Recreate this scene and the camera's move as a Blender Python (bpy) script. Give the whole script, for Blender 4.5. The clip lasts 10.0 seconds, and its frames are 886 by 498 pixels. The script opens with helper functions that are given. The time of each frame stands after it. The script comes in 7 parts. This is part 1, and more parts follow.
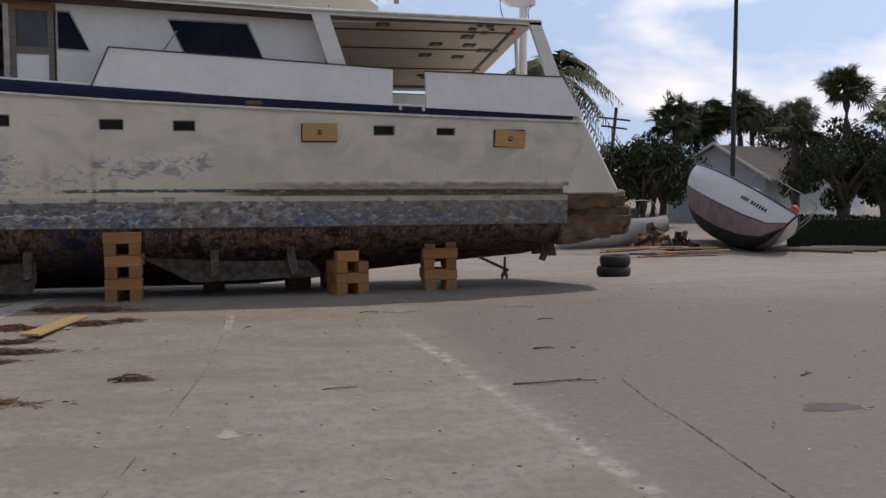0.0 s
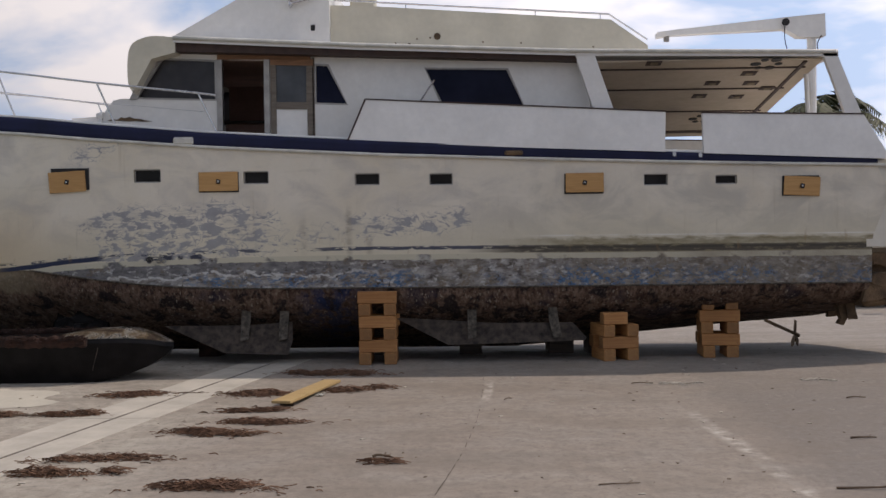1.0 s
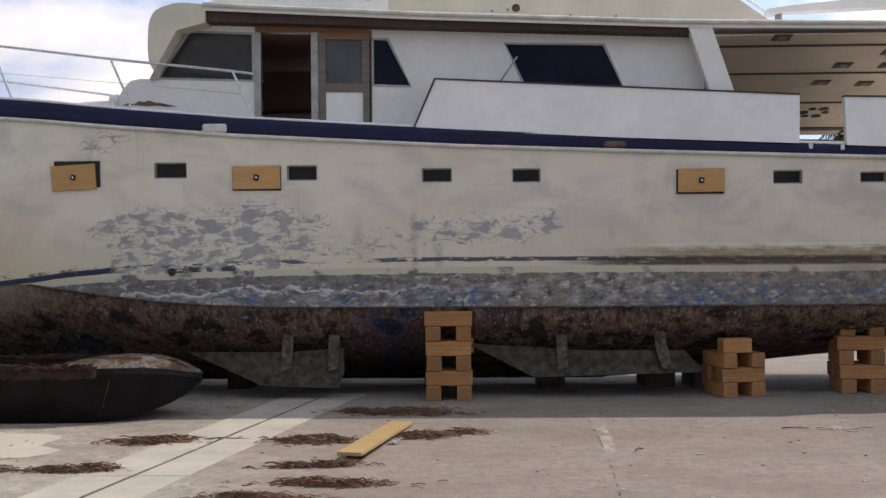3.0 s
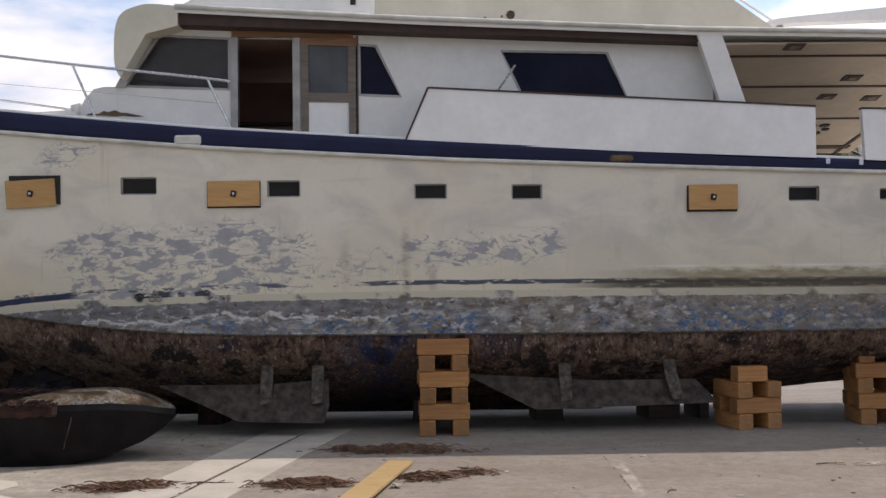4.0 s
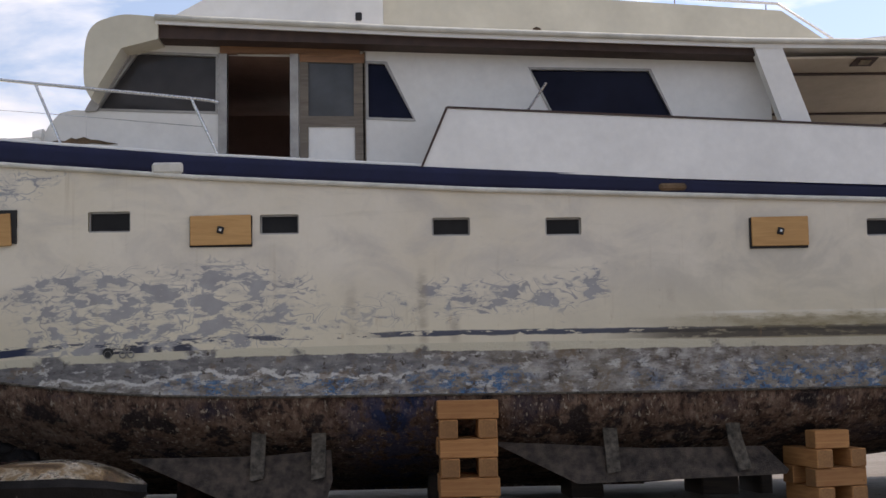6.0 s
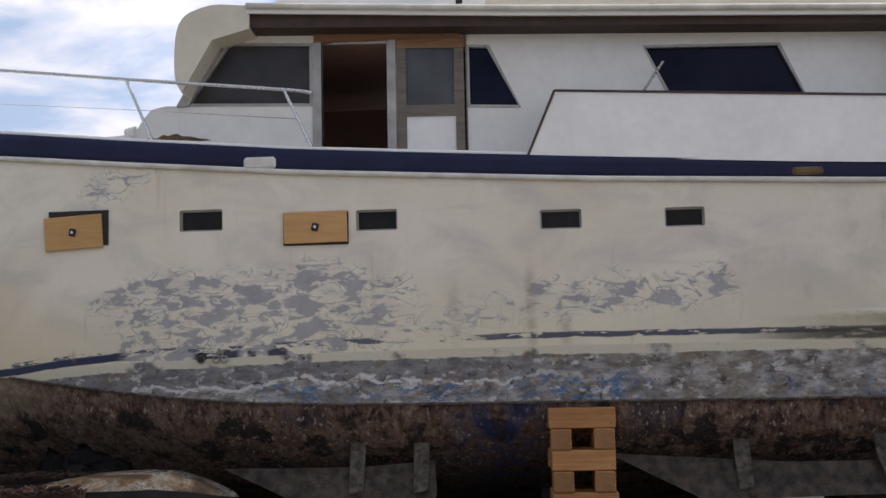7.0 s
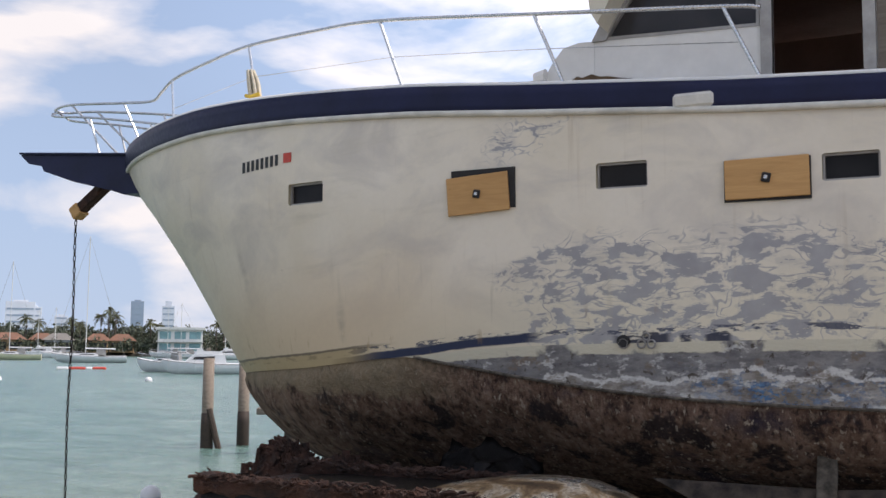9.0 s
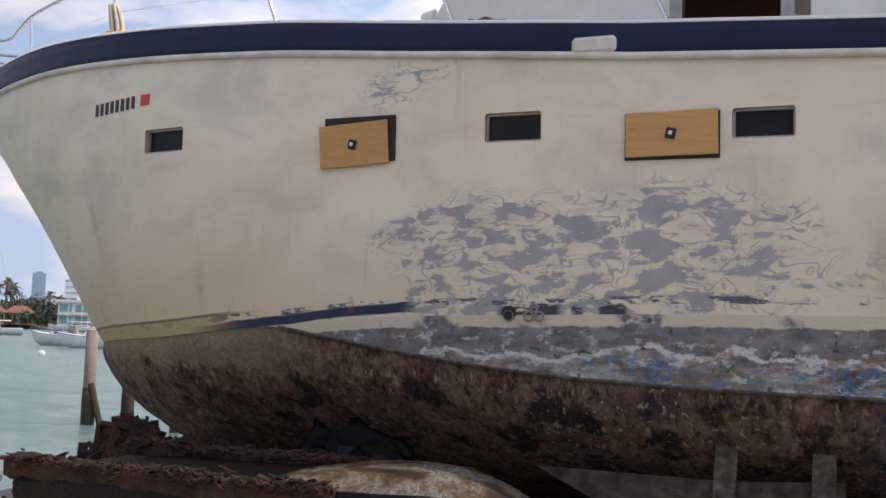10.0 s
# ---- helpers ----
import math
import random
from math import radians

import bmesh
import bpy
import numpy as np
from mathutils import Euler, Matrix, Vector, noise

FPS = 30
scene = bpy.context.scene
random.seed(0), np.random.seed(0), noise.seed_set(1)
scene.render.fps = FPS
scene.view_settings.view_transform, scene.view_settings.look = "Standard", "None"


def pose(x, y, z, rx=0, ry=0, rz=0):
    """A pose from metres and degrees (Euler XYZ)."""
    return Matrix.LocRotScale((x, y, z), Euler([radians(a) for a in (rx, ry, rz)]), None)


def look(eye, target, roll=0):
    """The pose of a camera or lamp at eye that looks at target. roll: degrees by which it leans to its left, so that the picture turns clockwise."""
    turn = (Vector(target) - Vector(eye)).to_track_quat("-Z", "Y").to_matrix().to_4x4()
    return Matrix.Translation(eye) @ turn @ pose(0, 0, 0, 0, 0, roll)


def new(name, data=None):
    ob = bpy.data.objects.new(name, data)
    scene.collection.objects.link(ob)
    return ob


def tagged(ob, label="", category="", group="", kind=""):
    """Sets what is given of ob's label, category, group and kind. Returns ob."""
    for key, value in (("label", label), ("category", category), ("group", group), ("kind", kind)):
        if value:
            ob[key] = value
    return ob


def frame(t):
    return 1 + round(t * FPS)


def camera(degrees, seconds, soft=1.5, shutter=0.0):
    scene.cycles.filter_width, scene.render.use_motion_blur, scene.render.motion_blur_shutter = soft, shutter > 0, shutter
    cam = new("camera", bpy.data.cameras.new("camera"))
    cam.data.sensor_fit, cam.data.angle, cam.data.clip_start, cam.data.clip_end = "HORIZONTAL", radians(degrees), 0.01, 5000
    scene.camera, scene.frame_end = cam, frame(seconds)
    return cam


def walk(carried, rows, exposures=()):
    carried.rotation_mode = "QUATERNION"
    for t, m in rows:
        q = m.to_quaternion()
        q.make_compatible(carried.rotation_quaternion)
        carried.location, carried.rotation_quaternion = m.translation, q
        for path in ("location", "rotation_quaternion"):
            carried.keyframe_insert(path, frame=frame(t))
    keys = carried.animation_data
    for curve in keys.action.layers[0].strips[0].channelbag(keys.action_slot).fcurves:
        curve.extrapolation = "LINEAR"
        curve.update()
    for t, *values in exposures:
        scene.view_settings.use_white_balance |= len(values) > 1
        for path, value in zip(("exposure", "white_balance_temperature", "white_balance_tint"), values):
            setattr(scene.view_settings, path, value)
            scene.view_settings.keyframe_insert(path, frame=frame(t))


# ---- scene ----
cam = camera(45.9, 10.0)
PATH = [
    (0, (-1.551, 0.025, 1.831), (-1.122, 1.972, 1.676), 0.0),
    (0.5, (-1.564, 0.782, 1.792), (-1.41, 2.774, 1.723), -0.6),
    (1, (-1.585, 1.304, 1.847), (-1.631, 3.303, 1.795), -0.7),
    (1.5, (-1.809, 1.826, 1.862), (-1.938, 3.82, 1.8), -0.5),
    (2, (-2.063, 2.472, 1.808), (-2.173, 4.468, 1.749), -0.4),
    (2.5, (-2.258, 3.129, 1.706), (-2.35, 5.127, 1.673), -0.4),
    (4, (-2.977, 4.537, 1.592), (-2.934, 6.536, 1.64), -0.6),
    (4.5, (-3.015, 4.931, 1.524), (-2.951, 6.928, 1.607), -0.7),
    (5, (-3.066, 5.323, 1.477), (-2.983, 7.318, 1.592), -0.9),
    (6.5, (-3.263, 6.428, 1.286), (-3.245, 8.415, 1.509), -1.2),
    (7, (-3.179, 6.734, 1.285), (-3.33, 8.715, 1.508), -1.2),
    (7.5, (-3.259, 7.052, 1.237), (-3.611, 9.007, 1.463), -0.9),
    (8, (-3.221, 7.492, 1.259), (-3.82, 9.387, 1.481), -0.4),
    (8.5, (-3.466, 7.805, 1.333), (-4.243, 9.637, 1.53), 0.0),
    (9, (-3.591, 8.301, 1.332), (-4.521, 10.061, 1.522), 0.6),
    (9.5, (-3.72, 8.707, 1.306), (-4.642, 10.474, 1.481), 1.4),
    (10, (-3.716, 9.133, 1.27), (-4.497, 10.968, 1.428), 1.9),
]
EXPOSURES = [(0.0, -0.80, 6700, 18), (0.5, -0.77, 6750, 19), (1.0, -0.63, 6800, 19), (2.5, -0.31, 6750, 18), (4.0, -0.22, 6800, 18), (5.0, -0.20, 6800, 18), (6.5, -0.24, 6850, 18), (7.5, -0.06, 6750, 18), (8.5, -0.02, 6700, 17), (9.5, -0.02, 6750, 19), (10.0, 0.0, 6850, 20)]
walk(cam, [(t, look(eye, target, roll)) for t, eye, target, roll in PATH], EXPOSURES)
# ---- light ----
SUN_TO = Vector((0.62, 0.29, 0.90)).normalized()
world = bpy.data.worlds.new("sky")
scene.world = world
world.use_nodes = True
wt = world.node_tree
wt.nodes.clear()
w_sky = wt.nodes.new("ShaderNodeTexSky")
w_sky.sky_type, w_sky.sun_disc = "NISHITA", False
w_sky.sun_elevation, w_sky.sun_rotation = math.asin(SUN_TO.z), math.atan2(SUN_TO.x, SUN_TO.y)
w_sky.air_density, w_sky.dust_density, w_sky.ozone_density = 1.0, 0.25, 1.6
w_co = wt.nodes.new("ShaderNodeTexCoord")
w_map = wt.nodes.new("ShaderNodeMapping")
w_map.inputs["Scale"].default_value = (1.0, 1.0, 2.6)
w_map.inputs["Location"].default_value = (0.35, 0.1, 0.2)
wt.links.new(w_co.outputs["Generated"], w_map.inputs["Vector"])
w_noise = wt.nodes.new("ShaderNodeTexNoise")
w_noise.inputs["Scale"].default_value, w_noise.inputs["Detail"].default_value = 4.2, 9.0
w_noise.inputs["Roughness"].default_value, w_noise.inputs["Distortion"].default_value = 0.52, 0.25
wt.links.new(w_map.outputs["Vector"], w_noise.inputs["Vector"])
w_ramp = wt.nodes.new("ShaderNodeValToRGB")
w_ramp.color_ramp.elements[0].position, w_ramp.color_ramp.elements[1].position = 0.47, 0.64
wt.links.new(w_noise.outputs["Fac"], w_ramp.inputs["Fac"])
w_dot = wt.nodes.new("ShaderNodeVectorMath")
w_dot.operation = "DOT_PRODUCT"
w_dot.inputs[1].default_value = SUN_TO
wt.links.new(w_co.outputs["Generated"], w_dot.inputs[0])
w_near = wt.nodes.new("ShaderNodeMapRange")  # clouds are brighter on the sun's side
w_near.inputs["From Max"].default_value = 0.7
w_near.inputs["To Min"].default_value, w_near.inputs["To Max"].default_value = 7.0, 15.5
wt.links.new(w_dot.outputs["Value"], w_near.inputs["Value"])
w_cloud = wt.nodes.new("ShaderNodeCombineColor")
for w_name in ("Red", "Green", "Blue"):
    wt.links.new(w_near.outputs["Result"], w_cloud.inputs[w_name])
w_sep = wt.nodes.new("ShaderNodeSeparateXYZ")
wt.links.new(w_co.outputs["Generated"], w_sep.inputs["Vector"])
w_low = wt.nodes.new("ShaderNodeMapRange")  # pale haze near the horizon
w_low.interpolation_type = "SMOOTHSTEP"
w_low.inputs["From Min"].default_value, w_low.inputs["From Max"].default_value = 0.0, 0.75
w_low.inputs["To Min"].default_value, w_low.inputs["To Max"].default_value = 0.90, 0.15
wt.links.new(w_sep.outputs["Z"], w_low.inputs["Value"])
w_haze = wt.nodes.new("ShaderNodeMixRGB")
w_glow = wt.nodes.new("ShaderNodeMixRGB")  # the haze too is brighter on that side
w_glow.blend_type = "MULTIPLY"
w_glow.inputs["Fac"].default_value = 1.0
w_glow.inputs["Color1"].default_value = (0.47, 0.63, 0.87, 1)
wt.links.new(w_cloud.outputs["Color"], w_glow.inputs["Color2"])
wt.links.new(w_glow.outputs["Color"], w_haze.inputs["Color2"])
wt.links.new(w_low.outputs["Result"], w_haze.inputs["Fac"])
wt.links.new(w_sky.outputs["Color"], w_haze.inputs["Color1"])
w_mix = wt.nodes.new("ShaderNodeMixRGB")
wt.links.new(w_ramp.outputs["Color"], w_mix.inputs["Fac"])
wt.links.new(w_haze.outputs["Color"], w_mix.inputs["Color1"])
wt.links.new(w_cloud.outputs["Color"], w_mix.inputs["Color2"])
w_bg = wt.nodes.new("ShaderNodeBackground")
w_bg.inputs["Strength"].default_value = 0.135
wt.links.new(w_mix.outputs["Color"], w_bg.inputs["Color"])
w_out = wt.nodes.new("ShaderNodeOutputWorld")
wt.links.new(w_bg.outputs["Background"], w_out.inputs["Surface"])

sun = new("sun", bpy.data.lights.new("sun", "SUN"))
sun.data.energy, sun.data.angle, sun.data.color = 3.6, radians(0.55), (1.0, 0.94, 0.85)
sun.matrix_world = look(SUN_TO * 60, (0, 0, 0))

# ---- materials ----


def material(name):
    m = bpy.data.materials.new(name)
    m.use_nodes = True
    return m, m.node_tree, m.node_tree.nodes["Principled BSDF"]


def coords(nt, scale=(1, 1, 1), kind="Object"):
    c, mp = nt.nodes.new("ShaderNodeTexCoord"), nt.nodes.new("ShaderNodeMapping")
    mp.inputs["Scale"].default_value = scale
    nt.links.new(c.outputs[kind], mp.inputs["Vector"])
    return mp.outputs["Vector"]


def noise_fac(nt, vec, scale, detail=5.0, rough=0.55, warp=0.0):
    n = nt.nodes.new("ShaderNodeTexNoise")
    n.inputs["Scale"].default_value, n.inputs["Detail"].default_value = scale, detail
    n.inputs["Roughness"].default_value, n.inputs["Distortion"].default_value = rough, warp
    nt.links.new(vec, n.inputs["Vector"])
    return n.outputs["Fac"]


def ramp(nt, fac, *stops):
    r = nt.nodes.new("ShaderNodeValToRGB")
    e = r.color_ramp.elements
    while len(e) < len(stops):
        e.new(0.5)
    for el, (p, c) in zip(e, stops):
        el.position = p
        el.color = (*c, 1) if isinstance(c, tuple) else (c, c, c, 1)
    nt.links.new(fac, r.inputs["Fac"])
    return r.outputs["Color"]


def feed(nt, value, socket):
    if isinstance(value, bpy.types.NodeSocket):
        nt.links.new(value, socket)
    elif isinstance(value, tuple):
        socket.default_value = (*value, 1)
    else:
        socket.default_value = value


def mix(nt, fac, a, b, how="MIX"):
    m = nt.nodes.new("ShaderNodeMixRGB")
    m.blend_type = how
    feed(nt, fac, m.inputs["Fac"])
    feed(nt, a, m.inputs["Color1"])
    feed(nt, b, m.inputs["Color2"])
    return m.outputs["Color"]


def calc(nt, op, a, b=0.0):
    m = nt.nodes.new("ShaderNodeMath")
    m.operation = op
    feed(nt, a, m.inputs[0])
    feed(nt, b, m.inputs[1])
    return m.outputs["Value"]


def band(nt, value, lo, hi, soft):
    """1 between lo and hi, fading over soft."""
    r = nt.nodes.new("ShaderNodeMapRange")
    r.interpolation_type = "SMOOTHSTEP"
    feed(nt, value, r.inputs["Value"])
    r.inputs["From Min"].default_value, r.inputs["From Max"].default_value = lo - soft, lo + soft
    s = nt.nodes.new("ShaderNodeMapRange")
    s.interpolation_type = "SMOOTHSTEP"
    feed(nt, value, s.inputs["Value"])
    s.inputs["From Min"].default_value, s.inputs["From Max"].default_value = hi - soft, hi + soft
    return calc(nt, "SUBTRACT", r.outputs["Result"], s.outputs["Result"])


def axes(nt, vec):
    s = nt.nodes.new("ShaderNodeSeparateXYZ")
    nt.links.new(vec, s.inputs["Vector"])
    return s.outputs["X"], s.outputs["Y"], s.outputs["Z"]


def relief(nt, bsdf, height, strength=0.3, dist=0.01):
    b = nt.nodes.new("ShaderNodeBump")
    b.inputs["Strength"].default_value, b.inputs["Distance"].default_value = strength, dist
    nt.links.new(height, b.inputs["Height"])
    nt.links.new(b.outputs["Normal"], bsdf.inputs["Normal"])


def plain(name, colour, rough=0.6, metal=0.0, scale=6.0, spread=0.25, bump=0.15, stretch=(1, 1, 1), dist=0.004, per_thing=0.0):
    """A surface with variation at two scales and fine relief."""
    m, nt, b = material(name)
    v = coords(nt, stretch)
    big, fine = noise_fac(nt, v, scale), noise_fac(nt, v, scale * 9, 4)
    dark = tuple(c * (1 - spread) for c in colour)
    light = tuple(min(1, c * (1 + spread * 0.7)) for c in colour)
    col = ramp(nt, big, (0.3, dark), (0.7, light))
    col = mix(nt, calc(nt, "MULTIPLY", fine, 0.35), col, tuple(c * 0.55 for c in colour))
    if per_thing:
        info = nt.nodes.new("ShaderNodeObjectInfo")
        col = mix(nt, calc(nt, "MULTIPLY", info.outputs["Random"], per_thing), col, tuple(c * 0.45 for c in colour))
    nt.links.new(col, b.inputs["Base Color"])
    nt.links.new(ramp(nt, fine, (0.2, max(0.02, rough - 0.08)), (0.8, min(1, rough + 0.1))), b.inputs["Roughness"])
    b.inputs["Metallic"].default_value = metal
    relief(nt, b, fine, bump, dist)
    return m


def hull_paint():
    """Chalky off-white topsides, sanded to grey primer in places, stained along the boot line. UV: metres along, metres above the boot line."""
    m, nt, b = material("chalky hull paint")
    uv = coords(nt, kind="UV")
    x, h, _ = axes(nt, uv)
    big, fine = noise_fac(nt, uv, 0.9, 6), noise_fac(nt, uv, 22, 5, 0.6)
    col = ramp(nt, big, (0.25, (0.65, 0.575, 0.44)), (0.5, (0.72, 0.655, 0.535)), (0.75, (0.76, 0.70, 0.595)))
    # pale and grey cloudy repairs
    cloud = noise_fac(nt, coords(nt, (0.8, 1.2, 1), "UV"), 1.7, 7, 0.6, 0.6)
    col = mix(nt, ramp(nt, cloud, (0.46, 0.0), (0.66, 0.7)), col, (0.515, 0.475, 0.42))
    smear = noise_fac(nt, coords(nt, (0.35, 2.6, 1), "UV"), 2.2, 6, 0.6, 0.3)
    col = mix(nt, ramp(nt, smear, (0.58, 0.0), (0.74, 0.4)), col, (0.42, 0.385, 0.30))
    col = mix(nt, calc(nt, "MULTIPLY", calc(nt, "MULTIPLY", band(nt, x, -1.2, 9.0, 0.6), ramp(nt, cloud, (0.36, 0.0), (0.56, 0.55))), band(nt, h, 0.1, 0.95, 0.2)), col, (0.45, 0.42, 0.35))
    # cream towards the bottom edge
    col = mix(nt, calc(nt, "MULTIPLY", band(nt, h, -1, 0.40, 0.35), 0.65), col, (0.64, 0.58, 0.42))
    # primer showing where it was sanded: flecked blotches and contour lines
    blotch = noise_fac(nt, coords(nt, (1.0, 2.0, 1), "UV"), 5.2, 4, 0.58, 0.55)
    hatch = noise_fac(nt, coords(nt, (2.2, 9, 1), "UV"), 2.4, 4, 0.6)
    flow = noise_fac(nt, coords(nt, (0.9, 1.7, 1), "UV"), 4.2, 2.0, 0.45, 0.6)
    broken = noise_fac(nt, uv, 9.0, 4, 0.6)
    edge = noise_fac(nt, uv, 1.6, 4)
    wob = calc(nt, "SUBTRACT", edge, 0.5)
    xa = calc(nt, "ADD", x, calc(nt, "MULTIPLY", wob, 1.6))
    ha = calc(nt, "ADD", h, calc(nt, "MULTIPLY", wob, 0.5))
    one = calc(nt, "MULTIPLY", band(nt, xa, -6.6, -4.05, 0.6), band(nt, ha, -0.12, 0.74, 0.2))
    two = calc(nt, "MULTIPLY", band(nt, xa, -3.1, -1.6, 0.3), band(nt, ha, 0.22, 0.60, 0.14))
    three = calc(nt, "MULTIPLY", band(nt, xa, -7.0, -6.2, 0.3), band(nt, ha, 1.25, 1.6, 0.15))
    few = calc(nt, "MULTIPLY", band(nt, xa, -4.3, -3.0, 0.3), band(nt, ha, 0.05, 0.5, 0.2))
    area = calc(nt, "MAXIMUM", one, calc(nt, "MAXIMUM", calc(nt, "MULTIPLY", two, 0.93), calc(nt, "MAXIMUM", calc(nt, "MULTIPLY", three, 0.74), calc(nt, "MULTIPLY", few, 0.66))))
    blotch = calc(nt, "ADD", blotch, calc(nt, "MULTIPLY", calc(nt, "SUBTRACT", hatch, 0.5), 0.27))
    depth = calc(nt, "SUBTRACT", blotch, calc(nt, "MULTIPLY", calc(nt, "SUBTRACT", 1.0, area), 0.34))
    solid = ramp(nt, depth, (0.500, 0.0), (0.515, 1.0))
    lines = calc(nt, "MULTIPLY", calc(nt, "MAXIMUM", band(nt, flow, 0.446, 0.478, 0.007), band(nt, flow, 0.552, 0.574, 0.006)), calc(nt, "MULTIPLY", ramp(nt, area, (0.45, 0.0), (0.70, 0.85)), ramp(nt, broken, (0.40, 0.15), (0.52, 1.0))))
    thin = ramp(nt, depth, (0.43, 0.0), (0.47, 0.25))
    patch = calc(nt, "MAXIMUM", calc(nt, "MAXIMUM", solid, lines), thin)
    primer = ramp(nt, noise_fac(nt, uv, 5, 6), (0.35, (0.215, 0.22, 0.25)), (0.65, (0.30, 0.305, 0.325)))
    col = mix(nt, calc(nt, "MULTIPLY", patch, 0.85), col, primer)
    # warmer tan low on the bow, fading upwards and aft
    bow_tint = calc(nt, "MULTIPLY", band(nt, calc(nt, "ADD", h, calc(nt, "MULTIPLY", big, 0.3)), -0.2, 0.80, 0.45), band(nt, x, -12.5, -7.2, 1.2))
    col = mix(nt, calc(nt, "MULTIPLY", bow_tint, 0.55), col, (0.62, 0.44, 0.25))
    # faint wandering scratches and drips
    drip = noise_fac(nt, coords(nt, (7, 0.55, 1), "UV"), 1.6, 4, 0.6)
    col = mix(nt, calc(nt, "MULTIPLY", ramp(nt, drip, (0.62, 0.0), (0.75, 0.5)), band(nt, h, -0.2, 0.7, 0.3)), col, (0.42, 0.37, 0.26))
    run = noise_fac(nt, coords(nt, (15, 0.45, 1), "UV"), 1.0, 5, 0.65)
    col = mix(nt, calc(nt, "MULTIPLY", ramp(nt, run, (0.60, 0.0), (0.72, 0.38)), ramp(nt, noise_fac(nt, uv, 1.1, 3), (0.42, 0.0), (0.6, 1.0))), col, (0.40, 0.31, 0.19))
    # brown streaks that ran down from old seams
    for seam, low, high, force in ((-3.12, -0.02, 0.62, 0.6), (-3.72, 0.0, 0.5, 0.5), (-2.85, 0.0, 0.25, 0.55), (-8.1, 0.2, 0.5, 0.5), (-9.3, 0.7, 1.1, 0.45), (-1.0, 0.35, 0.5, 0.4)):
        leak = calc(nt, "MULTIPLY", band(nt, calc(nt, "ADD", x, calc(nt, "MULTIPLY", wob, 0.12)), seam - 0.035, seam + 0.035, 0.03), band(nt, ha, low, high, 0.1))
        col = mix(nt, calc(nt, "MULTIPLY", leak, ramp(nt, blotch, (0.36, 0.1), (0.58, force))), col, (0.33, 0.28, 0.21))
    spot = noise_fac(nt, coords(nt, (1, 1.4, 1), "UV"), 7.5, 5, 0.6)
    col = mix(nt, ramp(nt, spot, (0.70, 0.0), (0.76, 0.5)), col, (0.30, 0.26, 0.20))
    col = mix(nt, calc(nt, "MULTIPLY", fine, 0.16), col, (0.36, 0.34, 0.28))
    # remains of the dark boot line, and a muddy tide mark aft
    torn = noise_fac(nt, coords(nt, (1.4, 5, 1), "UV"), 3.0, 6, 0.65)
    line = calc(nt, "MULTIPLY", band(nt, calc(nt, "ADD", h, calc(nt, "MULTIPLY", calc(nt, "SUBTRACT", torn, 0.5), 0.04)), 0.060, 0.105, 0.006), calc(nt, "MAXIMUM", calc(nt, "MULTIPLY", band(nt, x, -3.5, 9.0, 0.2), ramp(nt, torn, (0.40, 0.0), (0.44, 0.95))), ramp(nt, torn, (0.52, 0.0), (0.55, 0.9))))
    col = mix(nt, line, col, (0.045, 0.055, 0.09))
    scab = calc(nt, "MULTIPLY", band(nt, calc(nt, "ADD", h, calc(nt, "MULTIPLY", calc(nt, "SUBTRACT", torn, 0.5), 0.30)), -0.05, 0.05, 0.010), calc(nt, "MAXIMUM", band(nt, calc(nt, "ADD", x, calc(nt, "MULTIPLY", wob, 0.2)), -5.80, -5.45, 0.03), calc(nt, "MAXIMUM", band(nt, x, -5.38, -5.31, 0.015), band(nt, x, -5.22, -5.06, 0.02))))
    col = mix(nt, calc(nt, "MULTIPLY", scab, 0.95), col, (0.028, 0.032, 0.055))
    wedge_h = calc(nt, "SUBTRACT", calc(nt, "ADD", h, calc(nt, "MULTIPLY", torn, 0.04)), calc(nt, "MULTIPLY", calc(nt, "ADD", x, 6.48), 0.025))
    wedge = calc(nt, "MULTIPLY", band(nt, wedge_h, 0.045, 0.105, 0.006), band(nt, calc(nt, "ADD", x, calc(nt, "MULTIPLY", wob, 0.6)), -8.15, -6.4, 0.12))
    col = mix(nt, wedge, col, (0.022, 0.030, 0.066))
    tan = calc(nt, "MULTIPLY", band(nt, h, -0.2, 0.105, 0.012), band(nt, x, -12.0, -7.9, 0.25))
    col = mix(nt, calc(nt, "MULTIPLY", tan, 0.75), col, (0.36, 0.27, 0.13))
    thread = calc(nt, "MULTIPLY", band(nt, calc(nt, "ADD", h, calc(nt, "MULTIPLY", calc(nt, "SUBTRACT", torn, 0.5), 0.03)), 0.098, 0.118, 0.005), band(nt, x, -12.0, -7.8, 0.3))
    col = mix(nt, calc(nt, "MULTIPLY", thread, 0.8), col, (0.07, 0.055, 0.04))
    mud = calc(nt, "MULTIPLY", band(nt, calc(nt, "ADD", h, calc(nt, "MULTIPLY", torn, 0.16)), -0.2, 0.27, 0.03), band(nt, x, -0.8, 9.0, 0.8))
    col = mix(nt, calc(nt, "MULTIPLY", mud, ramp(nt, torn, (0.3, 0.95), (0.65, 0.5))), col, (0.19, 0.155, 0.075))
    dark_line = calc(nt, "MULTIPLY", band(nt, calc(nt, "ADD", h, calc(nt, "MULTIPLY", torn, 0.05)), 0.035, 0.115, 0.012), band(nt, x, -1.3, 9.0, 0.5))
    col = mix(nt, calc(nt, "MULTIPLY", dark_line, ramp(nt, torn, (0.36, 0.25), (0.48, 0.9))), col, (0.05, 0.042, 0.034))
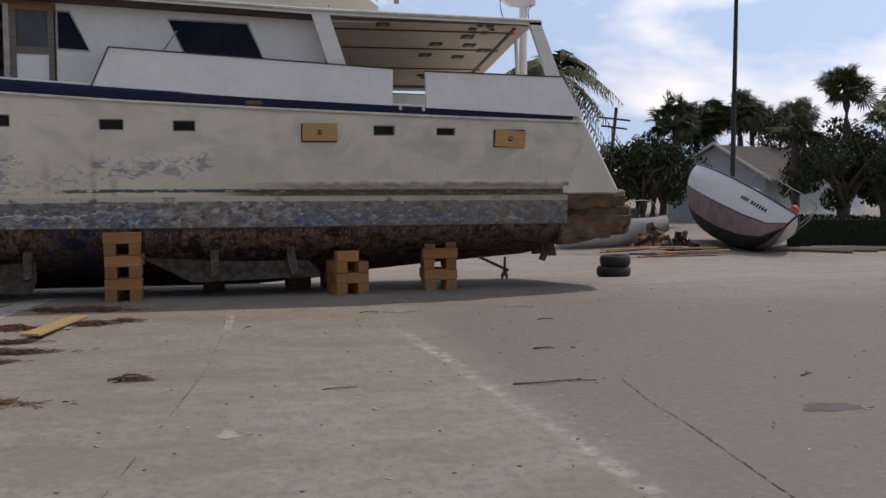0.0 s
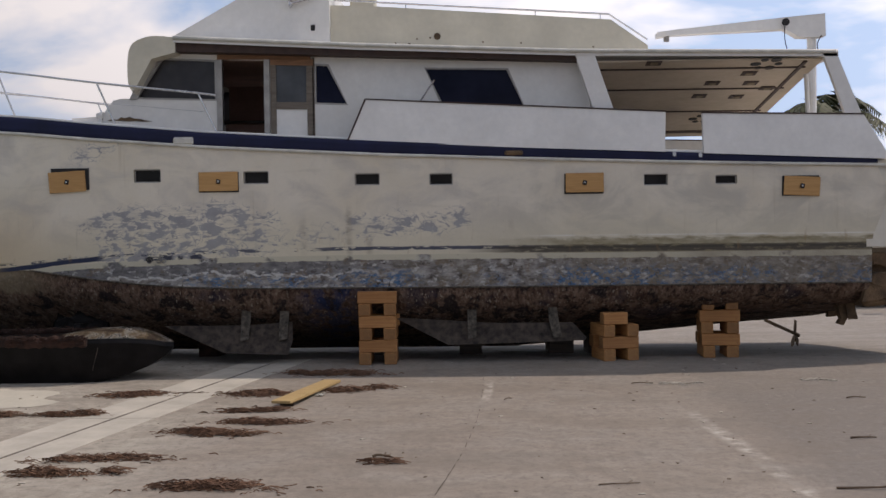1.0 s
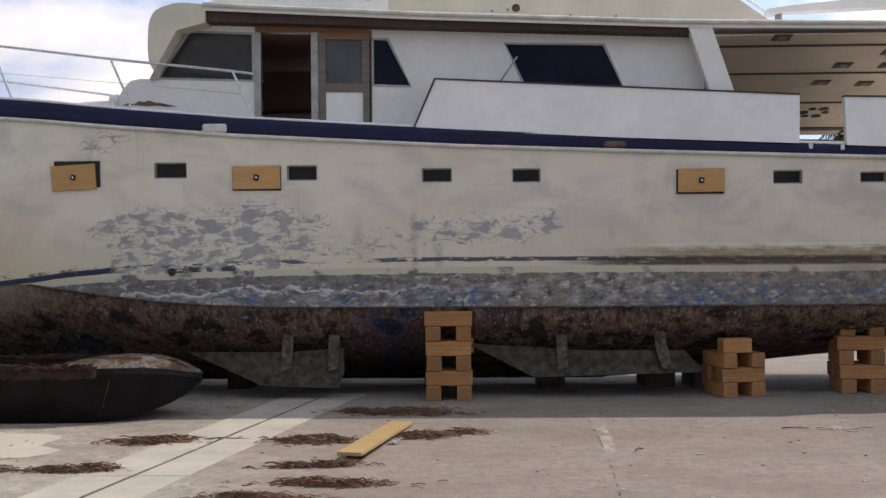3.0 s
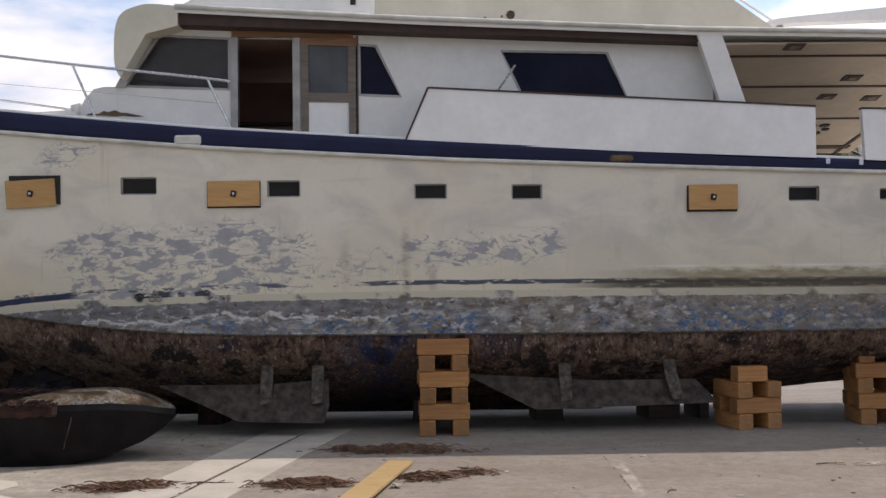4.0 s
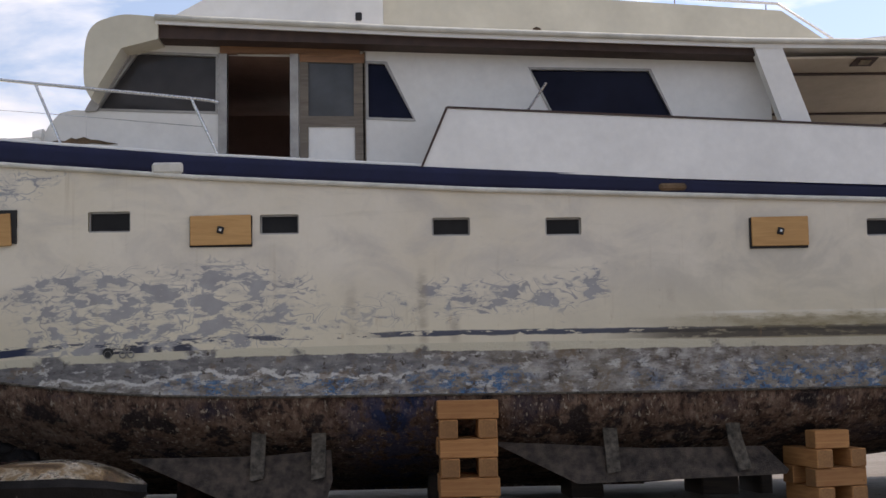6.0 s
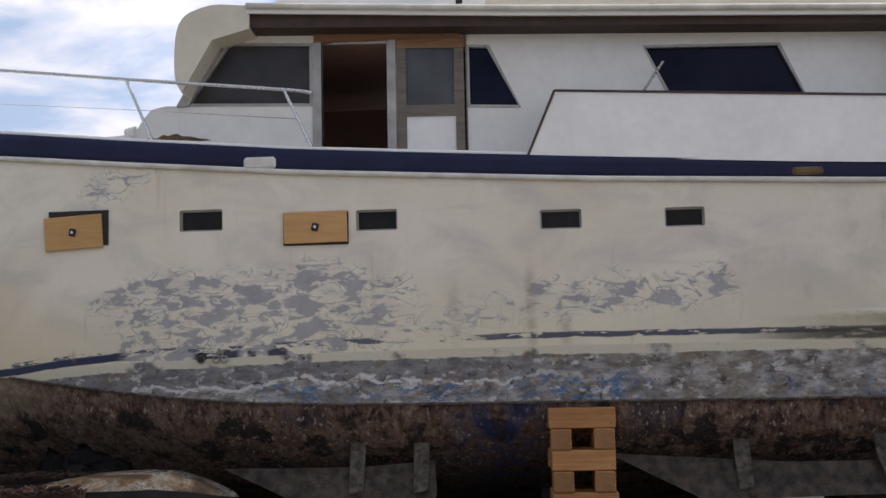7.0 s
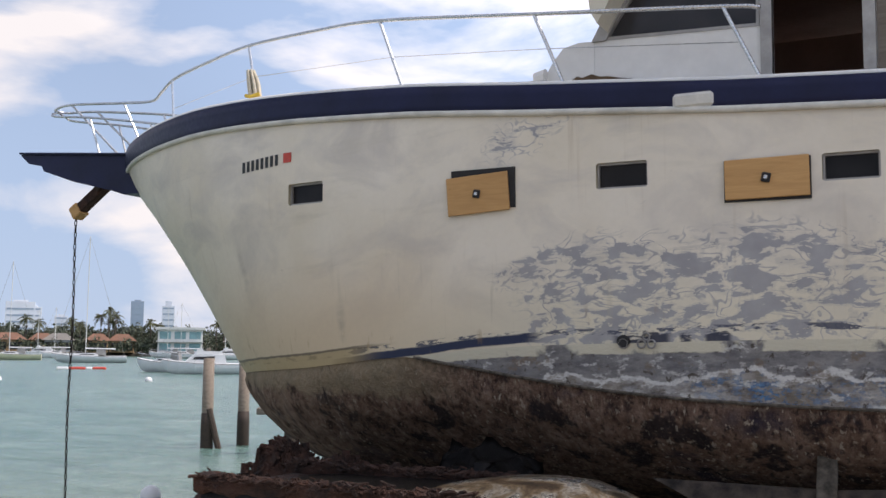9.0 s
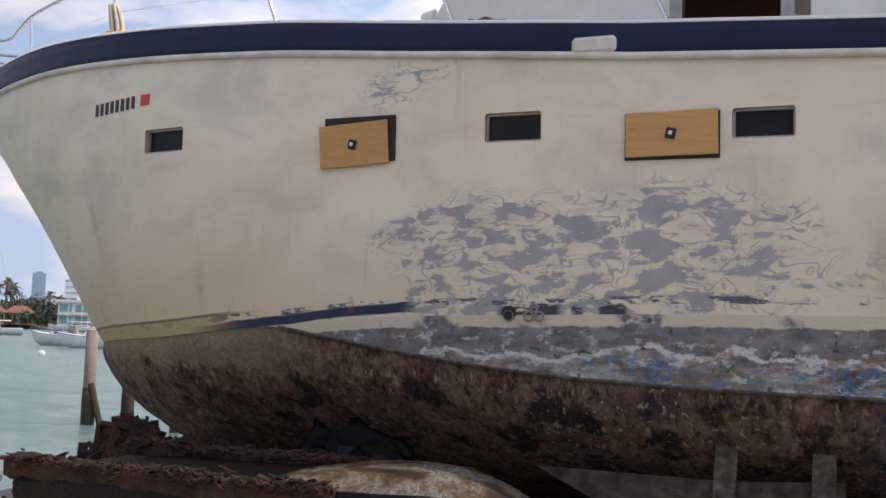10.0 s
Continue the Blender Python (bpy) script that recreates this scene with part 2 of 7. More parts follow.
    pale_line = calc(nt, "MULTIPLY", band(nt, h, 0.215, 0.235, 0.006), calc(nt, "MULTIPLY", band(nt, x, -0.6, 9.0, 0.4), ramp(nt, edge, (0.4, 0.1), (0.55, 0.8))))
    col = mix(nt, pale_line, col, (0.70, 0.68, 0.62))
    rust = noise_fac(nt, coords(nt, (4, 1.2, 1), "UV"), 2.4, 5)
    col = mix(nt, calc(nt, "MULTIPLY", ramp(nt, rust, (0.62, 0.0), (0.74, 0.55)), band(nt, h, -0.3, 0.28, 0.15)), col, (0.28, 0.17, 0.07))
    nt.links.new(col, b.inputs["Base Color"])
    nt.links.new(ramp(nt, fine, (0.3, 0.42), (0.7, 0.62)), b.inputs["Roughness"])
    b.inputs["Specular IOR Level"].default_value = 0.3
    relief(nt, b, noise_fac(nt, uv, 3.0, 3), 0.12, 0.02)
    return m


def chine_paint():
    """Weathered antifouling strip: grey above a flaked white edge, blue and chalk flecks below, brown growth aft."""
    m, nt, b = material("weathered blue antifouling")
    v = coords(nt, kind="UV")
    x, h, _ = axes(nt, v)
    big, mid, fine = noise_fac(nt, v, 1.5, 6), noise_fac(nt, coords(nt, (0.75, 1.5, 1), "UV"), 7, 8, 0.68), noise_fac(nt, v, 30, 6, 0.7)
    col = ramp(nt, mid, (0.35, (0.07, 0.056, 0.045)), (0.45, (0.165, 0.145, 0.125)), (0.54, (0.28, 0.265, 0.245)), (0.66, (0.44, 0.42, 0.375)))
    col = mix(nt, ramp(nt, big, (0.45, 0.0), (0.6, 0.6)), col, (0.20, 0.17, 0.125))
    # blue remains in the lower half
    patchy = noise_fac(nt, coords(nt, (0.7, 1.2, 1), "UV"), 13, 7, 0.75)
    gate = ramp(nt, noise_fac(nt, v, 0.9, 2), (0.42, 0.08), (0.54, 1.0))
    blue = calc(nt, "MULTIPLY", calc(nt, "MULTIPLY", ramp(nt, patchy, (0.49, 0.0), (0.54, 1.0)), gate), band(nt, h, -0.55, -0.20, 0.10))
    col = mix(nt, calc(nt, "MULTIPLY", blue, 0.9), col, ramp(nt, fine, (0.4, (0.018, 0.062, 0.15)), (0.6, (0.05, 0.17, 0.33))))
    # smooth grey upper part forward, with a flaked white edge below it
    lim = calc(nt, "ADD", h, calc(nt, "MULTIPLY", calc(nt, "SUBTRACT", noise_fac(nt, v, 3.2, 6, 0.6), 0.5), 0.34))
    fore = band(nt, x, -9.5, -2.9, 0.9)
    col = mix(nt, calc(nt, "MULTIPLY", calc(nt, "MULTIPLY", band(nt, lim, -0.215, 0.3, 0.012), fore), 0.8), col, ramp(nt, mid, (0.4, (0.115, 0.113, 0.12)), (0.6, (0.185, 0.18, 0.175))))
    col = mix(nt, calc(nt, "MULTIPLY", calc(nt, "MULTIPLY", band(nt, lim, -0.25, -0.215, 0.008), fore), ramp(nt, patchy, (0.4, 0.2), (0.5, 0.95))), col, (0.55, 0.54, 0.51))
    # chalk flakes and bare holes
    flake = noise_fac(nt, coords(nt, (0.7, 1.2, 1), "UV"), 11, 6, 0.66)
    col = mix(nt, ramp(nt, flake, (0.56, 0.0), (0.63, 0.7)), col, (0.55, 0.54, 0.50))
    hole = noise_fac(nt, v, 12, 7, 0.72, 0.5)
    col = mix(nt, ramp(nt, hole, (0.37, 0.9), (0.42, 0.0)), col, (0.05, 0.038, 0.026))
    rusty = noise_fac(nt, v, 6, 6, 0.65)
    col = mix(nt, ramp(nt, rusty, (0.56, 0.0), (0.63, 0.6)), col, (0.15, 0.10, 0.055))
    top = calc(nt, "MULTIPLY", band(nt, calc(nt, "ADD", h, calc(nt, "MULTIPLY", calc(nt, "SUBTRACT", mid, 0.5), 0.05)), -0.07, 0.2, 0.006), ramp(nt, noise_fac(nt, v, 2.5, 5), (0.38, 0.0), (0.44, 0.95)))
    col = mix(nt, top, col, (0.55, 0.51, 0.385))
    col = mix(nt, calc(nt, "MULTIPLY", band(nt, x, 0.2, 9.0, 1.8), ramp(nt, big, (0.3, 0.7), (0.6, 0.2))), col, (0.15, 0.12, 0.08))
    nt.links.new(col, b.inputs["Base Color"])
    b.inputs["Roughness"].default_value = 0.85
    relief(nt, b, calc(nt, "ADD", mid, calc(nt, "MULTIPLY", fine, 0.5)), 0.8, 0.015)
    return m


def fouled_bottom():
    """Brown growth and bare near-black patches over old antifouling."""
    m, nt, b = material("fouled hull bottom")
    v = coords(nt)
    x, _, z = axes(nt, v)
    wide, clump = noise_fac(nt, v, 1.6, 5, 0.6), noise_fac(nt, coords(nt, (1.3, 1, 0.75)), 6.0, 5, 0.65, 0.4)
    mid, fine = noise_fac(nt, coords(nt, (1.25, 1, 0.75)), 20, 3, 0.6), noise_fac(nt, v, 60, 3, 0.6)
    col = ramp(nt, clump, (0.34, (0.040, 0.023, 0.017)), (0.47, (0.110, 0.066, 0.046)), (0.60, (0.172, 0.112, 0.080)), (0.72, (0.25, 0.18, 0.135)))
    col = mix(nt, ramp(nt, mid, (0.34, 0.75), (0.45, 0.0)), col, (0.016, 0.010, 0.008))
    col = mix(nt, ramp(nt, mid, (0.55, 0.0), (0.66, 0.55)), col, (0.23, 0.175, 0.125))
    bare = noise_fac(nt, v, 3.2, 4, 0.6)
    col = mix(nt, ramp(nt, bare, (0.40, 0.85), (0.455, 0.0)), col, (0.012, 0.010, 0.012))
    col = mix(nt, ramp(nt, wide, (0.56, 0.0), (0.66, 0.55)), col, (0.015, 0.020, 0.042))
    col = mix(nt, ramp(nt, fine, (0.62, 0.0), (0.70, 0.45)), col, (0.24, 0.19, 0.135))
    col = mix(nt, calc(nt, "MULTIPLY", band(nt, x, -12.0, -8.4, 0.7), ramp(nt, clump, (0.40, 0.05), (0.58, 0.6))), col, (0.27, 0.19, 0.14))
    blue = calc(nt, "MULTIPLY", band(nt, x, -3.75, -3.0, 0.3), ramp(nt, clump, (0.44, 0.0), (0.54, 0.75)))
    col = mix(nt, blue, col, (0.012, 0.026, 0.075))
    speck = noise_fac(nt, coords(nt, (1.2, 1, 0.6)), 26, 2, 0.5)
    col = mix(nt, calc(nt, "MULTIPLY", ramp(nt, speck, (0.62, 0.0), (0.67, 0.8)), ramp(nt, wide, (0.42, 0.2), (0.55, 1.0))), col, (0.33, 0.28, 0.215))
    tide = calc(nt, "MULTIPLY", band(nt, calc(nt, "ADD", z, calc(nt, "MULTIPLY", clump, 0.30)), 1.13, 2.0, 0.05), band(nt, x, -12.0, -7.3, 0.5))
    col = mix(nt, calc(nt, "MULTIPLY", tide, 0.75), col, (0.25, 0.20, 0.13))
    nt.links.new(col, b.inputs["Base Color"])
    b.inputs["Roughness"].default_value = 0.9
    b.inputs["Specular IOR Level"].default_value = 0.2
    relief(nt, b, calc(nt, "ADD", calc(nt, "ADD", mid, clump), calc(nt, "MULTIPLY", fine, 0.25)), 0.9, 0.035)
    return m


def lot_surface():
    """Worn, sun-bleached paving of the yard."""
    m, nt, b = material("worn yard paving")
    v = coords(nt)
    x, y, _ = axes(nt, v)
    big, mid, fine, grit = noise_fac(nt, v, 0.22, 6), noise_fac(nt, v, 1.3, 7, 0.6, 0.4), noise_fac(nt, v, 26, 6, 0.75), noise_fac(nt, v, 120, 3, 0.6)
    col = ramp(nt, big, (0.3, (0.244, 0.200, 0.157)), (0.55, (0.300, 0.250, 0.196)), (0.75, (0.345, 0.294, 0.232)))
    col = mix(nt, ramp(nt, mid, (0.42, 0.0), (0.7, 0.5)), col, (0.31, 0.285, 0.245))
    col = mix(nt, ramp(nt, mid, (0.26, 0.6), (0.42, 0.0)), col, (0.17, 0.15, 0.125))
    pale = calc(nt, "MULTIPLY", band(nt, calc(nt, "ADD", x, calc(nt, "MULTIPLY", mid, 0.9)), -30.0, -3.6, 0.6), ramp(nt, mid, (0.3, 0.3), (0.6, 0.9)))
    col = mix(nt, pale, col, (0.44, 0.40, 0.32))
    aft = band(nt, calc(nt, "ADD", y, calc(nt, "MULTIPLY", mid, 3.0)), 16.0, 900.0, 1.5)
    col = mix(nt, calc(nt, "MULTIPLY", aft, 0.4), col, (0.37, 0.345, 0.30))
    col = mix(nt, calc(nt, "MULTIPLY", band(nt, calc(nt, "ADD", x, calc(nt, "MULTIPLY", mid, 0.8)), 1.3, 60.0, 0.3), calc(nt, "MULTIPLY", band(nt, y, -50.0, 14.0, 2.5), 0.75)), col, (0.15, 0.13, 0.11))
    damp = ramp(nt, noise_fac(nt, coords(nt, (0.5, 1.3, 1)), 0.55, 5, 0.6), (0.60, 0.0), (0.72, 0.45))
    col = mix(nt, damp, col, (0.15, 0.135, 0.115))
    col = mix(nt, ramp(nt, fine, (0.57, 0.0), (0.63, 0.65)), col, (0.12, 0.10, 0.08))
    col = mix(nt, ramp(nt, noise_fac(nt, v, 5.5, 7, 0.7), (0.42, 0.0), (0.62, 0.45)), col, (0.16, 0.138, 0.112))
    col = mix(nt, ramp(nt, fine, (0.33, 0.5), (0.42, 0.0)), col, (0.36, 0.33, 0.285))
    col = mix(nt, calc(nt, "MULTIPLY", grit, 0.3), col, (0.17, 0.155, 0.135))
    grain = noise_fac(nt, coords(nt, (1, 0.8, 1)), 14, 5, 0.75)
    col = mix(nt, ramp(nt, grain, (0.35, 0.45), (0.5, 0.0)), col, (0.125, 0.10, 0.078))
    col = mix(nt, ramp(nt, grain, (0.56, 0.0), (0.68, 0.35)), col, (0.36, 0.32, 0.265))
    mottle = noise_fac(nt, coords(nt, (0.7, 1.6, 1)), 0.9, 5, 0.6, 0.5)
    col = mix(nt, ramp(nt, mottle, (0.45, 0.0), (0.62, 0.45)), col, (0.175, 0.142, 0.108))
    # almost worn-away painted lines
    chip = noise_fac(nt, v, 7.0, 6, 0.68)
    drift = calc(nt, "MULTIPLY", calc(nt, "SUBTRACT", mid, 0.5), 0.16)
    across = calc(nt, "ADD", calc(nt, "ADD", x, calc(nt, "MULTIPLY", y, 0.054)), drift)
    first = calc(nt, "MULTIPLY", band(nt, across, 1.08, 1.22, 0.05), band(nt, y, 2.0, 11.2, 0.3))
    second = calc(nt, "MULTIPLY", band(nt, calc(nt, "ADD", calc(nt, "SUBTRACT", x, calc(nt, "MULTIPLY", y, 0.067)), drift), -2.27, -2.18, 0.02), band(nt, y, 12.1, 13.4, 0.2))
    worn = calc(nt, "MULTIPLY", calc(nt, "MAXIMUM", first, second), calc(nt, "MULTIPLY", ramp(nt, chip, (0.40, 0.0), (0.60, 0.9)), ramp(nt, noise_fac(nt, v, 1.9, 4), (0.40, 0.25), (0.58, 1.0))))
    col = mix(nt, worn, col, (0.46, 0.42, 0.355))
    nt.links.new(col, b.inputs["Base Color"])
    b.inputs["Roughness"].default_value = 0.9
    relief(nt, b, calc(nt, "ADD", fine, grit), 0.35, 0.006)
    return m


def timber_surface(name, light, dark):
    m, nt, b = material(name)
    v = coords(nt, (2.2, 26, 26))
    grain, fine = noise_fac(nt, v, 1.0, 6, 0.6, 1.2), noise_fac(nt, coords(nt, (4, 60, 60)), 2.0, 4)
    info = nt.nodes.new("ShaderNodeObjectInfo")
    col = ramp(nt, grain, (0.3, dark), (0.65, light))
    col = mix(nt, calc(nt, "MULTIPLY", info.outputs["Random"], 0.45), col, tuple(c * 0.6 for c in dark))
    knots = noise_fac(nt, coords(nt, (3, 5, 5)), 2.2, 2)
    col = mix(nt, ramp(nt, knots, (0.70, 0.0), (0.76, 0.7)), col, tuple(c * 0.35 for c in dark))
    nt.links.new(col, b.inputs["Base Color"])
    b.inputs["Roughness"].default_value = 0.75
    relief(nt, b, fine, 0.25, 0.003)
    return m


def water_surface():
    m, nt, b = material("green bay water")
    v = coords(nt, (1, 1, 1))
    wave = noise_fac(nt, coords(nt, (0.7, 1.1, 1)), 0.8, 7, 0.65, 0.6)
    swell = noise_fac(nt, v, 0.12, 4)
    col = ramp(nt, swell, (0.35, (0.085, 0.165, 0.14)), (0.65, (0.135, 0.215, 0.18)))
    # shaded and bright ripple faces are put into the colour
    col = mix(nt, ramp(nt, wave, (0.36, 0.6), (0.52, 0.0)), col, (0.05, 0.115, 0.10))
    col = mix(nt, ramp(nt, wave, (0.52, 0.0), (0.68, 0.5)), col, (0.22, 0.30, 0.26))
    y = axes(nt, v)[1]
    shallow = band(nt, calc(nt, "ADD", y, calc(nt, "MULTIPLY", swell, 12)), -80, 25, 9)
    col = mix(nt, calc(nt, "MULTIPLY", shallow, 0.6), col, (0.27, 0.295, 0.22))
    nt.links.new(col, b.inputs["Base Color"])
    b.inputs["Roughness"].default_value = 0.24
    b.inputs["IOR"].default_value = 1.33
    chop = noise_fac(nt, coords(nt, (1.0, 1.4, 1)), 3.2, 4, 0.6, 0.4)
    relief(nt, b, calc(nt, "ADD", wave, calc(nt, "MULTIPLY", chop, 0.3)), 1.0, 0.26)
    return m


def leafy(name, a, c):
    m, nt, b = material(name)
    geo = nt.nodes.new("ShaderNodeNewGeometry")
    col = ramp(nt, geo.outputs["Random Per Island"], (0.0, a), (0.6, c), (1.0, tuple(v * 1.5 for v in c)))
    nt.links.new(col, b.inputs["Base Color"])
    b.inputs["Roughness"].default_value = 0.55
    relief(nt, b, noise_fac(nt, coords(nt), 9, 3), 0.2, 0.01)
    return m


def dark_glass(name, tint, clear=0.25):
    m, nt, b = material(name)
    v = coords(nt)
    haze = noise_fac(nt, v, 3.0, 5)
    nt.links.new(ramp(nt, haze, (0.3, tint), (0.75, tuple(t * 1.7 + 0.006 for t in tint))), b.inputs["Base Color"])
    nt.links.new(ramp(nt, haze, (0.3, 0.06), (0.8, 0.22)), b.inputs["Roughness"])
    b.inputs["Transmission Weight"].default_value = clear
    b.inputs["Specular IOR Level"].default_value = 0.10
    return m


def scraped_highlit_steel():
    """Tarred plate worn to rust and metal; the palest tone also paints glossy highlights."""
    m, nt, b = material("scraped steel with painted highlights")
    v = coords(nt, (1, 1, 1))
    wear_glint, fine = noise_fac(nt, v, 3.4, 7, 0.65, 0.5), noise_fac(nt, v, 40, 4, 0.6)
    col = ramp(nt, wear_glint, (0.32, (0.012, 0.010, 0.009)), (0.42, (0.085, 0.052, 0.028)), (0.49, (0.27, 0.20, 0.12)), (0.56, (0.56, 0.53, 0.48)))
    nt.links.new(mix(nt, ramp(nt, fine, (0.5, 0.0), (0.65, 0.6)), col, (0.03, 0.022, 0.016)), b.inputs["Base Color"])
    nt.links.new(ramp(nt, wear_glint, (0.4, 0.0), (0.6, 0.7)), b.inputs["Metallic"])
    nt.links.new(ramp(nt, wear_glint, (0.4, 0.45), (0.6, 0.24)), b.inputs["Roughness"])
    relief(nt, b, calc(nt, "ADD", wear_glint, fine), 0.4, 0.01)
    return m


HULL, CHINE, BOTTOM, LOT = hull_paint(), chine_paint(), fouled_bottom(), lot_surface()
WHITE = plain("aged white gelcoat", (0.81, 0.79, 0.74), 0.42, scale=1.6, spread=0.10, bump=0.06)
CREAM = plain("cream gelcoat", (0.66, 0.61, 0.48), 0.45, scale=1.5, spread=0.14, bump=0.06)
NAVY = plain("faded navy band", (0.009, 0.012, 0.045), 0.45, scale=3.0, spread=0.3, bump=0.05)
RAIL_WHITE = plain("chipped white rub rail", (0.62, 0.60, 0.53), 0.6, scale=5, spread=0.25, bump=0.2)
STEEL = plain("stainless tube", (0.62, 0.62, 0.62), 0.25, 1.0, scale=8, spread=0.15, bump=0.03)
GREY_METAL = plain("dull grey metal", (0.30, 0.29, 0.275), 0.6, 0.35, scale=6, spread=0.3)
SCUFFED = plain("scuffed dark grey plate", (0.066, 0.050, 0.038), 0.9, scale=11, spread=0.9, bump=1.0, dist=0.012)
BARNACLE = plain("barnacled strap", (0.125, 0.105, 0.080), 0.9, scale=22, spread=0.8, bump=1.0, dist=0.015)
ALU = plain("weathered aluminium frame", (0.40, 0.38, 0.35), 0.5, 0.5, scale=7, spread=0.25)
GLASS_NAVY = dark_glass("blue tinted glass", (0.004, 0.005, 0.016), 0.0)
GLASS_GREY = dark_glass("smoked glass", (0.042, 0.040, 0.042), 0.3)
GLASS_DIM = dark_glass("dusty grey pane", (0.075, 0.08, 0.085), 0.2)
PORT_GLASS = dark_glass("small dark pane", (0.014, 0.013, 0.013), 0.0)
TEAK = timber_surface("weathered teak", (0.33, 0.17, 0.085), (0.17, 0.085, 0.045))
DARK_TRIM = plain("dark brown trim", (0.055, 0.030, 0.022), 0.7, scale=9, spread=0.4)
BOARD = timber_surface("sun-bleached yellow pine", (0.58, 0.41, 0.18), (0.40, 0.26, 0.10))
PLY = timber_surface("raw plywood", (0.62, 0.36, 0.14), (0.47, 0.255, 0.09))
RUBBER = plain("black sealant", (0.014, 0.013, 0.013), 0.7, scale=12)
PINE = timber_surface("fresh sawn pine", (0.50, 0.245, 0.082), (0.32, 0.135, 0.042))
OLD_WOOD = timber_surface("grey weathered timber", (0.26, 0.22, 0.175), (0.13, 0.105, 0.08))
DARK_WOOD = timber_surface("wet dark timber", (0.075, 0.05, 0.032), (0.032, 0.022, 0.016))
LINER = plain("stained ceiling liner", (0.50, 0.415, 0.315), 0.7, scale=1.4, spread=0.2)
CABIN_DARK = plain("brown cabin lining", (0.34, 0.20, 0.15), 0.7, scale=3)
MUDDY = plain("muddy battered timber", (0.14, 0.088, 0.046), 0.85, scale=5, spread=0.7, bump=0.7, dist=0.02)
RUST = plain("flaking rust", (0.058, 0.024, 0.014), 0.95, scale=9, spread=0.85, bump=1.0, dist=0.04)
BLACK_STEEL = plain("black tarred steel", (0.007, 0.006, 0.006), 0.38, 0.0, scale=6, spread=0.7, bump=0.5, dist=0.012)
HIGHLIT_STEEL = scraped_highlit_steel()
SLAB = plain("pale concrete strip", (0.47, 0.43, 0.355), 0.9, scale=2.2, spread=0.2, bump=0.35)
PALE_SAND = plain("pale sandy concrete", (0.50, 0.46, 0.37), 0.95, scale=2.5, spread=0.12, bump=0.35)
CRACK = plain("dirt in a joint", (0.085, 0.068, 0.052), 0.95, scale=8, spread=0.4, bump=0.4)
SHADOW_PATCH = plain("painted shadow patch", (0.095, 0.09, 0.085), 0.8, scale=3, spread=0.3, bump=0.2)
LINE_PAINT = plain("worn line paint", (0.34, 0.305, 0.255), 0.9, scale=5, spread=0.25, bump=0.3)
WEED = plain("dried seaweed", (0.16, 0.085, 0.048), 0.95, scale=14, spread=0.6, bump=0.6)
TWIG = plain("dry twig", (0.12, 0.08, 0.05), 0.9, scale=20, spread=0.4)
CHIP = plain("pale litter", (0.42, 0.38, 0.31), 0.9, scale=20, spread=0.4)
TYRE = plain("dull tyre rubber", (0.022, 0.021, 0.020), 0.8, scale=14, spread=0.4, bump=0.4)
SEA = water_surface()
PALM_LEAF = leafy("palm leaf", (0.036, 0.041, 0.020), (0.082, 0.088, 0.042))
TREE_LEAF = leafy("tree leaf", (0.018, 0.023, 0.012), (0.042, 0.049, 0.024))
HEDGE_LEAF = leafy("hedge leaf", (0.009, 0.013, 0.007), (0.018, 0.025, 0.011))
FAR_LEAF = leafy("far shore leaf", (0.026, 0.036, 0.022), (0.062, 0.074, 0.042))
BARK = plain("grey palm bark", (0.10, 0.083, 0.066), 0.95, scale=4, spread=0.4, bump=0.6, stretch=(1, 1, 4), dist=0.02)
POLE = plain("dark bronze pole", (0.028, 0.026, 0.025), 0.5, 0.3, scale=3)
STUCCO = plain("pale grey stucco", (0.50, 0.53, 0.54), 0.9, scale=1.2, spread=0.12, bump=0.3)
SHINGLE = plain("grey shingle roof", (0.22, 0.205, 0.185), 0.9, scale=2, spread=0.25, stretch=(1, 1, 5), bump=0.4)
BOAT_WHITE = plain("white boat gelcoat", (0.72, 0.72, 0.72), 0.4, scale=1.2, spread=0.08, bump=0.04)
BOAT_BLUE = plain("dark blue boat trim", (0.02, 0.025, 0.07), 0.4)
BOAT_PINK = plain("worn antifouling", (0.26, 0.185, 0.175), 0.85, scale=2.2, spread=0.35, bump=0.3)
BOAT_BLACK = plain("black boat bottom", (0.025, 0.022, 0.022), 0.8, scale=3, spread=0.4)
RED = plain("faded red plastic", (0.55, 0.06, 0.035), 0.5, scale=10)
LETTER = plain("dark blue lettering", (0.02, 0.022, 0.06), 0.5)
BLACK = plain("black lettering", (0.014, 0.014, 0.014), 0.5)
ROPE = plain("pale rope", (0.60, 0.54, 0.42), 0.9, scale=40, spread=0.3, bump=0.6)
YELLOW = plain("yellow cord", (0.62, 0.42, 0.05), 0.8, scale=30)
CONCRETE = plain("grey seawall concrete", (0.30, 0.285, 0.255), 0.92, scale=1.6, spread=0.25, bump=0.4)
PILE = timber_surface("weathered piling", (0.32, 0.26, 0.20), (0.17, 0.13, 0.095))
TOWER = plain("pale tower facade", (0.68, 0.71, 0.76), 0.7, scale=0.05, spread=0.08)
TOWER_BLUE = plain("blue grey tower facade", (0.30, 0.37, 0.45), 0.5, scale=0.05, spread=0.1)
FAR_WHITE = plain("white far walls", (0.66, 0.66, 0.63), 0.8, scale=0.4, spread=0.08)
TEAL_GLASS = plain("teal glazing", (0.20, 0.36, 0.37), 0.25, scale=0.6, spread=0.2)
TERRACOTTA = plain("terracotta roof", (0.22, 0.115, 0.075), 0.9, scale=0.8, spread=0.2)
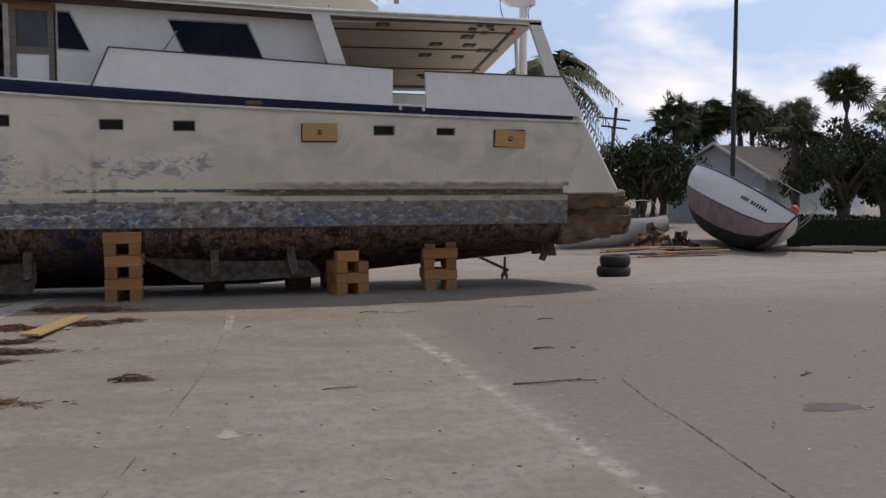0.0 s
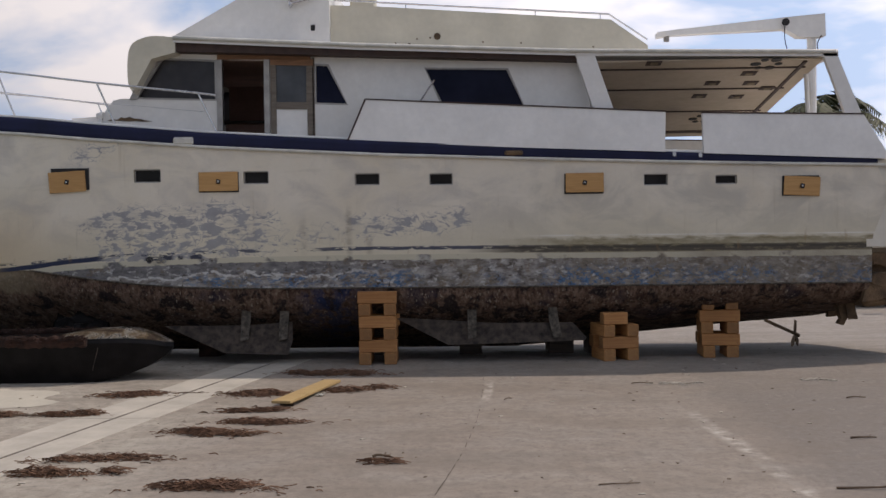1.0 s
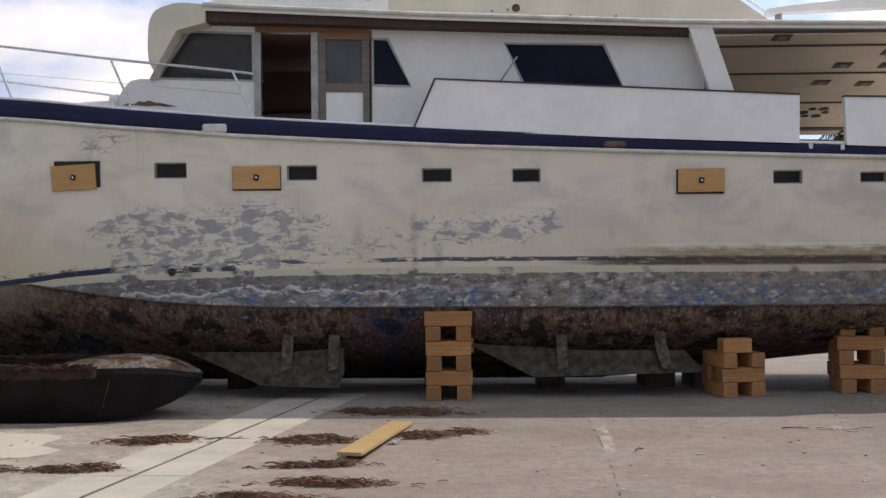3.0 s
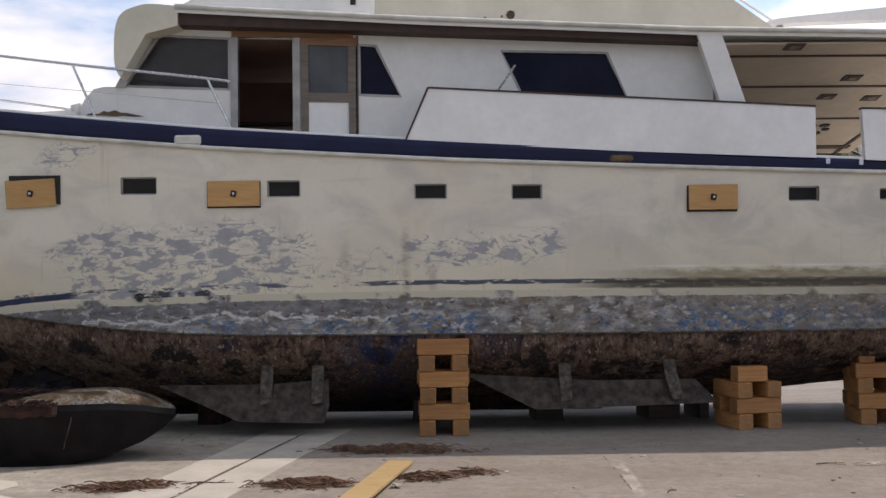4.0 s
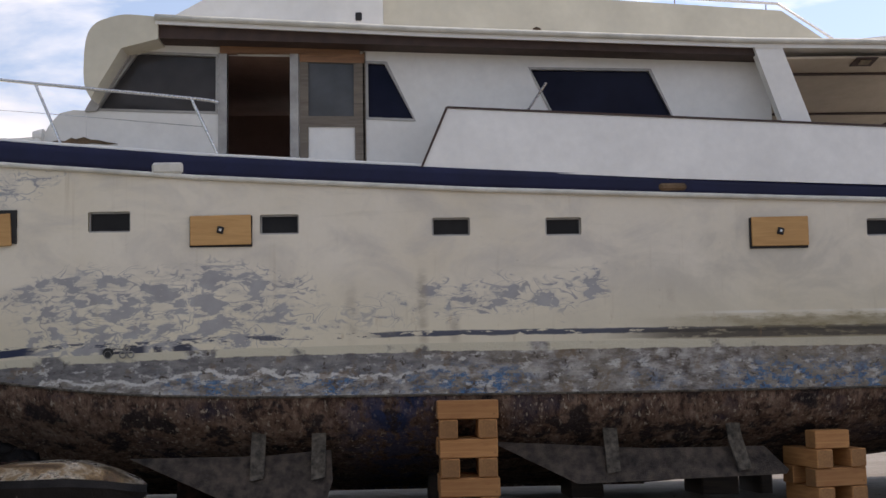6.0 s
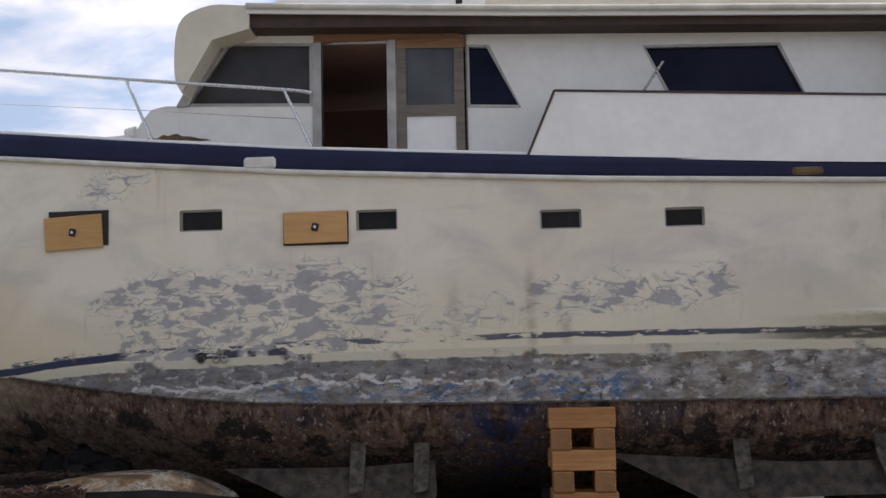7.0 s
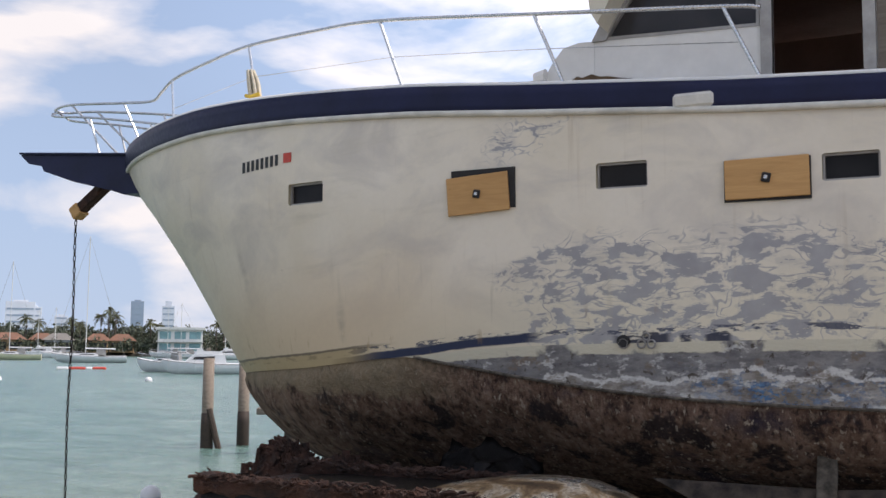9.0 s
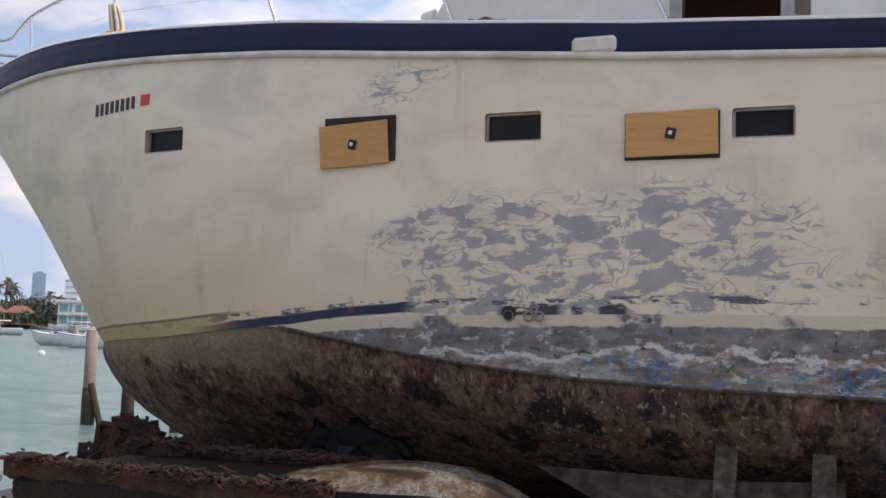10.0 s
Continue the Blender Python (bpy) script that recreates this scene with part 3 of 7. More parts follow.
OCHRE = plain("ochre walls", (0.46, 0.30, 0.16), 0.9, scale=0.5, spread=0.12)
SHORE = plain("shore earth", (0.16, 0.145, 0.11), 0.95, scale=0.3, spread=0.3)
PLATFORM = plain("sun-bleached muddy timber", (0.22, 0.172, 0.115), 0.85, scale=5, spread=0.5, bump=0.5, dist=0.012)
HULL_PLAIN = plain("stained off-white gelcoat", (0.66, 0.62, 0.52), 0.5, scale=1.4, spread=0.14, bump=0.1)
for dull, level in ((BLACK_STEEL, 0.14), (NAVY, 0.25), (TREE_LEAF, 0.15), (PALM_LEAF, 0.2), (HEDGE_LEAF, 0.15), (BOAT_BLACK, 0.2)):
    dull.node_tree.nodes["Principled BSDF"].inputs["Specular IOR Level"].default_value = level
PINE_END = timber_surface("pine end grain", (0.36, 0.18, 0.06), (0.22, 0.10, 0.035))

# ---- mesh helpers ----


def part(name, bm, mat, parent=None, label="", base=(0, 0, 0), smooth=False):
    """Links a bmesh as one mesh object under a thing or a part; base: where that thing's own origin stands."""
    me = bpy.data.meshes.new(name)
    bmesh.ops.recalc_face_normals(bm, faces=bm.faces)
    bm.to_mesh(me)
    bm.free()
    me.materials.append(mat)
    if smooth:
        me.polygons.foreach_set("use_smooth", [True] * len(me.polygons))
    ob = new(name, me)
    if parent is not None:
        ob.parent = parent
        if parent.parent is None:
            ob.matrix_parent_inverse = Matrix.Translation(-Vector(base))
    return tagged(ob, label)


def thing(name, at, label, category, group=""):
    ob = new(name)
    ob.location = at
    ob.empty_display_size = 0.2
    return tagged(ob, label, category, group)


def box(bm, lo, hi, m=None, bevel=0.0):
    """An upright box between two corners, turned by m."""
    vs = [bm.verts.new((x, y, z)) for x in (lo[0], hi[0]) for y in (lo[1], hi[1]) for z in (lo[2], hi[2])]
    fs = [bm.faces.new([vs[i] for i in q]) for q in ((0, 1, 3, 2), (4, 6, 7, 5), (0, 4, 5, 1), (2, 3, 7, 6), (0, 2, 6, 4), (1, 5, 7, 3))]
    if bevel:
        es = list({e for f in fs for e in f.edges})
        r = bmesh.ops.bevel(bm, geom=es, offset=bevel, segments=1, affect="EDGES")
        vs = list({v for f in r["faces"] for v in f.verts} | {v for v in vs if v.is_valid})
    if m is not None:
        bmesh.ops.transform(bm, matrix=m, verts=vs)
    return bm


def boxed(lo, hi, m=None, bevel=0.0):
    return box(bmesh.new(), lo, hi, m, bevel)


def plate(bm, outer, holes, y0, y1, lift=None):
    """A flat panel with openings: outlines in (x, z), thickness from y0 to y1. lift(x, z) shifts it in y."""
    from mathutils.geometry import tessellate_polygon
    loops = [outer, *holes]
    flat = [p for l in loops for p in l]
    tris = tessellate_polygon([[Vector((x, z, 0)) for x, z in l] for l in loops])
    s = lift or (lambda x, z: 0)
    a = [bm.verts.new((x, y0 + s(x, z), z)) for x, z in flat]
    b = [bm.verts.new((x, y1 + s(x, z), z)) for x, z in flat]
    for t in tris:
        bm.faces.new([a[i] for i in t])
        bm.faces.new([b[i] for i in reversed(t)])
    i = 0
    for l in loops:
        n = len(l)
        for k in range(n):
            p, q = i + k, i + (k + 1) % n
            bm.faces.new((a[p], a[q], b[q], b[p]))
        i += n
    return bm


def tube(bm, pts, r, n=8, closed=False):
    """A round bar through points; r: one radius or one a point."""
    pts = [Vector(p) for p in pts]
    rings = []
    for i, p in enumerate(pts):
        a, c = pts[max(i - 1, 0)], pts[min(i + 1, len(pts) - 1)]
        d = (c - a).normalized()
        u = d.cross(Vector((0, 0, 1)))
        u = u.normalized() if u.length > 0.05 else d.cross(Vector((0, 1, 0))).normalized()
        w = d.cross(u)
        rad = r[i] if isinstance(r, (list, tuple)) else r
        rings.append([bm.verts.new(p + rad * (math.cos(t) * u + math.sin(t) * w)) for t in (k * math.tau / n for k in range(n))])
    for a, b in zip(rings, rings[1:]):
        for k in range(n):
            bm.faces.new((a[k], a[(k + 1) % n], b[(k + 1) % n], b[k]))
    bm.faces.new(rings[0][::-1])
    bm.faces.new(rings[-1])
    return bm


def smooth_line(pts, per=6):
    """Catmull-Rom through points."""
    p = [Vector(q) for q in pts]
    p = [2 * p[0] - p[1], *p, 2 * p[-1] - p[-2]]
    out = []
    for i in range(1, len(p) - 2):
        for k in range(per):
            t = k / per
            out.append(0.5 * (2 * p[i] + (p[i + 1] - p[i - 1]) * t + (2 * p[i - 1] - 5 * p[i] + 4 * p[i + 1] - p[i + 2]) * t * t + (3 * p[i] - p[i - 1] - 3 * p[i + 1] + p[i + 2]) * t ** 3))
    out.append(p[-2])
    return out


def grid(bm, rows, uvs=None):
    """Quads between rows of points, all of one length."""
    vr = [[bm.verts.new(p) for p in r] for r in rows]
    lay = bm.loops.layers.uv.verify() if uvs else None
    for i in range(len(vr) - 1):
        for j in range(len(vr[i]) - 1):
            f = bm.faces.new((vr[i][j], vr[i][j + 1], vr[i + 1][j + 1], vr[i + 1][j]))
            if uvs:
                for l, (a, b) in zip(f.loops, ((i, j), (i, j + 1), (i + 1, j + 1), (i + 1, j))):
                    l[lay].uv = uvs[a][b]
    return vr


# ---- ground, water ----
GROUND_Y = [-600, -20, 15.4, 17.2, 20.0, 24.0, 60, 700]
GROUND_Z = [0, 0, 0, -0.12, -0.33, -0.52, -0.65, -0.65]


def ground_z(y):
    return float(np.interp(y, GROUND_Y, GROUND_Z))


EDGE = -9.5
bm = bmesh.new()
gx = [EDGE, -8, -6, -4, -2, 0, 2, 4, 6, 10, 16, 24, 40, 80, 200, 900]
gy = [-600, -100, -20, 0, 5, 10, 13, 15.4, 17.2, 18.5, 20, 24, 30, 40, 60, 120, 300, 700]
grid(bm, [[(x, y, ground_z(y)) for x in gx] for y in gy])
tagged(part("ground", bm, LOT), "sun-bleached worn grey paving of a boat yard", "ground", kind="structure")
bm = bmesh.new()
box(bm, (EDGE - 0.35, -600, -3.0), (EDGE - 0.002, 700, -0.02), bevel=0.02)
tagged(part("seawall", bm, CONCRETE), "grey concrete seawall along the water", "seawall", kind="structure")
bm = bmesh.new()
wx, wy = [-1500, -400, -150, -80, -50, -30, -20, EDGE - 0.3], [-600, -100, 0, 10, 20, 30, 50, 90, 160, 400, 1500]
grid(bm, [[(x, y, -1.0) for x in wx] for y in wy])
tagged(part("water", bm, SEA), "choppy green-blue bay water", "water", kind="structure")

# paler concrete strip with an open joint, running to the water side of the yacht


def strip_x(y):
    return -5.26 + 0.206 * (y - 9.82)


for k, (a, b) in enumerate(((-0.42, -0.02), (0.02, 0.40))):
    for j in range(5):
        y0, y1 = 1.0 + j * 3.4, 1.0 + (j + 1) * 3.4 - 0.015
        y1 = min(y1, 15.4)
        bm = bmesh.new()
        vs = [bm.verts.new((strip_x(y) + o, y, z)) for z in (-0.05, 0.006) for y, o in ((y0, a), (y0, b), (y1, b), (y1, a))]
        for q in ((3, 2, 1, 0), (4, 5, 6, 7), (0, 1, 5, 4), (1, 2, 6, 5), (2, 3, 7, 6), (3, 0, 4, 7)):
            bm.faces.new([vs[i] for i in q])
        tagged(part("pavement", bm, SLAB), "pale concrete strip set in the yard paving", "pavement", kind="structure")


def streak(name, pts, width, mat, label, seed, lift=0.004, gap=0.0, ragged=0.6):
    """A ragged flat band on the ground through points."""
    rng = random.Random(seed)
    line = smooth_line([(x, y, 0) for x, y in pts], 22)
    bm = bmesh.new()
    prev = None
    for p in line:
        w = width * (1 + ragged * rng.uniform(-1, 1)) / 2
        j = rng.uniform(-1, 1) * width * 0.4
        z = ground_z(p.y) + lift
        now = (bm.verts.new((p.x - w + j, p.y, z)), bm.verts.new((p.x + w + j, p.y, z)))
        if prev and rng.random() >= gap:
            bm.faces.new((prev[0], prev[1], now[1], now[0]))
        prev = now
    for v in [v for v in bm.verts if not v.link_faces]:
        bm.verts.remove(v)
    tagged(part(name, bm, mat), label, name.replace("_", " "), kind="structure")


streak("joint", [(strip_x(y), y) for y in (1, 5, 9, 12, 15)], 0.03, CRACK, "dirt-filled joint between concrete strips", 3, 0.002)
streak("crack", [(-2.6, 3.24), (-2.14, 6.21), (-1.87, 7.99), (-1.62, 9.81), (-1.47, 11.7), (-1.41, 13.6)], 0.008, CRACK, "fine dark crack in the paving", 4, gap=0.62)
streak("crack", [(1.89, 8.41), (1.78, 7.55), (1.75, 6.93), (1.68, 6.19), (1.61, 5.48), (1.52, 4.42), (1.49, 3.23)], 0.012, CRACK, "dark crack in the paving", 5, gap=0.5)
streak("crack", [(3.05, 9.91), (2.24, 9.08), (1.89, 8.41)], 0.008, CRACK, "fine dark crack in the paving", 6, gap=0.5)


def blot(name, x, y, rx, ry, mat, label, seed, lift=0.003):
    """An irregular flat patch on the ground."""
    rng = random.Random(seed)
    bm = bmesh.new()
    ph = [rng.uniform(0, 6.28) for _ in range(4)]
    vs = []
    for k in range(40):
        a = k / 40 * math.tau
        r = 1 + 0.16 * math.sin(3 * a + ph[0]) + 0.10 * math.sin(5 * a + ph[1]) + 0.07 * math.sin(9 * a + ph[2]) + rng.uniform(-0.05, 0.05)
        vs.append(bm.verts.new((x + rx * r * math.cos(a), y + ry * r * math.sin(a), ground_z(y) + lift)))
    bm.faces.new(vs)
    tagged(part(name, bm, mat), label, "ground stain", kind="structure")


# the dark round patch paints a shadow cast from overhead
blot("stain", 3.07, 7.1, 0.27, 0.13, SHADOW_PATCH, "dark round shadow patch painted on the paving", 11)
blot("stain", -1.47, 7.24, 0.07, 0.12, LINE_PAINT, "small pale patch on the paving", 12)
blot("pavement_patch", -7.65, 12.37, 1.55, 0.95, PALE_SAND, "pale sandy concrete patch by the water", 13)

# ---- the motor yacht ----
YC = 17.2
BASE = (-4.0, YC, -0.12)
yacht = thing("motor_yacht", BASE, "stranded white motor yacht with navy band, propped on timber cribs", "motor yacht")

STEM = np.polyfit([-0.05, 0.02, 0.14, 0.36, 0.66, 0.92, 1.18, 1.45, 1.71, 2.12, 2.57, 2.86, 3.09, 3.3, 3.6], [-8.7, -9.03, -9.42, -9.85, -10.25, -10.5, -10.74, -10.93, -11.10, -11.37, -11.78, -12.1, -12.32, -12.38, -12.42], 6)


def stem_x(z):
    return float(np.polyval(STEM, z))


def keel_z(x):
    """Height of the stem and keel at x."""
    zs = np.linspace(-0.05, 3.6, 200)
    xs = np.array([stem_x(z) for z in zs])
    if x < xs[0]:
        return float(np.interp(-x, -xs, zs)) if xs[0] > xs[-1] else -0.05
    return float(np.interp(x, [-8.6, -0.8, 0.0, 1.0, 2.0, 3.8], [-0.04, -0.04, 0.02, 0.15, 0.24, 0.38]))


def band_low(x):
    return float(np.interp(x, [-12.4, -11.2, -10.4, -9.9, -9.3, -8.6, -7.4, -6.45, -5.7, -5.04, -4, -2.64, -1.3, 0, 1.33, 2.4, 3.9], [3.29, 3.235, 3.22, 3.215, 3.19, 3.15, 3.065, 2.975, 2.915, 2.86, 2.80, 2.725, 2.672, 2.623, 2.578, 2.547, 2.51]))


def band_high(x):
    return band_low(x) + float(np.interp(x, [-12.4, -10.3, -8.7, -7.5, -6.1, -4, -2.6, -1.3, 0, 1.3, 2.4, 3.9], [0.20, 0.232, 0.222, 0.213, 0.195, 0.182, 0.176, 0.158, 0.14, 0.124, 0.112, 0.09]))


def boot_z(x):
    return float(np.interp(x, [-10.8, -10, -8.6, -7.8, -7.4, -6.9, -6.3, -4.8, -3, 3.8], [1.06, 1.085, 1.165, 1.245, 1.275, 1.33, 1.365, 1.41, 1.43, 1.42]))


def chine_z(x):
    return min(boot_z(x), float(np.interp(x, [-7.42, -6.92, -6.5, -5.9, -5.38, -4.7, -4.2, -1.3, 3.8], [1.27, 1.20, 1.139, 1.07, 1.03, 1.006, 1.0, 0.99, 1.0])))


def half_beam(x, z):
    xs = stem_x(min(max(z, -0.05), 3.6))
    u = min(max((x - xs) / (-3.0 - xs), 0.0), 1.0)
    p = float(np.interp(z, [0, 1.2, 2.5, 3.3], [3.4, 5.0, 5.6, 4.4]))
    return float(np.interp(z, [0.9, 1.4, 3.0], [2.25, 2.26, 2.31])) * (1 - (1 - u) ** p)


def side(x, z, off=0.0):
    """A point on the hull side towards the yard, and its outward normal."""
    e = 0.02
    p = Vector((x, YC - half_beam(x, z), z))
    n = (Vector((x + e, YC - half_beam(x + e, z), z)) - p).cross(Vector((x, YC - half_beam(x, z + e), z + e)) - p)
    n = n.normalized()
    if n.y > 0:
        n = -n
    return p + n * off, n


def on_side(x, z, off=0.0):
    """A pose on the hull side: x along it, y into it, z up it."""
    p, n = side(x, z, off)
    along = Vector((1, 0, 0)) - n * n.x
    along.normalize()
    up = along.cross(-n)
    if up.z < 0:
        up = -up
    return Matrix((( along.x, -n.x, up.x, p.x), (along.y, -n.y, up.y, p.y), (along.z, -n.z, up.z, p.z), (0, 0, 0, 1)))


STERN = lambda z: float(np.interp(z, [0.9, 1.45, 2.6, 3.2], [3.64, 3.66, 3.88, 3.7]))


def strake(low, high, rows, cols, thick, proud=0.0):
    """A closed shell between two height lines, both sides of the hull, standing proud of it."""
    bm = bmesh.new()
    pts, inner, uvs = [], [], []
    for i in range(rows + 1):
        f = i / rows
        z = low(-10.6) + (high(-12.0) - low(-10.6)) * f
        xs = stem_x(z)
        r, n, u = [], [], []
        for s in (-1, 1):
            line = []
            for w in [(k / cols) ** 1.7 for k in range(cols + 1)]:
                x = xs + (STERN(z) - xs) * w
                zz = low(x) + (high(x) - low(x)) * f
                h = half_beam(x, zz) + proud if w > 0 else 0.0
                xo = x - proud if w == 0 else x
                xi = x + thick * 1.5 * max(0.0, 1 - h / (4 * thick)) if thick else x
                line.append(((xo, YC + s * h, zz), (xi, YC + s * max(h - thick, h * 0.3), zz), (x, zz - boot_z(x))))
            line = line[::-1] if s < 0 else line[1:]
            r += [a for a, _, _ in line]
            n += [b for _, b, _ in line]
            u += [c for _, _, c in line]
        pts.append(r)
        inner.append(n)
        uvs.append(u)
    out = grid(bm, pts, uvs)
    if thick:
        ins = grid(bm, inner, uvs)
        last = len(out[0]) - 1
        for i in range(rows):
            for k in (0, last):
                bm.faces.new((out[i][k], out[i + 1][k], ins[i + 1][k], ins[i][k]))
        for k in range(last):
            for i in (0, rows):
                bm.faces.new((out[i][k], out[i][k + 1], ins[i][k + 1], ins[i][k]))
    return bm


# topsides, with the window openings cut through
PORTS = [  # x0, z0, x1, z1 of the openings, all down the side
    (-8.60, 2.465, -8.22, 2.635), (-5.93, 2.405, -5.575, 2.58), (-4.49, 2.368, -4.16, 2.536), (-3.035, 2.335, -2.71, 2.49), (-2.067, 2.325, -1.76, 2.478), (0.71, 2.285, 1.02, 2.435), (1.63, 2.29, 1.91, 2.41)]
top_bm = strake(boot_z, band_low, 12, 90, 0.06)
topsides = part("hull_side", top_bm, HULL, yacht, "chalky off-white paint sanded to grey primer in patches", BASE, smooth=True)
cut = bmesh.new()
for x0, z0, x1, z1 in PORTS:
    m = on_side((x0 + x1) / 2, (z0 + z1) / 2)
    w, h = (x1 - x0) / 2, (z1 - z0) / 2
    if x0 < -8:
        m, w = m @ Matrix.Shear("XZ", 4, (0, 0)), w
    box(cut, (-w, -0.15, -h), (w, 0.15, h), m, bevel=0.012)
cut_me = bpy.data.meshes.new("cut")
bmesh.ops.recalc_face_normals(cut, faces=cut.faces)
cut.to_mesh(cut_me)
cut.free()
cutter = new("cut", cut_me)
mod = topsides.modifiers.new("openings", "BOOLEAN")
mod.object, mod.operation, mod.solver = cutter, "DIFFERENCE", "EXACT"
bpy.context.view_layer.update()
cut_done = bpy.data.meshes.new_from_object(topsides.evaluated_get(bpy.context.evaluated_depsgraph_get()))
topsides.modifiers.clear()
topsides.data = cut_done
cut_done.name = "hull_side"
cut_done.set_sharp_from_angle(angle=radians(28))
if not cut_done.materials:
    cut_done.materials.append(HULL)
bpy.data.objects.remove(cutter)

for x0, z0, x1, z1 in PORTS:
    m = on_side((x0 + x1) / 2, (z0 + z1) / 2)
    w, h = (x1 - x0) / 2, (z1 - z0) / 2
    pane = part("porthole", boxed((-w - 0.03, 0.052, -h - 0.03), (w + 0.03, 0.07, h + 0.03), m), PORT_GLASS, yacht, "small dark dusty window", BASE)
    bm = bmesh.new()
    t = 0.014
    for lo, hi in (((-w, 0.03, -h), (w, 0.054, -h + t)), ((-w, 0.03, h - t), (w, 0.054, h)), ((-w, 0.03, -h + t), (-w + t, 0.054, h - t)), ((w - t, 0.03, -h + t), (w, 0.054, h - t))):
        box(bm, lo, hi, m)
    part("frame", bm, ALU, pane, "", BASE)

# plywood boarded over larger openings: x, z, width, height, tilt, gasket shift
for x, z, w, h, tilt, gx0, gz0 in ((-6.81, 2.428, 0.49, 0.272, 3.0, 0.035, 0.035), (-4.815, 2.408, 0.51, 0.25, 0.6, 0.0, -0.010), (-0.055, 2.333, 0.49, 0.25, 0.3, -0.008, -0.014), (2.735, 2.255, 0.46, 0.245, -3.0, -0.012, 0.004)):
    m = on_side(x, z) @ pose(0, 0, 0, 0, -tilt, 0)
    bm = boxed((-w / 2, -0.034, -h / 2), (w / 2, -0.014, h / 2), m, bevel=0.004)
    board = part("board", bm, PLY, yacht, "raw plywood board over an opening", BASE)
    part("gasket", boxed((gx0 - w / 2 - 0.007, -0.013, gz0 - h / 2 - 0.006), (gx0 + w / 2 + 0.007, 0.02, gz0 + h / 2 + 0.006), on_side(x, z)), RUBBER, board, "black sealant sheet behind the board", BASE)
    part("clamp", boxed((-0.028, -0.05, -0.03), (0.028, -0.034, 0.03), m @ pose(0, 0, 0, 0, 14, 0), 0.006), RUBBER, board, "black square washer", BASE)
    part("bolt", boxed((-0.012, -0.058, -0.012), (0.012, -0.05, 0.012), m @ pose(0, 0, 0, 0, 20, 0), 0.003), STEEL, board, "steel bolt head", BASE)

part("chine_strip", strake(chine_z, lambda x: boot_z(x) + 0.0, 5, 90, 0.0), CHINE, yacht, "flaking grey and blue antifouling strip", BASE, smooth=True)
# navy sheer band stands a little proud
bm = strake(band_low, band_high, 3, 90, 0.05, 0.014)
part("sheer_band", bm, NAVY, yacht, "faded navy blue band along the sheer", BASE, smooth=True)
for s in (-1, 1):
    pts = [(x, YC + s * (half_beam(x, band_low(x)) + 0.012), band_low(x)) for x in [stem_x(3.36) + (3.86 - stem_x(3.36)) * (k / 70) ** 1.7 for k in range(1, 71)]]
    part("rub_rail", tube(bmesh.new(), pts, 0.024, 6), RAIL_WHITE, yacht, "chipped white rub rail", BASE, smooth=True)
    pts = [(x, YC + s * (half_beam(x, chine_z(x)) + 0.004), chine_z(x)) for x in np.linspace(-7.4, 3.62, 60)]
    part("chine_rail", tube(bmesh.new(), pts, 0.012, 6), BARNACLE, yacht, "", BASE)
    pts = [(x, YC + s * (half_beam(x, band_high(x)) - 0.03), band_high(x) + 0.012) for x in [stem_x(3.58) + (3.8 - stem_x(3.58)) * (k / 70) ** 1.7 for k in range(1, 71)]]
    part("toe_rail", tube(bmesh.new(), pts, 0.022, 6), WHITE, yacht, "white toe rail", BASE, smooth=True)

# bottom
bm = bmesh.new()
rows = []
for k in range(260):
    x = -10.62 + (3.62 + 10.62) * (k / 259) ** 1.2
    zc, zk = chine_z(x), min(keel_z(x), chine_z(x) - 0.002)
    hb = max(half_beam(x, zc) - 0.01, 0.004)
    half = []
    for i in range(33):
        s = i / 32
        half.append((hb * (1 - s ** 2.0), zc + (zk - zc) * s ** 0.95))
    rows.append([(x, YC - h, z) for h, z in half] + [(x, YC + h, z) for h, z in half[-2::-1]])
vr = grid(bm, rows)
bm.faces.new(vr[-1])
for v in bm.verts:
    if v.co.z < chine_z(v.co.x) - 0.05:
        v.co += Vector((0, -1 if v.co.y < YC else 1, 0)) * (0.03 * noise.noise(v.co * 2.1) + min(1.0, (chine_z(v.co.x) - v.co.z) * 5) * (0.028 * noise.noise(v.co * 6.5) + 0.02 * noise.noise(v.co * 14)))
part("hull_bottom", bm, BOTTOM, yacht, "dark brown fouled hull bottom", BASE, smooth=True)
part("keel", boxed((-8.0, YC - 0.09, -0.045), (-0.8, YC + 0.09, 0.10), None, 0.02), BOTTOM, yacht, "dark fouled keel", BASE)

# transom, reverse sloped, with a swim platform and its battered timber box
bm = plate(bmesh.new(), [(3.55, 1.44), (3.55, 2.60), (3.86, 2.60), (4.44, 1.52), (4.44, 1.44)], [], YC - 2.265, YC + 2.265)
bmesh.ops.bevel(bm, geom=bm.edges[:], offset=0.02, segments=1, affect="EDGES")
part("transom", bm, HULL_PLAIN, yacht, "white reverse-sloped transom", BASE)
bm = boxed((3.58, YC - 2.18, 1.33), (4.60, YC + 2.18, 1.49), None, 0.03)
bmesh.ops.subdivide_edges(bm, edges=bm.edges[:], cuts=5, use_grid_fill=True)
for v in bm.verts:
    v.co += Vector((noise.noise(v.co * 4), noise.noise(v.co * 4 + Vector((9, 0, 0))), noise.noise(v.co * 4 + Vector((0, 9, 0))))) * 0.025
part("swim_platform", bm, PLATFORM, yacht, "mud-stained swim platform", BASE)
bm = boxed((3.58, YC - 2.12, 0.66), (4.72, YC + 2.12, 1.33), None, 0.05)
bmesh.ops.subdivide_edges(bm, edges=bm.edges[:], cuts=9, use_grid_fill=True)
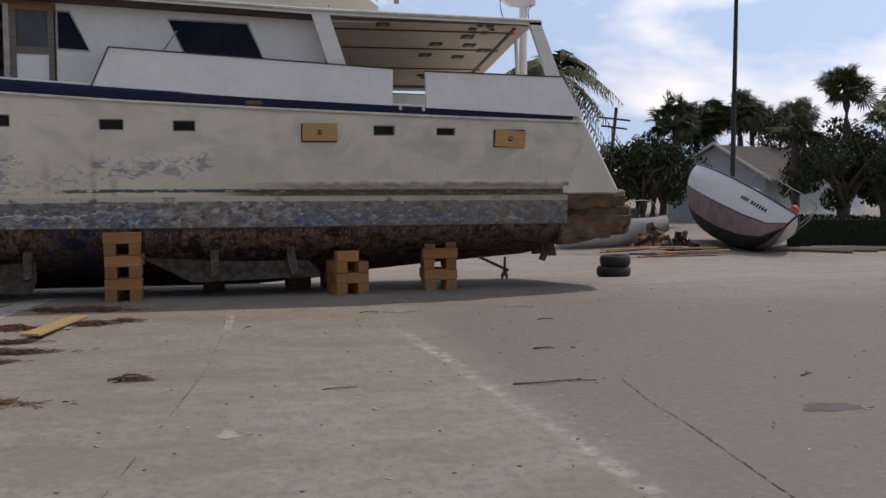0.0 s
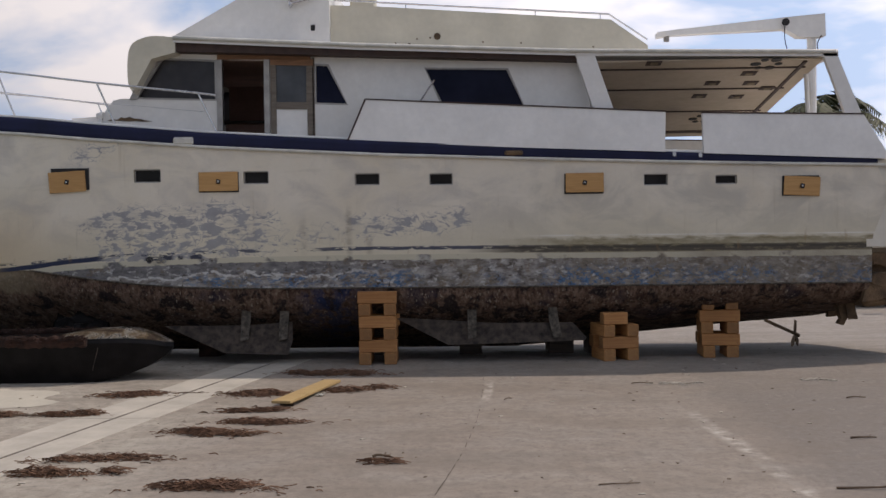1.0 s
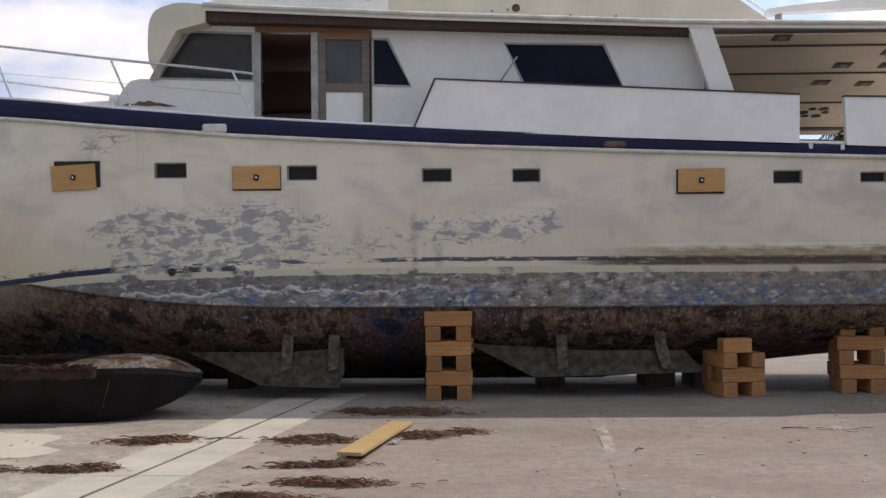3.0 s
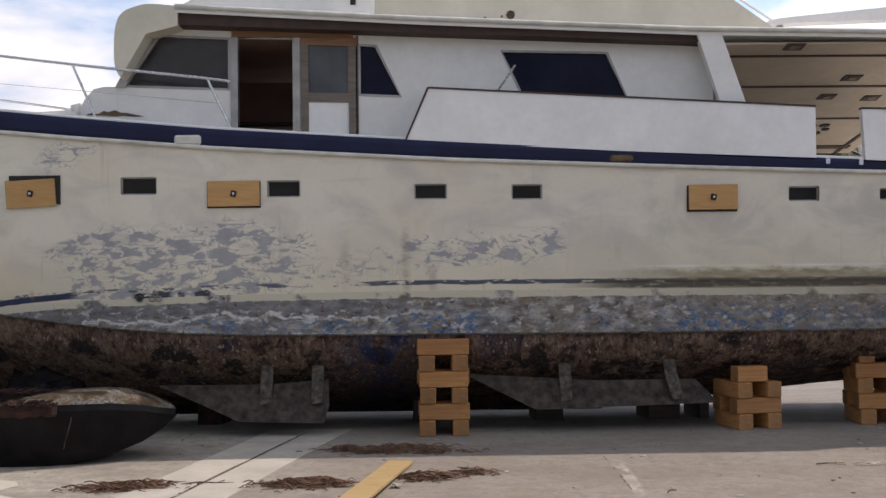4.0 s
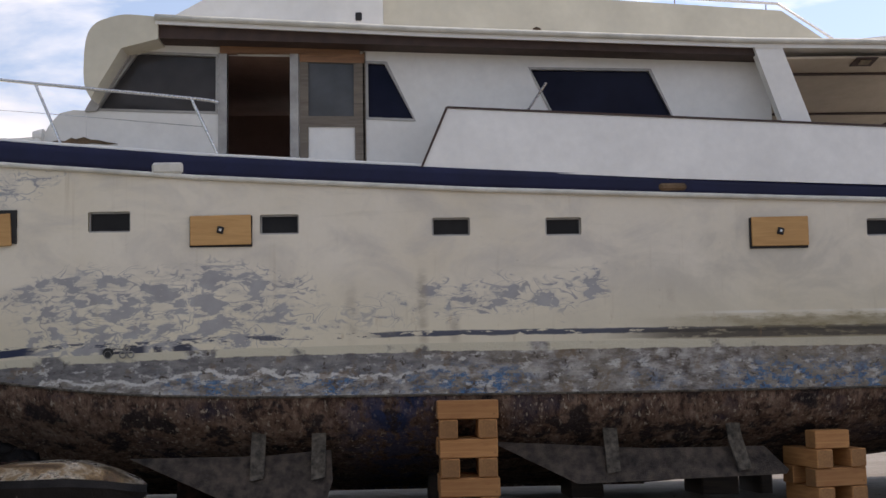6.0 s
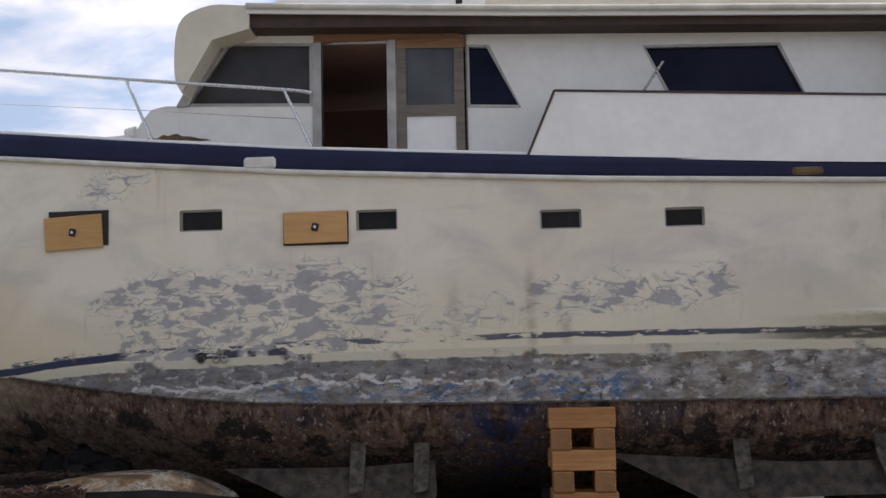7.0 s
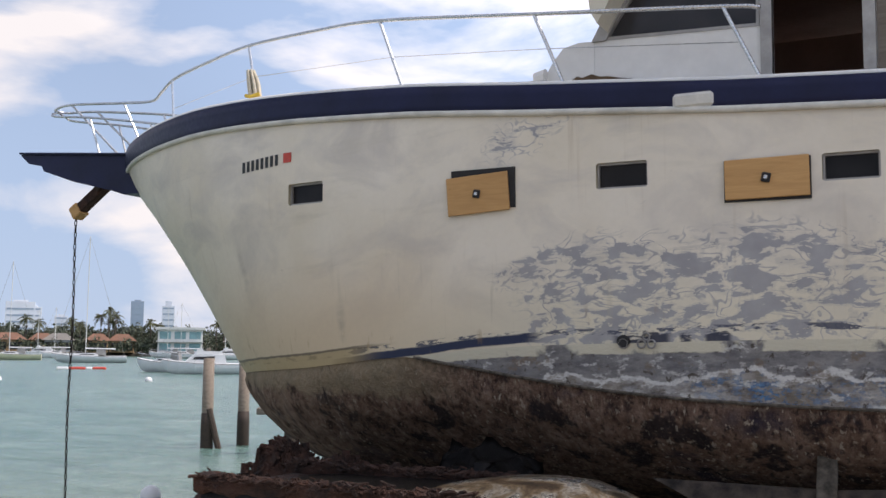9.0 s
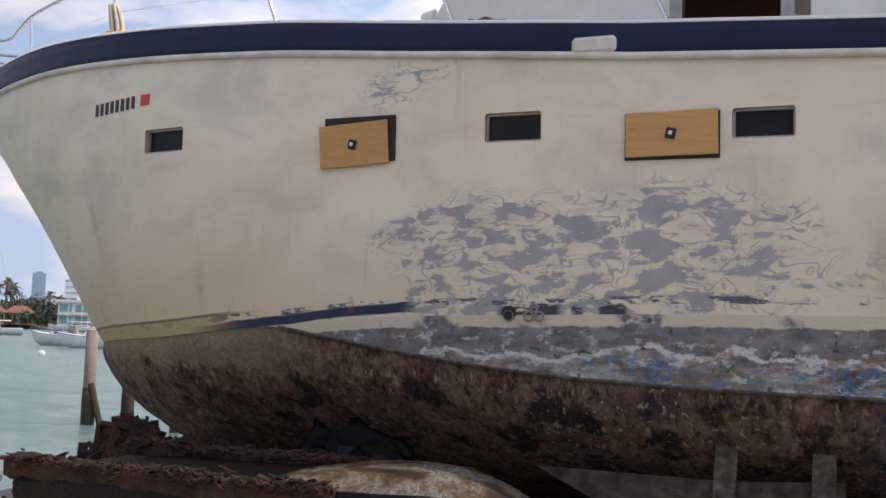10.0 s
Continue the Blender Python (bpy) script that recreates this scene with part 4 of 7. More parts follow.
for v in bm.verts:
    f = max(0.0, (v.co.x - 3.76) / 1.0)
    v.co.z = 1.12 + (v.co.z - 1.12) * (1 - 0.40 * f)
    v.co += Vector((noise.noise(v.co * 3), noise.noise(v.co * 3 + Vector((9, 0, 0))), noise.noise(v.co * 3 + Vector((0, 9, 0))))) * 0.07
for k in range(4):
    z0 = 0.70 + 0.155 * k
    pb = boxed((3.60 + 0.02 * k, YC - 2.20, z0), (4.42 + 0.09 * (k % 3) + 0.06 * k, YC - 2.11, z0 + 0.165), pose(0, 0, 0, 0, 0.9 * ((k * 7) % 3 - 1) - 0.8, 0), 0.012)
    bmesh.ops.translate(pb, verts=pb.verts[:], vec=(0, 0, -0.06))
    bmesh.ops.subdivide_edges(pb, edges=[e for e in pb.edges if abs(e.verts[0].co.x - e.verts[1].co.x) > 0.4], cuts=14)
    for v in pb.verts:
        v.co += Vector((noise.noise(v.co * 6) * 0.09, noise.noise(v.co * 9) * 0.02, noise.noise(v.co * 5) * 0.05))
    part("broken_plank", pb, MUDDY, yacht, "broken brown plank below the platform", BASE)
part("platform_box", bm, MUDDY, yacht, "battered brown timber below the platform", BASE)
# torn running gear under the stern
rng = random.Random(5)
for k in range(9):
    x, y = rng.uniform(3.2, 3.85), rng.uniform(15.3, 16.6)
    z0 = rng.uniform(0.40, 0.60)
    bm = boxed((x - rng.uniform(0.04, 0.10), y - 0.03, z0), (x + rng.uniform(0.03, 0.08), y + 0.04, 0.80), pose(0, 0, 0, 0, rng.uniform(-2, 2), 0))
    bmesh.ops.subdivide_edges(bm, edges=bm.edges[:], cuts=3, use_grid_fill=True)
    for v in bm.verts:
        v.co += Vector((noise.noise(v.co * 7), 0, noise.noise(v.co * 7 + Vector((5, 5, 5))))) * 0.07
    part("torn_laminate", bm, MUDDY, yacht, "torn dark laminate hanging at the stern", BASE)
part("propeller_shaft", tube(bmesh.new(), [(2.45, 15.6, 0.46), (2.75, 15.6, 0.32), (2.92, 15.6, 0.24)], 0.022), MUDDY, yacht, "dark bent shaft", BASE)
bm = bmesh.new()
for k in range(3):
    plate(bm, [(0, 0), (0.09, 0.05), (0.22, 0.02), (0.20, -0.06), (0.06, -0.05)], [], -0.008, 0.008)
    bmesh.ops.rotate(bm, verts=bm.verts[:], cent=(0, 0, 0), matrix=Matrix.Rotation(radians(120), 3, "Y"))
bmesh.ops.transform(bm, matrix=pose(2.86, 15.6, 0.24, 0, 30, 60), verts=bm.verts[:])
part("propeller", bm, MUDDY, yacht, "small dark propeller", BASE)

# plates hung on straps below the chine
for outline, straps in ((((-5.62, 0.50), (-4.78, 0.155), (-3.95, 0.13), (-3.90, 0.30), (-3.92, 0.54), (-4.5, 0.50)), (-4.53, -4.02)), (((-2.56, 0.58), (-1.84, 0.23), (-0.06, 0.275), (-0.03, 0.31), (-0.20, 0.50), (-1.2, 0.50)), (-1.53, -0.46))):
    bm = plate(bmesh.new(), list(outline), [], 15.02, 15.05, lambda x, z: (z - 0.3) * 0.55)
    keel_plate = part("bilge_plate", bm, SCUFFED, yacht, "scuffed grey plate hung below the chine", BASE)
    for k, x in enumerate(straps):
        lean = 0.05 if x == -0.46 else 0.0
        bm = plate(bmesh.new(), [(x - 0.06, 0.74), (x + 0.055, 0.75), (x + 0.06, 0.60), (x + 0.055 + lean, 0.33), (x - 0.055 + lean, 0.31), (x - 0.06, 0.55)], [], 14.98, 15.015, lambda x, z: (z - 0.3) * 0.4)
        part("strap", bm, BARNACLE, keel_plate, "barnacled grey strap", BASE)

# through-hull fittings near the boot line
m = on_side(-5.755, 1.395)
part("skin_fitting", tube(bmesh.new(), [m @ Vector((0, -0.02, 0)), m @ Vector((0, 0.03, 0))], 0.042, 14), RUBBER, yacht, "round dark skin fitting", BASE)
for dx, dz, r in ((-0.032, -0.022, 0.026), (0.034, -0.022, 0.026), (0.0, 0.026, 0.022), (-0.155, -0.02, 0.03)):
    m = on_side(-5.60 + dx, 1.40 + dz)
    ring = [m @ Vector((r * math.cos(a), -0.014, r * math.sin(a))) for a in (k / 16 * math.tau for k in range(17))]
    part("skin_ring", tube(bmesh.new(), ring, 0.007, 6), GREY_METAL, yacht, "pale ring of a skin fitting", BASE, smooth=True)
for x, z, w, h, mt in ((-5.263, 2.94, 0.132, 0.05, RAIL_WHITE), (-0.967, 2.727, 0.12, 0.032, MUDDY), (1.10, 2.685, 0.022, 0.03, STEEL), (1.434, 2.669, 0.022, 0.03, STEEL)):
    part("fairlead", boxed((-w, -0.035, -h), (w, 0.01, h), on_side(x, z), 0.02 if w > 0.05 else 0.004), mt, yacht, "white oval fairlead plate" if mt is RAIL_WHITE else "small fitting on the band", BASE)

# registration marks as plain bars, with a red decal
for k in range(8):
    m = on_side(-9.15 + k * 0.0585, 2.83 + k * 0.003, 0.003)
    part("mark_bar", boxed((-0.017, -0.002, -0.045), (0.017, 0.002, 0.045), m), BLACK, yacht, "black registration bar", BASE)
part("decal", boxed((-0.045, -0.002, -0.04), (0.045, 0.002, 0.04), on_side(-8.615, 2.858, 0.003)), RED, yacht, "small red decal", BASE)

# deck
bm = bmesh.new()
xs = [-12.3 + (3.8 + 12.3) * (k / 50) for k in range(51)]
grid(bm, [[(x, YC + s * max(half_beam(x, band_high(x)) - 0.02, 0.005), band_high(x) - 0.03 + 0.06 * (1 - abs(s))) for s in (-1, -0.5, 0, 0.5, 1)] for x in xs])
part("deck", bm, WHITE, yacht, "white deck", BASE)

# bulwark panels beside the aft deck
CAP = DARK_TRIM
for outline, cap in (([(-3.11, 2.92), (-2.885, 3.45), (1.0, 3.235), (0.98, 2.715), (-1.0, 2.80)], ((-2.885, 3.45), (1.0, 3.235))), ([(1.475, 2.69), (1.47, 3.21), (3.53, 3.165), (3.86, 2.585)], ((1.47, 3.21), (3.53, 3.165)))):
    for s in (-1, 1):
        y0 = YC + s * 2.30
        bm = plate(bmesh.new(), outline, [], y0 - 0.035, y0 + 0.035, lambda x, z: -s * (z - 2.7) * 0.10)
        panel = part("bulwark", bm, WHITE, yacht, "white bulwark panel", BASE)
        (xa, za), (xb, zb) = cap
        bm = plate(bmesh.new(), [(xa, za - 0.004), (xa, za + 0.014), (xb, zb + 0.014), (xb, zb - 0.004)], [], y0 - 0.045, y0 + 0.045, lambda x, z: -s * (z - 2.7) * 0.10)
        part("cap_strip", bm, CAP, panel, "thin dark cap strip", BASE)
        if xa < 0:
            bm = plate(bmesh.new(), [(-3.125, 2.92), (-2.897, 3.46), (-2.877, 3.452), (-3.105, 2.92)], [], y0 - 0.045, y0 + 0.045, lambda x, z: -s * (z - 2.7) * 0.10)
            part("edge_strip", bm, CAP, panel, "thin dark edge strip", BASE)

# cabin sides
YW = 15.32
WIND = [(-5.66, 4.09), (-4.92, 4.052), (-4.92, 3.506), (-6.003, 3.546)]
DOOR = [(-4.84, 4.055), (-4.276, 4.04), (-4.276, 2.55), (-4.84, 2.55)]
SLIDE = [(-4.18, 4.05), (-3.625, 4.03), (-3.625, 2.55), (-4.18, 2.55)]
TRIW = [(-3.60, 3.98), (-3.408, 3.971), (-3.153, 3.422), (-3.60, 3.441)]
BIGW = [(-2.13, 3.908), (-1.012, 3.883), (-0.79, 3.36), (-1.89, 3.36)]
OUT = [(-6.08, 2.5), (-6.08, 3.55), (-5.72, 4.15), (-5.5, 4.26), (0.08, 4.0), (0.08, 2.5)]
TRUNK = [(-6.9, 2.9), (-6.88, 3.30), (-6.47, 3.32), (-6.40, 3.44), (-6.32, 3.53), (-6.2, 3.556), (-6.082, 3.55), (-6.082, 2.5), (-6.9, 2.5)]
for s in (-1, 1):
    f = (lambda y: y) if s < 0 else (lambda y: 2 * YC - y)
    wall = part("cabin_side", plate(bmesh.new(), OUT, [WIND, DOOR, SLIDE, TRIW, BIGW], f(YW), f(YW + 0.06)), WHITE, yacht, "white cabin side", BASE)
    part("trunk_side", plate(bmesh.new(), TRUNK, [], f(YW), f(YW + 0.06)), WHITE, wall, "white trunk side", BASE)
    for outline, glass, lab in ((WIND, GLASS_GREY, "smoked side windscreen"), (TRIW, GLASS_NAVY, "dark slanted window"), (BIGW, GLASS_NAVY, "dark blue tinted saloon window")):
        part("window", plate(bmesh.new(), outline, [], f(YW + 0.030), f(YW + 0.042)), glass, wall, lab, BASE)
        cx, cz = sum(p[0] for p in outline) / 4, sum(p[1] for p in outline) / 4
        inner = [(cx + (x - cx) * (1 - 0.022 / abs(x - cx)), cz + (z - cz) * (1 - 0.022 / abs(z - cz))) for x, z in outline]
        part("window_frame", plate(bmesh.new(), outline, [inner], f(YW - 0.008), f(YW + 0.03)), ALU, wall, "thin grey window frame", BASE)
    # slanted windscreen post
    part("windscreen_post", plate(bmesh.new(), [(-6.095, 3.54), (-5.99, 3.54), (-5.655, 4.11), (-5.77, 4.125)], [], f(YW - 0.03), f(YW + 0.05)), ALU, wall, "grey slanted windscreen post", BASE)
    # door posts and header
    for a, b, w, mt in ((-4.915, -4.84, 0.02, ALU), (-4.276, -4.20, 0.03, ALU), (-3.625, -3.60, 0.02, OLD_WOOD)):
        part("door_post", boxed((a, min(f(YW - w), f(YW + 0.05)), 2.55), (b, max(f(YW - w), f(YW + 0.05)), 4.06)), mt, wall, "grey door post", BASE)
    part("door_header", plate(bmesh.new(), [(-4.90, 4.055), (-4.90, 4.13), (-3.65, 4.09), (-3.65, 4.035)], [], f(YW - 0.035), f(YW + 0.03)), TEAK, wall, "weathered brown door header", BASE)
    door = part("sliding_door", plate(bmesh.new(), [(-4.192, 4.056), (-3.61, 4.036), (-3.61, 2.55), (-4.192, 2.55)], [[(-4.114, 3.968), (-3.706, 3.952), (-3.71, 3.47), (-4.114, 3.475)], [(-4.114, 3.38), (-3.70, 3.372), (-3.70, 2.62), (-4.114, 2.62)]], f(YW - 0.02), f(YW + 0.02)), TEAK if s > 0 else OLD_WOOD, wall, "weathered wooden sliding door, slid open", BASE)
    part("top_rail", plate(bmesh.new(), [(-4.192, 4.06), (-3.61, 4.04), (-3.61, 3.953), (-4.192, 3.972)], [], f(YW - 0.026), f(YW - 0.018)), TEAK, door, "brown upper rail", BASE)
    part("door_pane", plate(bmesh.new(), [(-4.12, 3.972), (-3.70, 3.956), (-3.70, 3.463), (-4.12, 3.468)], [], f(YW), f(YW + 0.01)), GLASS_DIM, door, "dusty grey glass", BASE)
    part("door_panel", plate(bmesh.new(), [(-4.12, 3.385), (-3.695, 3.378), (-3.695, 2.61), (-4.12, 2.61)], [], f(YW - 0.008), f(YW + 0.01)), WHITE, door, "white lower panel", BASE)
    part("eave_trim", plate(bmesh.new(), [(-5.41, 4.14), (-5.42, 4.27), (0.02, 4.012), (0.02, 3.932)], [], f(15.10), f(YW + 0.02)), DARK_TRIM, wall, "dark brown trim below the roof edge", BASE)
    # brow wing
    wing = smooth_line([(-5.40, 0, 4.32), (-5.675, 0, 4.342), (-5.823, 0, 4.315), (-5.948, 0, 4.258), (-6.014, 0, 4.146), (-6.036, 0, 3.941), (-6.027, 0, 3.718), (-5.972, 0, 3.595)], 5)
    part("brow_wing", plate(bmesh.new(), [(p.x, p.z) for p in wing] + [(-5.715, 4.04), (-5.40, 4.12)], [], f(15.06), f(YW + 0.02)), CREAM, wall, "cream rounded brow beside the windscreen", BASE)

bm = bmesh.new()
y0, y1 = YW + 0.04, 2 * YC - YW - 0.04
grid(bm, [[(-6.05, y, 3.54), (-5.71, y, 4.11)] for y in (y0, YC - 0.6, YC + 0.6, y1)])
part("windscreen", bm, GLASS_GREY, yacht, "raked smoked windscreen", BASE)
bm = bmesh.new()
grid(bm, [[(-6.9, y, 2.9), (-6.88, y, 3.30), (-6.47, y, 3.32), (-6.32, y, 3.53), (-6.05, y, 3.55)] for y in (y0, YC, y1)])
part("trunk_front", bm, WHITE, yacht, "white trunk below the windscreen", BASE)
bm = bmesh.new()
line = [(p.x, p.z) for p in wing][:34]
grid(bm, [[(x, y, z) for x, z in line] for y in (y0, YC, y1)])
part("brow", bm, CREAM, yacht, "cream rounded brow over the windscreen", BASE, smooth=True)
# cabin inside: dark lining
bm = bmesh.new()
box(bm, (-5.2, YC + 0.1, 2.4), (-0.1, YC + 0.2, 3.95))
box(bm, (-6.2, YW + 0.1, 2.36), (0.0, 2 * YC - YW - 0.1, 2.44))
part("saloon_lining", bm, CABIN_DARK, yacht, "dark brown saloon bulkhead and sole", BASE)
bm = bmesh.new()
grid(bm, [[(x, y, float(np.interp(x, [-5.6, 0.0], [4.12, 3.92]))) for x in (-5.55, -3, 0.0)] for y in (YW + 0.07, YC, 2 * YC - YW - 0.07)])
part("saloon_ceiling", bm, CABIN_DARK, yacht, "dark saloon ceiling", BASE)
part("counter", boxed((-5.1, YC - 0.6, 2.44), (-3.2, YC + 0.08, 3.32), None, 0.02), CABIN_DARK, yacht, "dark counter inside the saloon", BASE)
part("counter_top", boxed((-5.12, YC - 0.63, 3.32), (-3.18, YC + 0.08, 3.36), None, 0.01), DARK_WOOD, yacht, "dark counter top", BASE)
bm = bmesh.new()
box(bm, (0.02, YW + 0.06, 2.5), (0.08, 2 * YC - YW - 0.06, 3.93))
part("aft_bulkhead", bm, plain("grey bulkhead", (0.33, 0.32, 0.30), 0.7, scale=2, spread=0.12), yacht, "grey aft bulkhead", BASE)
part("aft_door", boxed((0.085, YW + 0.5, 2.5), (0.11, YW + 1.15, 3.80), None, 0.006), TEAK, yacht, "brown wooden door in the aft bulkhead", BASE)

# roof
def roof_z(x):
    return float(np.interp(x, [-5.6, -3.1, -0.2, 3.1], [4.355, 4.215, 4.09, 4.03]))


bm = bmesh.new()
ys = [15.05, 15.08, 15.5, YC, 2 * YC - 15.5, 2 * YC - 15.08, 2 * YC - 15.05]
drop = [0.03, 0.0, -0.03, -0.07, -0.03, 0.0, 0.03]
rx = [-5.42, -5.2, -4, -3, -2, -1, -0.2, 1, 2, 3.1, 3.26]
grid(bm, [[(x, y, roof_z(x) - d) for y, d in zip(ys, drop)] for x in rx])
grid(bm, [[(x, y, roof_z(x) - 0.085 - max(d, 0) * 0.3) for y, d in zip(ys, drop)] for x in rx])
for y, d in ((15.05, 0.03), (2 * YC - 15.05, 0.03)):
    grid(bm, [[(x, y, roof_z(x) - d), (x, y, roof_z(x) - 0.094)] for x in rx])
grid(bm, [[(3.26, y, roof_z(3.26) - d) , (3.26, y, roof_z(3.26) - 0.085 - max(d, 0) * 0.3)] for y, d in zip(ys, drop)])
part("roof", bm, WHITE, yacht, "white cabin and aft deck roof", BASE)
for s in (-1, 1):
    y = YC + s * 2.16
    part("roof_moulding", tube(bmesh.new(), [(x, y, roof_z(x) - 0.035) for x in np.linspace(-5.42, 3.22, 24)], 0.028, 6), RAIL_WHITE, yacht, "chipped white roof moulding", BASE, smooth=True)

# aft deck ceiling with dark battens and gaps where lamps hung
def liner_z(y):
    return 3.92 - 0.165 * (y - 15.1)


LINE = pose(0.06, 15.1, 3.92, -math.degrees(math.atan(0.165)), 0, 0)
ceiling = part("aft_headliner", boxed((0.10, 0.04, 0), (3.04, 4.15, 0.02), LINE), LINER, yacht, "stained tan headliner over the aft deck", BASE)
for y, w in ((0.36, 0.018), (1.32, 0.018), (2.52, 0.018), (3.80, 0.07)):
    part("batten", boxed((0.12, y - w, -0.014), (2.90, y + w, -0.001), LINE), DARK_TRIM, ceiling, "dark brown batten", BASE)
part("batten", boxed((2.80, 0.1, -0.016), (2.85, 4.1, -0.002), LINE), DARK_TRIM, ceiling, "dark brown batten", BASE)
for x, y in ((0.84, 0.10), (2.22, 0.60), (2.36, 1.06), (1.82, 1.04), (2.33, 1.74), (1.78, 1.68), (2.66, 1.32)):
    part("lamp_hole", boxed((x - 0.10, y - 0.09, -0.012), (x + 0.10, y + 0.09, -0.001), LINE, 0.003), DARK_TRIM, ceiling, "dark square of a missing ceiling lamp", BASE)
    part("lamp_cap", boxed((x - 0.045, y - 0.05, -0.024), (x + 0.05, y + 0.03, -0.0125), LINE, 0.003), PLATFORM, ceiling, "rusty lamp socket", BASE)
for cx, cy in ((2.35, 0.2), (2.11, 2.98)):
    for k in range(6):
        a = k * 1.05
        c = Vector((cx + 0.15 * math.cos(a), cy + 0.19 * math.sin(a), 0))
        part("torn_patch", tube(bmesh.new(), [LINE @ (c + Vector((0, 0, -0.012))), LINE @ (c + Vector((0, 0, -0.001)))], 0.05 + 0.02 * (k % 2), 9), RUBBER, ceiling, "black torn patch", BASE)
# posts of the aft deck
for s in (-1, 1):
    f = (lambda y: y) if s < 0 else (lambda y: 2 * YC - y)
    part("roof_post", plate(bmesh.new(), [(-0.15, 4.03), (0.10, 4.03), (0.345, 3.30), (0.085, 3.31)], [], f(15.06), f(15.16)), WHITE, yacht, "slanted white roof post", BASE)
    part("roof_post", plate(bmesh.new(), [(3.06, 3.98), (3.24, 3.98), (3.57, 3.15), (3.36, 3.16)], [], f(15.05), f(15.13)), WHITE, yacht, "slanted white roof post", BASE)
    part("roof_strut", tube(bmesh.new(), [(3.14, f(15.8), 2.6), (3.08, f(15.8), 3.86)], 0.032, 10), WHITE, yacht, "white round strut", BASE) if s < 0 else None

# flybridge
bm = plate(bmesh.new(), [(-5.72, 4.30), (-5.62, 4.47), (-4.62, 5.02), (-4.2, 5.16), (-3.45, 5.22), (-3.45, 4.2)], [], 15.80, 18.60)
fly = part("flybridge_front", bm, WHITE, yacht, "white flybridge front", BASE)
for y in (15.92, 18.42):
    bm = plate(bmesh.new(), [(-3.45, 4.16), (-3.45, 4.88), (-2.95, 4.865), (0.44, 4.62), (0.95, 4.26), (0.95, 4.04)], [], y, y + 0.06)
    part("flybridge_coaming", bm, CREAM, yacht, "cream flybridge coaming with small stains", BASE)
for y in (15.95, 18.45):
    rail = part("flybridge_rail", tube(bmesh.new(), [(-3.4, y, 4.955), (0.42, y, 4.70), (0.95, y, 4.34)], 0.014, 6), STEEL, yacht, "thin steel rail", BASE)
    for x in (-2.4, -0.6, 0.3):
        z = 4.88 - (x + 3.43) * 0.0682
        part("stanchion", tube(bmesh.new(), [(x, y, z - 0.02), (x, y, z + 0.07)], 0.008, 6), STEEL, rail, "", BASE)
part("arch_leg", boxed((-3.22, 16.3, 4.3), (-2.85, 16.55, 5.5), None, 0.03), CREAM, yacht, "cream arch leg", BASE)
for dz in (0.0, 0.085):
    m = pose(-3.80, 15.74, 5.0 - dz, 0, 8, 0)
    part("horn", tube(bmesh.new(), [m @ Vector((-0.19, 0, -0.08)), m @ Vector((-0.14, 0, -0.06)), m @ Vector((0.16, 0, 0.06))], [0.055, 0.022, 0.012], 10), STEEL, yacht, "chrome horn trumpet", BASE)
part("socket", boxed((-3.71, 15.785, 4.51), (-3.65, 15.80, 4.59), None, 0.006), RUBBER, yacht, "small dark socket", BASE)
rng = random.Random(8)
for k in range(9):
    x = rng.uniform(-2.6, 0.2)
    z = rng.uniform(4.30, 4.45) - (x + 2.6) * 0.03
    r = 0.012 if k else 0.05
    part("scar", tube(bmesh.new(), [(x, 15.912, z), (x, 15.93, z)], r, 8), MUDDY, yacht, "small dark scar", BASE)

part("boat_hook", tube(bmesh.new(), [(-2.2, 15.2, 3.42), (-1.99, 15.16, 3.72)], 0.012, 6), STEEL, yacht, "pale rod leaning on the window", BASE)
moss_line = [(-6.40, 3.262), (-6.33, 3.283), (-6.27, 3.272), (-6.21, 3.305), (-6.17, 3.29), (-6.10, 3.31), (-6.04, 3.285), (-5.97, 3.28), (-5.90, 3.262), (-5.80, 3.245), (-5.9, 3.24), (-6.02, 3.253), (-6.10, 3.246), (-6.25, 3.258)]
bm = plate(bmesh.new(), moss_line, [], YW - 0.012, YW - 0.001)
part("moss_stain", bm, MUDDY, yacht, "greenish brown moss stain", BASE)

# crane on the roof
crane = part("davit_crane", plate(bmesh.new(), [(1.30, 4.57), (1.30, 4.645), (1.58, 4.68), (3.30, 4.845), (3.79, 4.885), (3.80, 4.55), (3.70, 4.53), (3.40, 4.54), (3.20, 4.66), (1.53, 4.60)], [], 17.1, 17.3), WHITE, yacht, "white davit crane boom", BASE)
part("crane_post", tube(bmesh.new(), [(3.62, YC, 3.0), (3.62, YC, 4.56)], 0.07, 12), WHITE, crane, "white crane post", BASE)
part("crane_hub", tube(bmesh.new(), [(3.20, 17.07, 4.76), (3.20, 17.10, 4.76)], 0.055, 12), RUBBER, crane, "black sheave", BASE)
part("crane_hook", boxed((1.41, 17.17, 4.51), (1.49, 17.23, 4.60), None, 0.01), GREY_METAL, crane, "grey hook block", BASE)
for a, b in (((3.18, 4.74), (3.25, 4.27)), ((3.72, 4.55), (3.68, 4.33))):
    part("crane_cable", tube(bmesh.new(), smooth_line([(a[0], 17.06, a[1]), ((a[0] + b[0]) / 2 - 0.04, 17.05, (a[1] + b[1]) / 2), (b[0], 17.1, b[1])], 5), 0.008, 5), RUBBER, crane, "thin black cable", BASE)

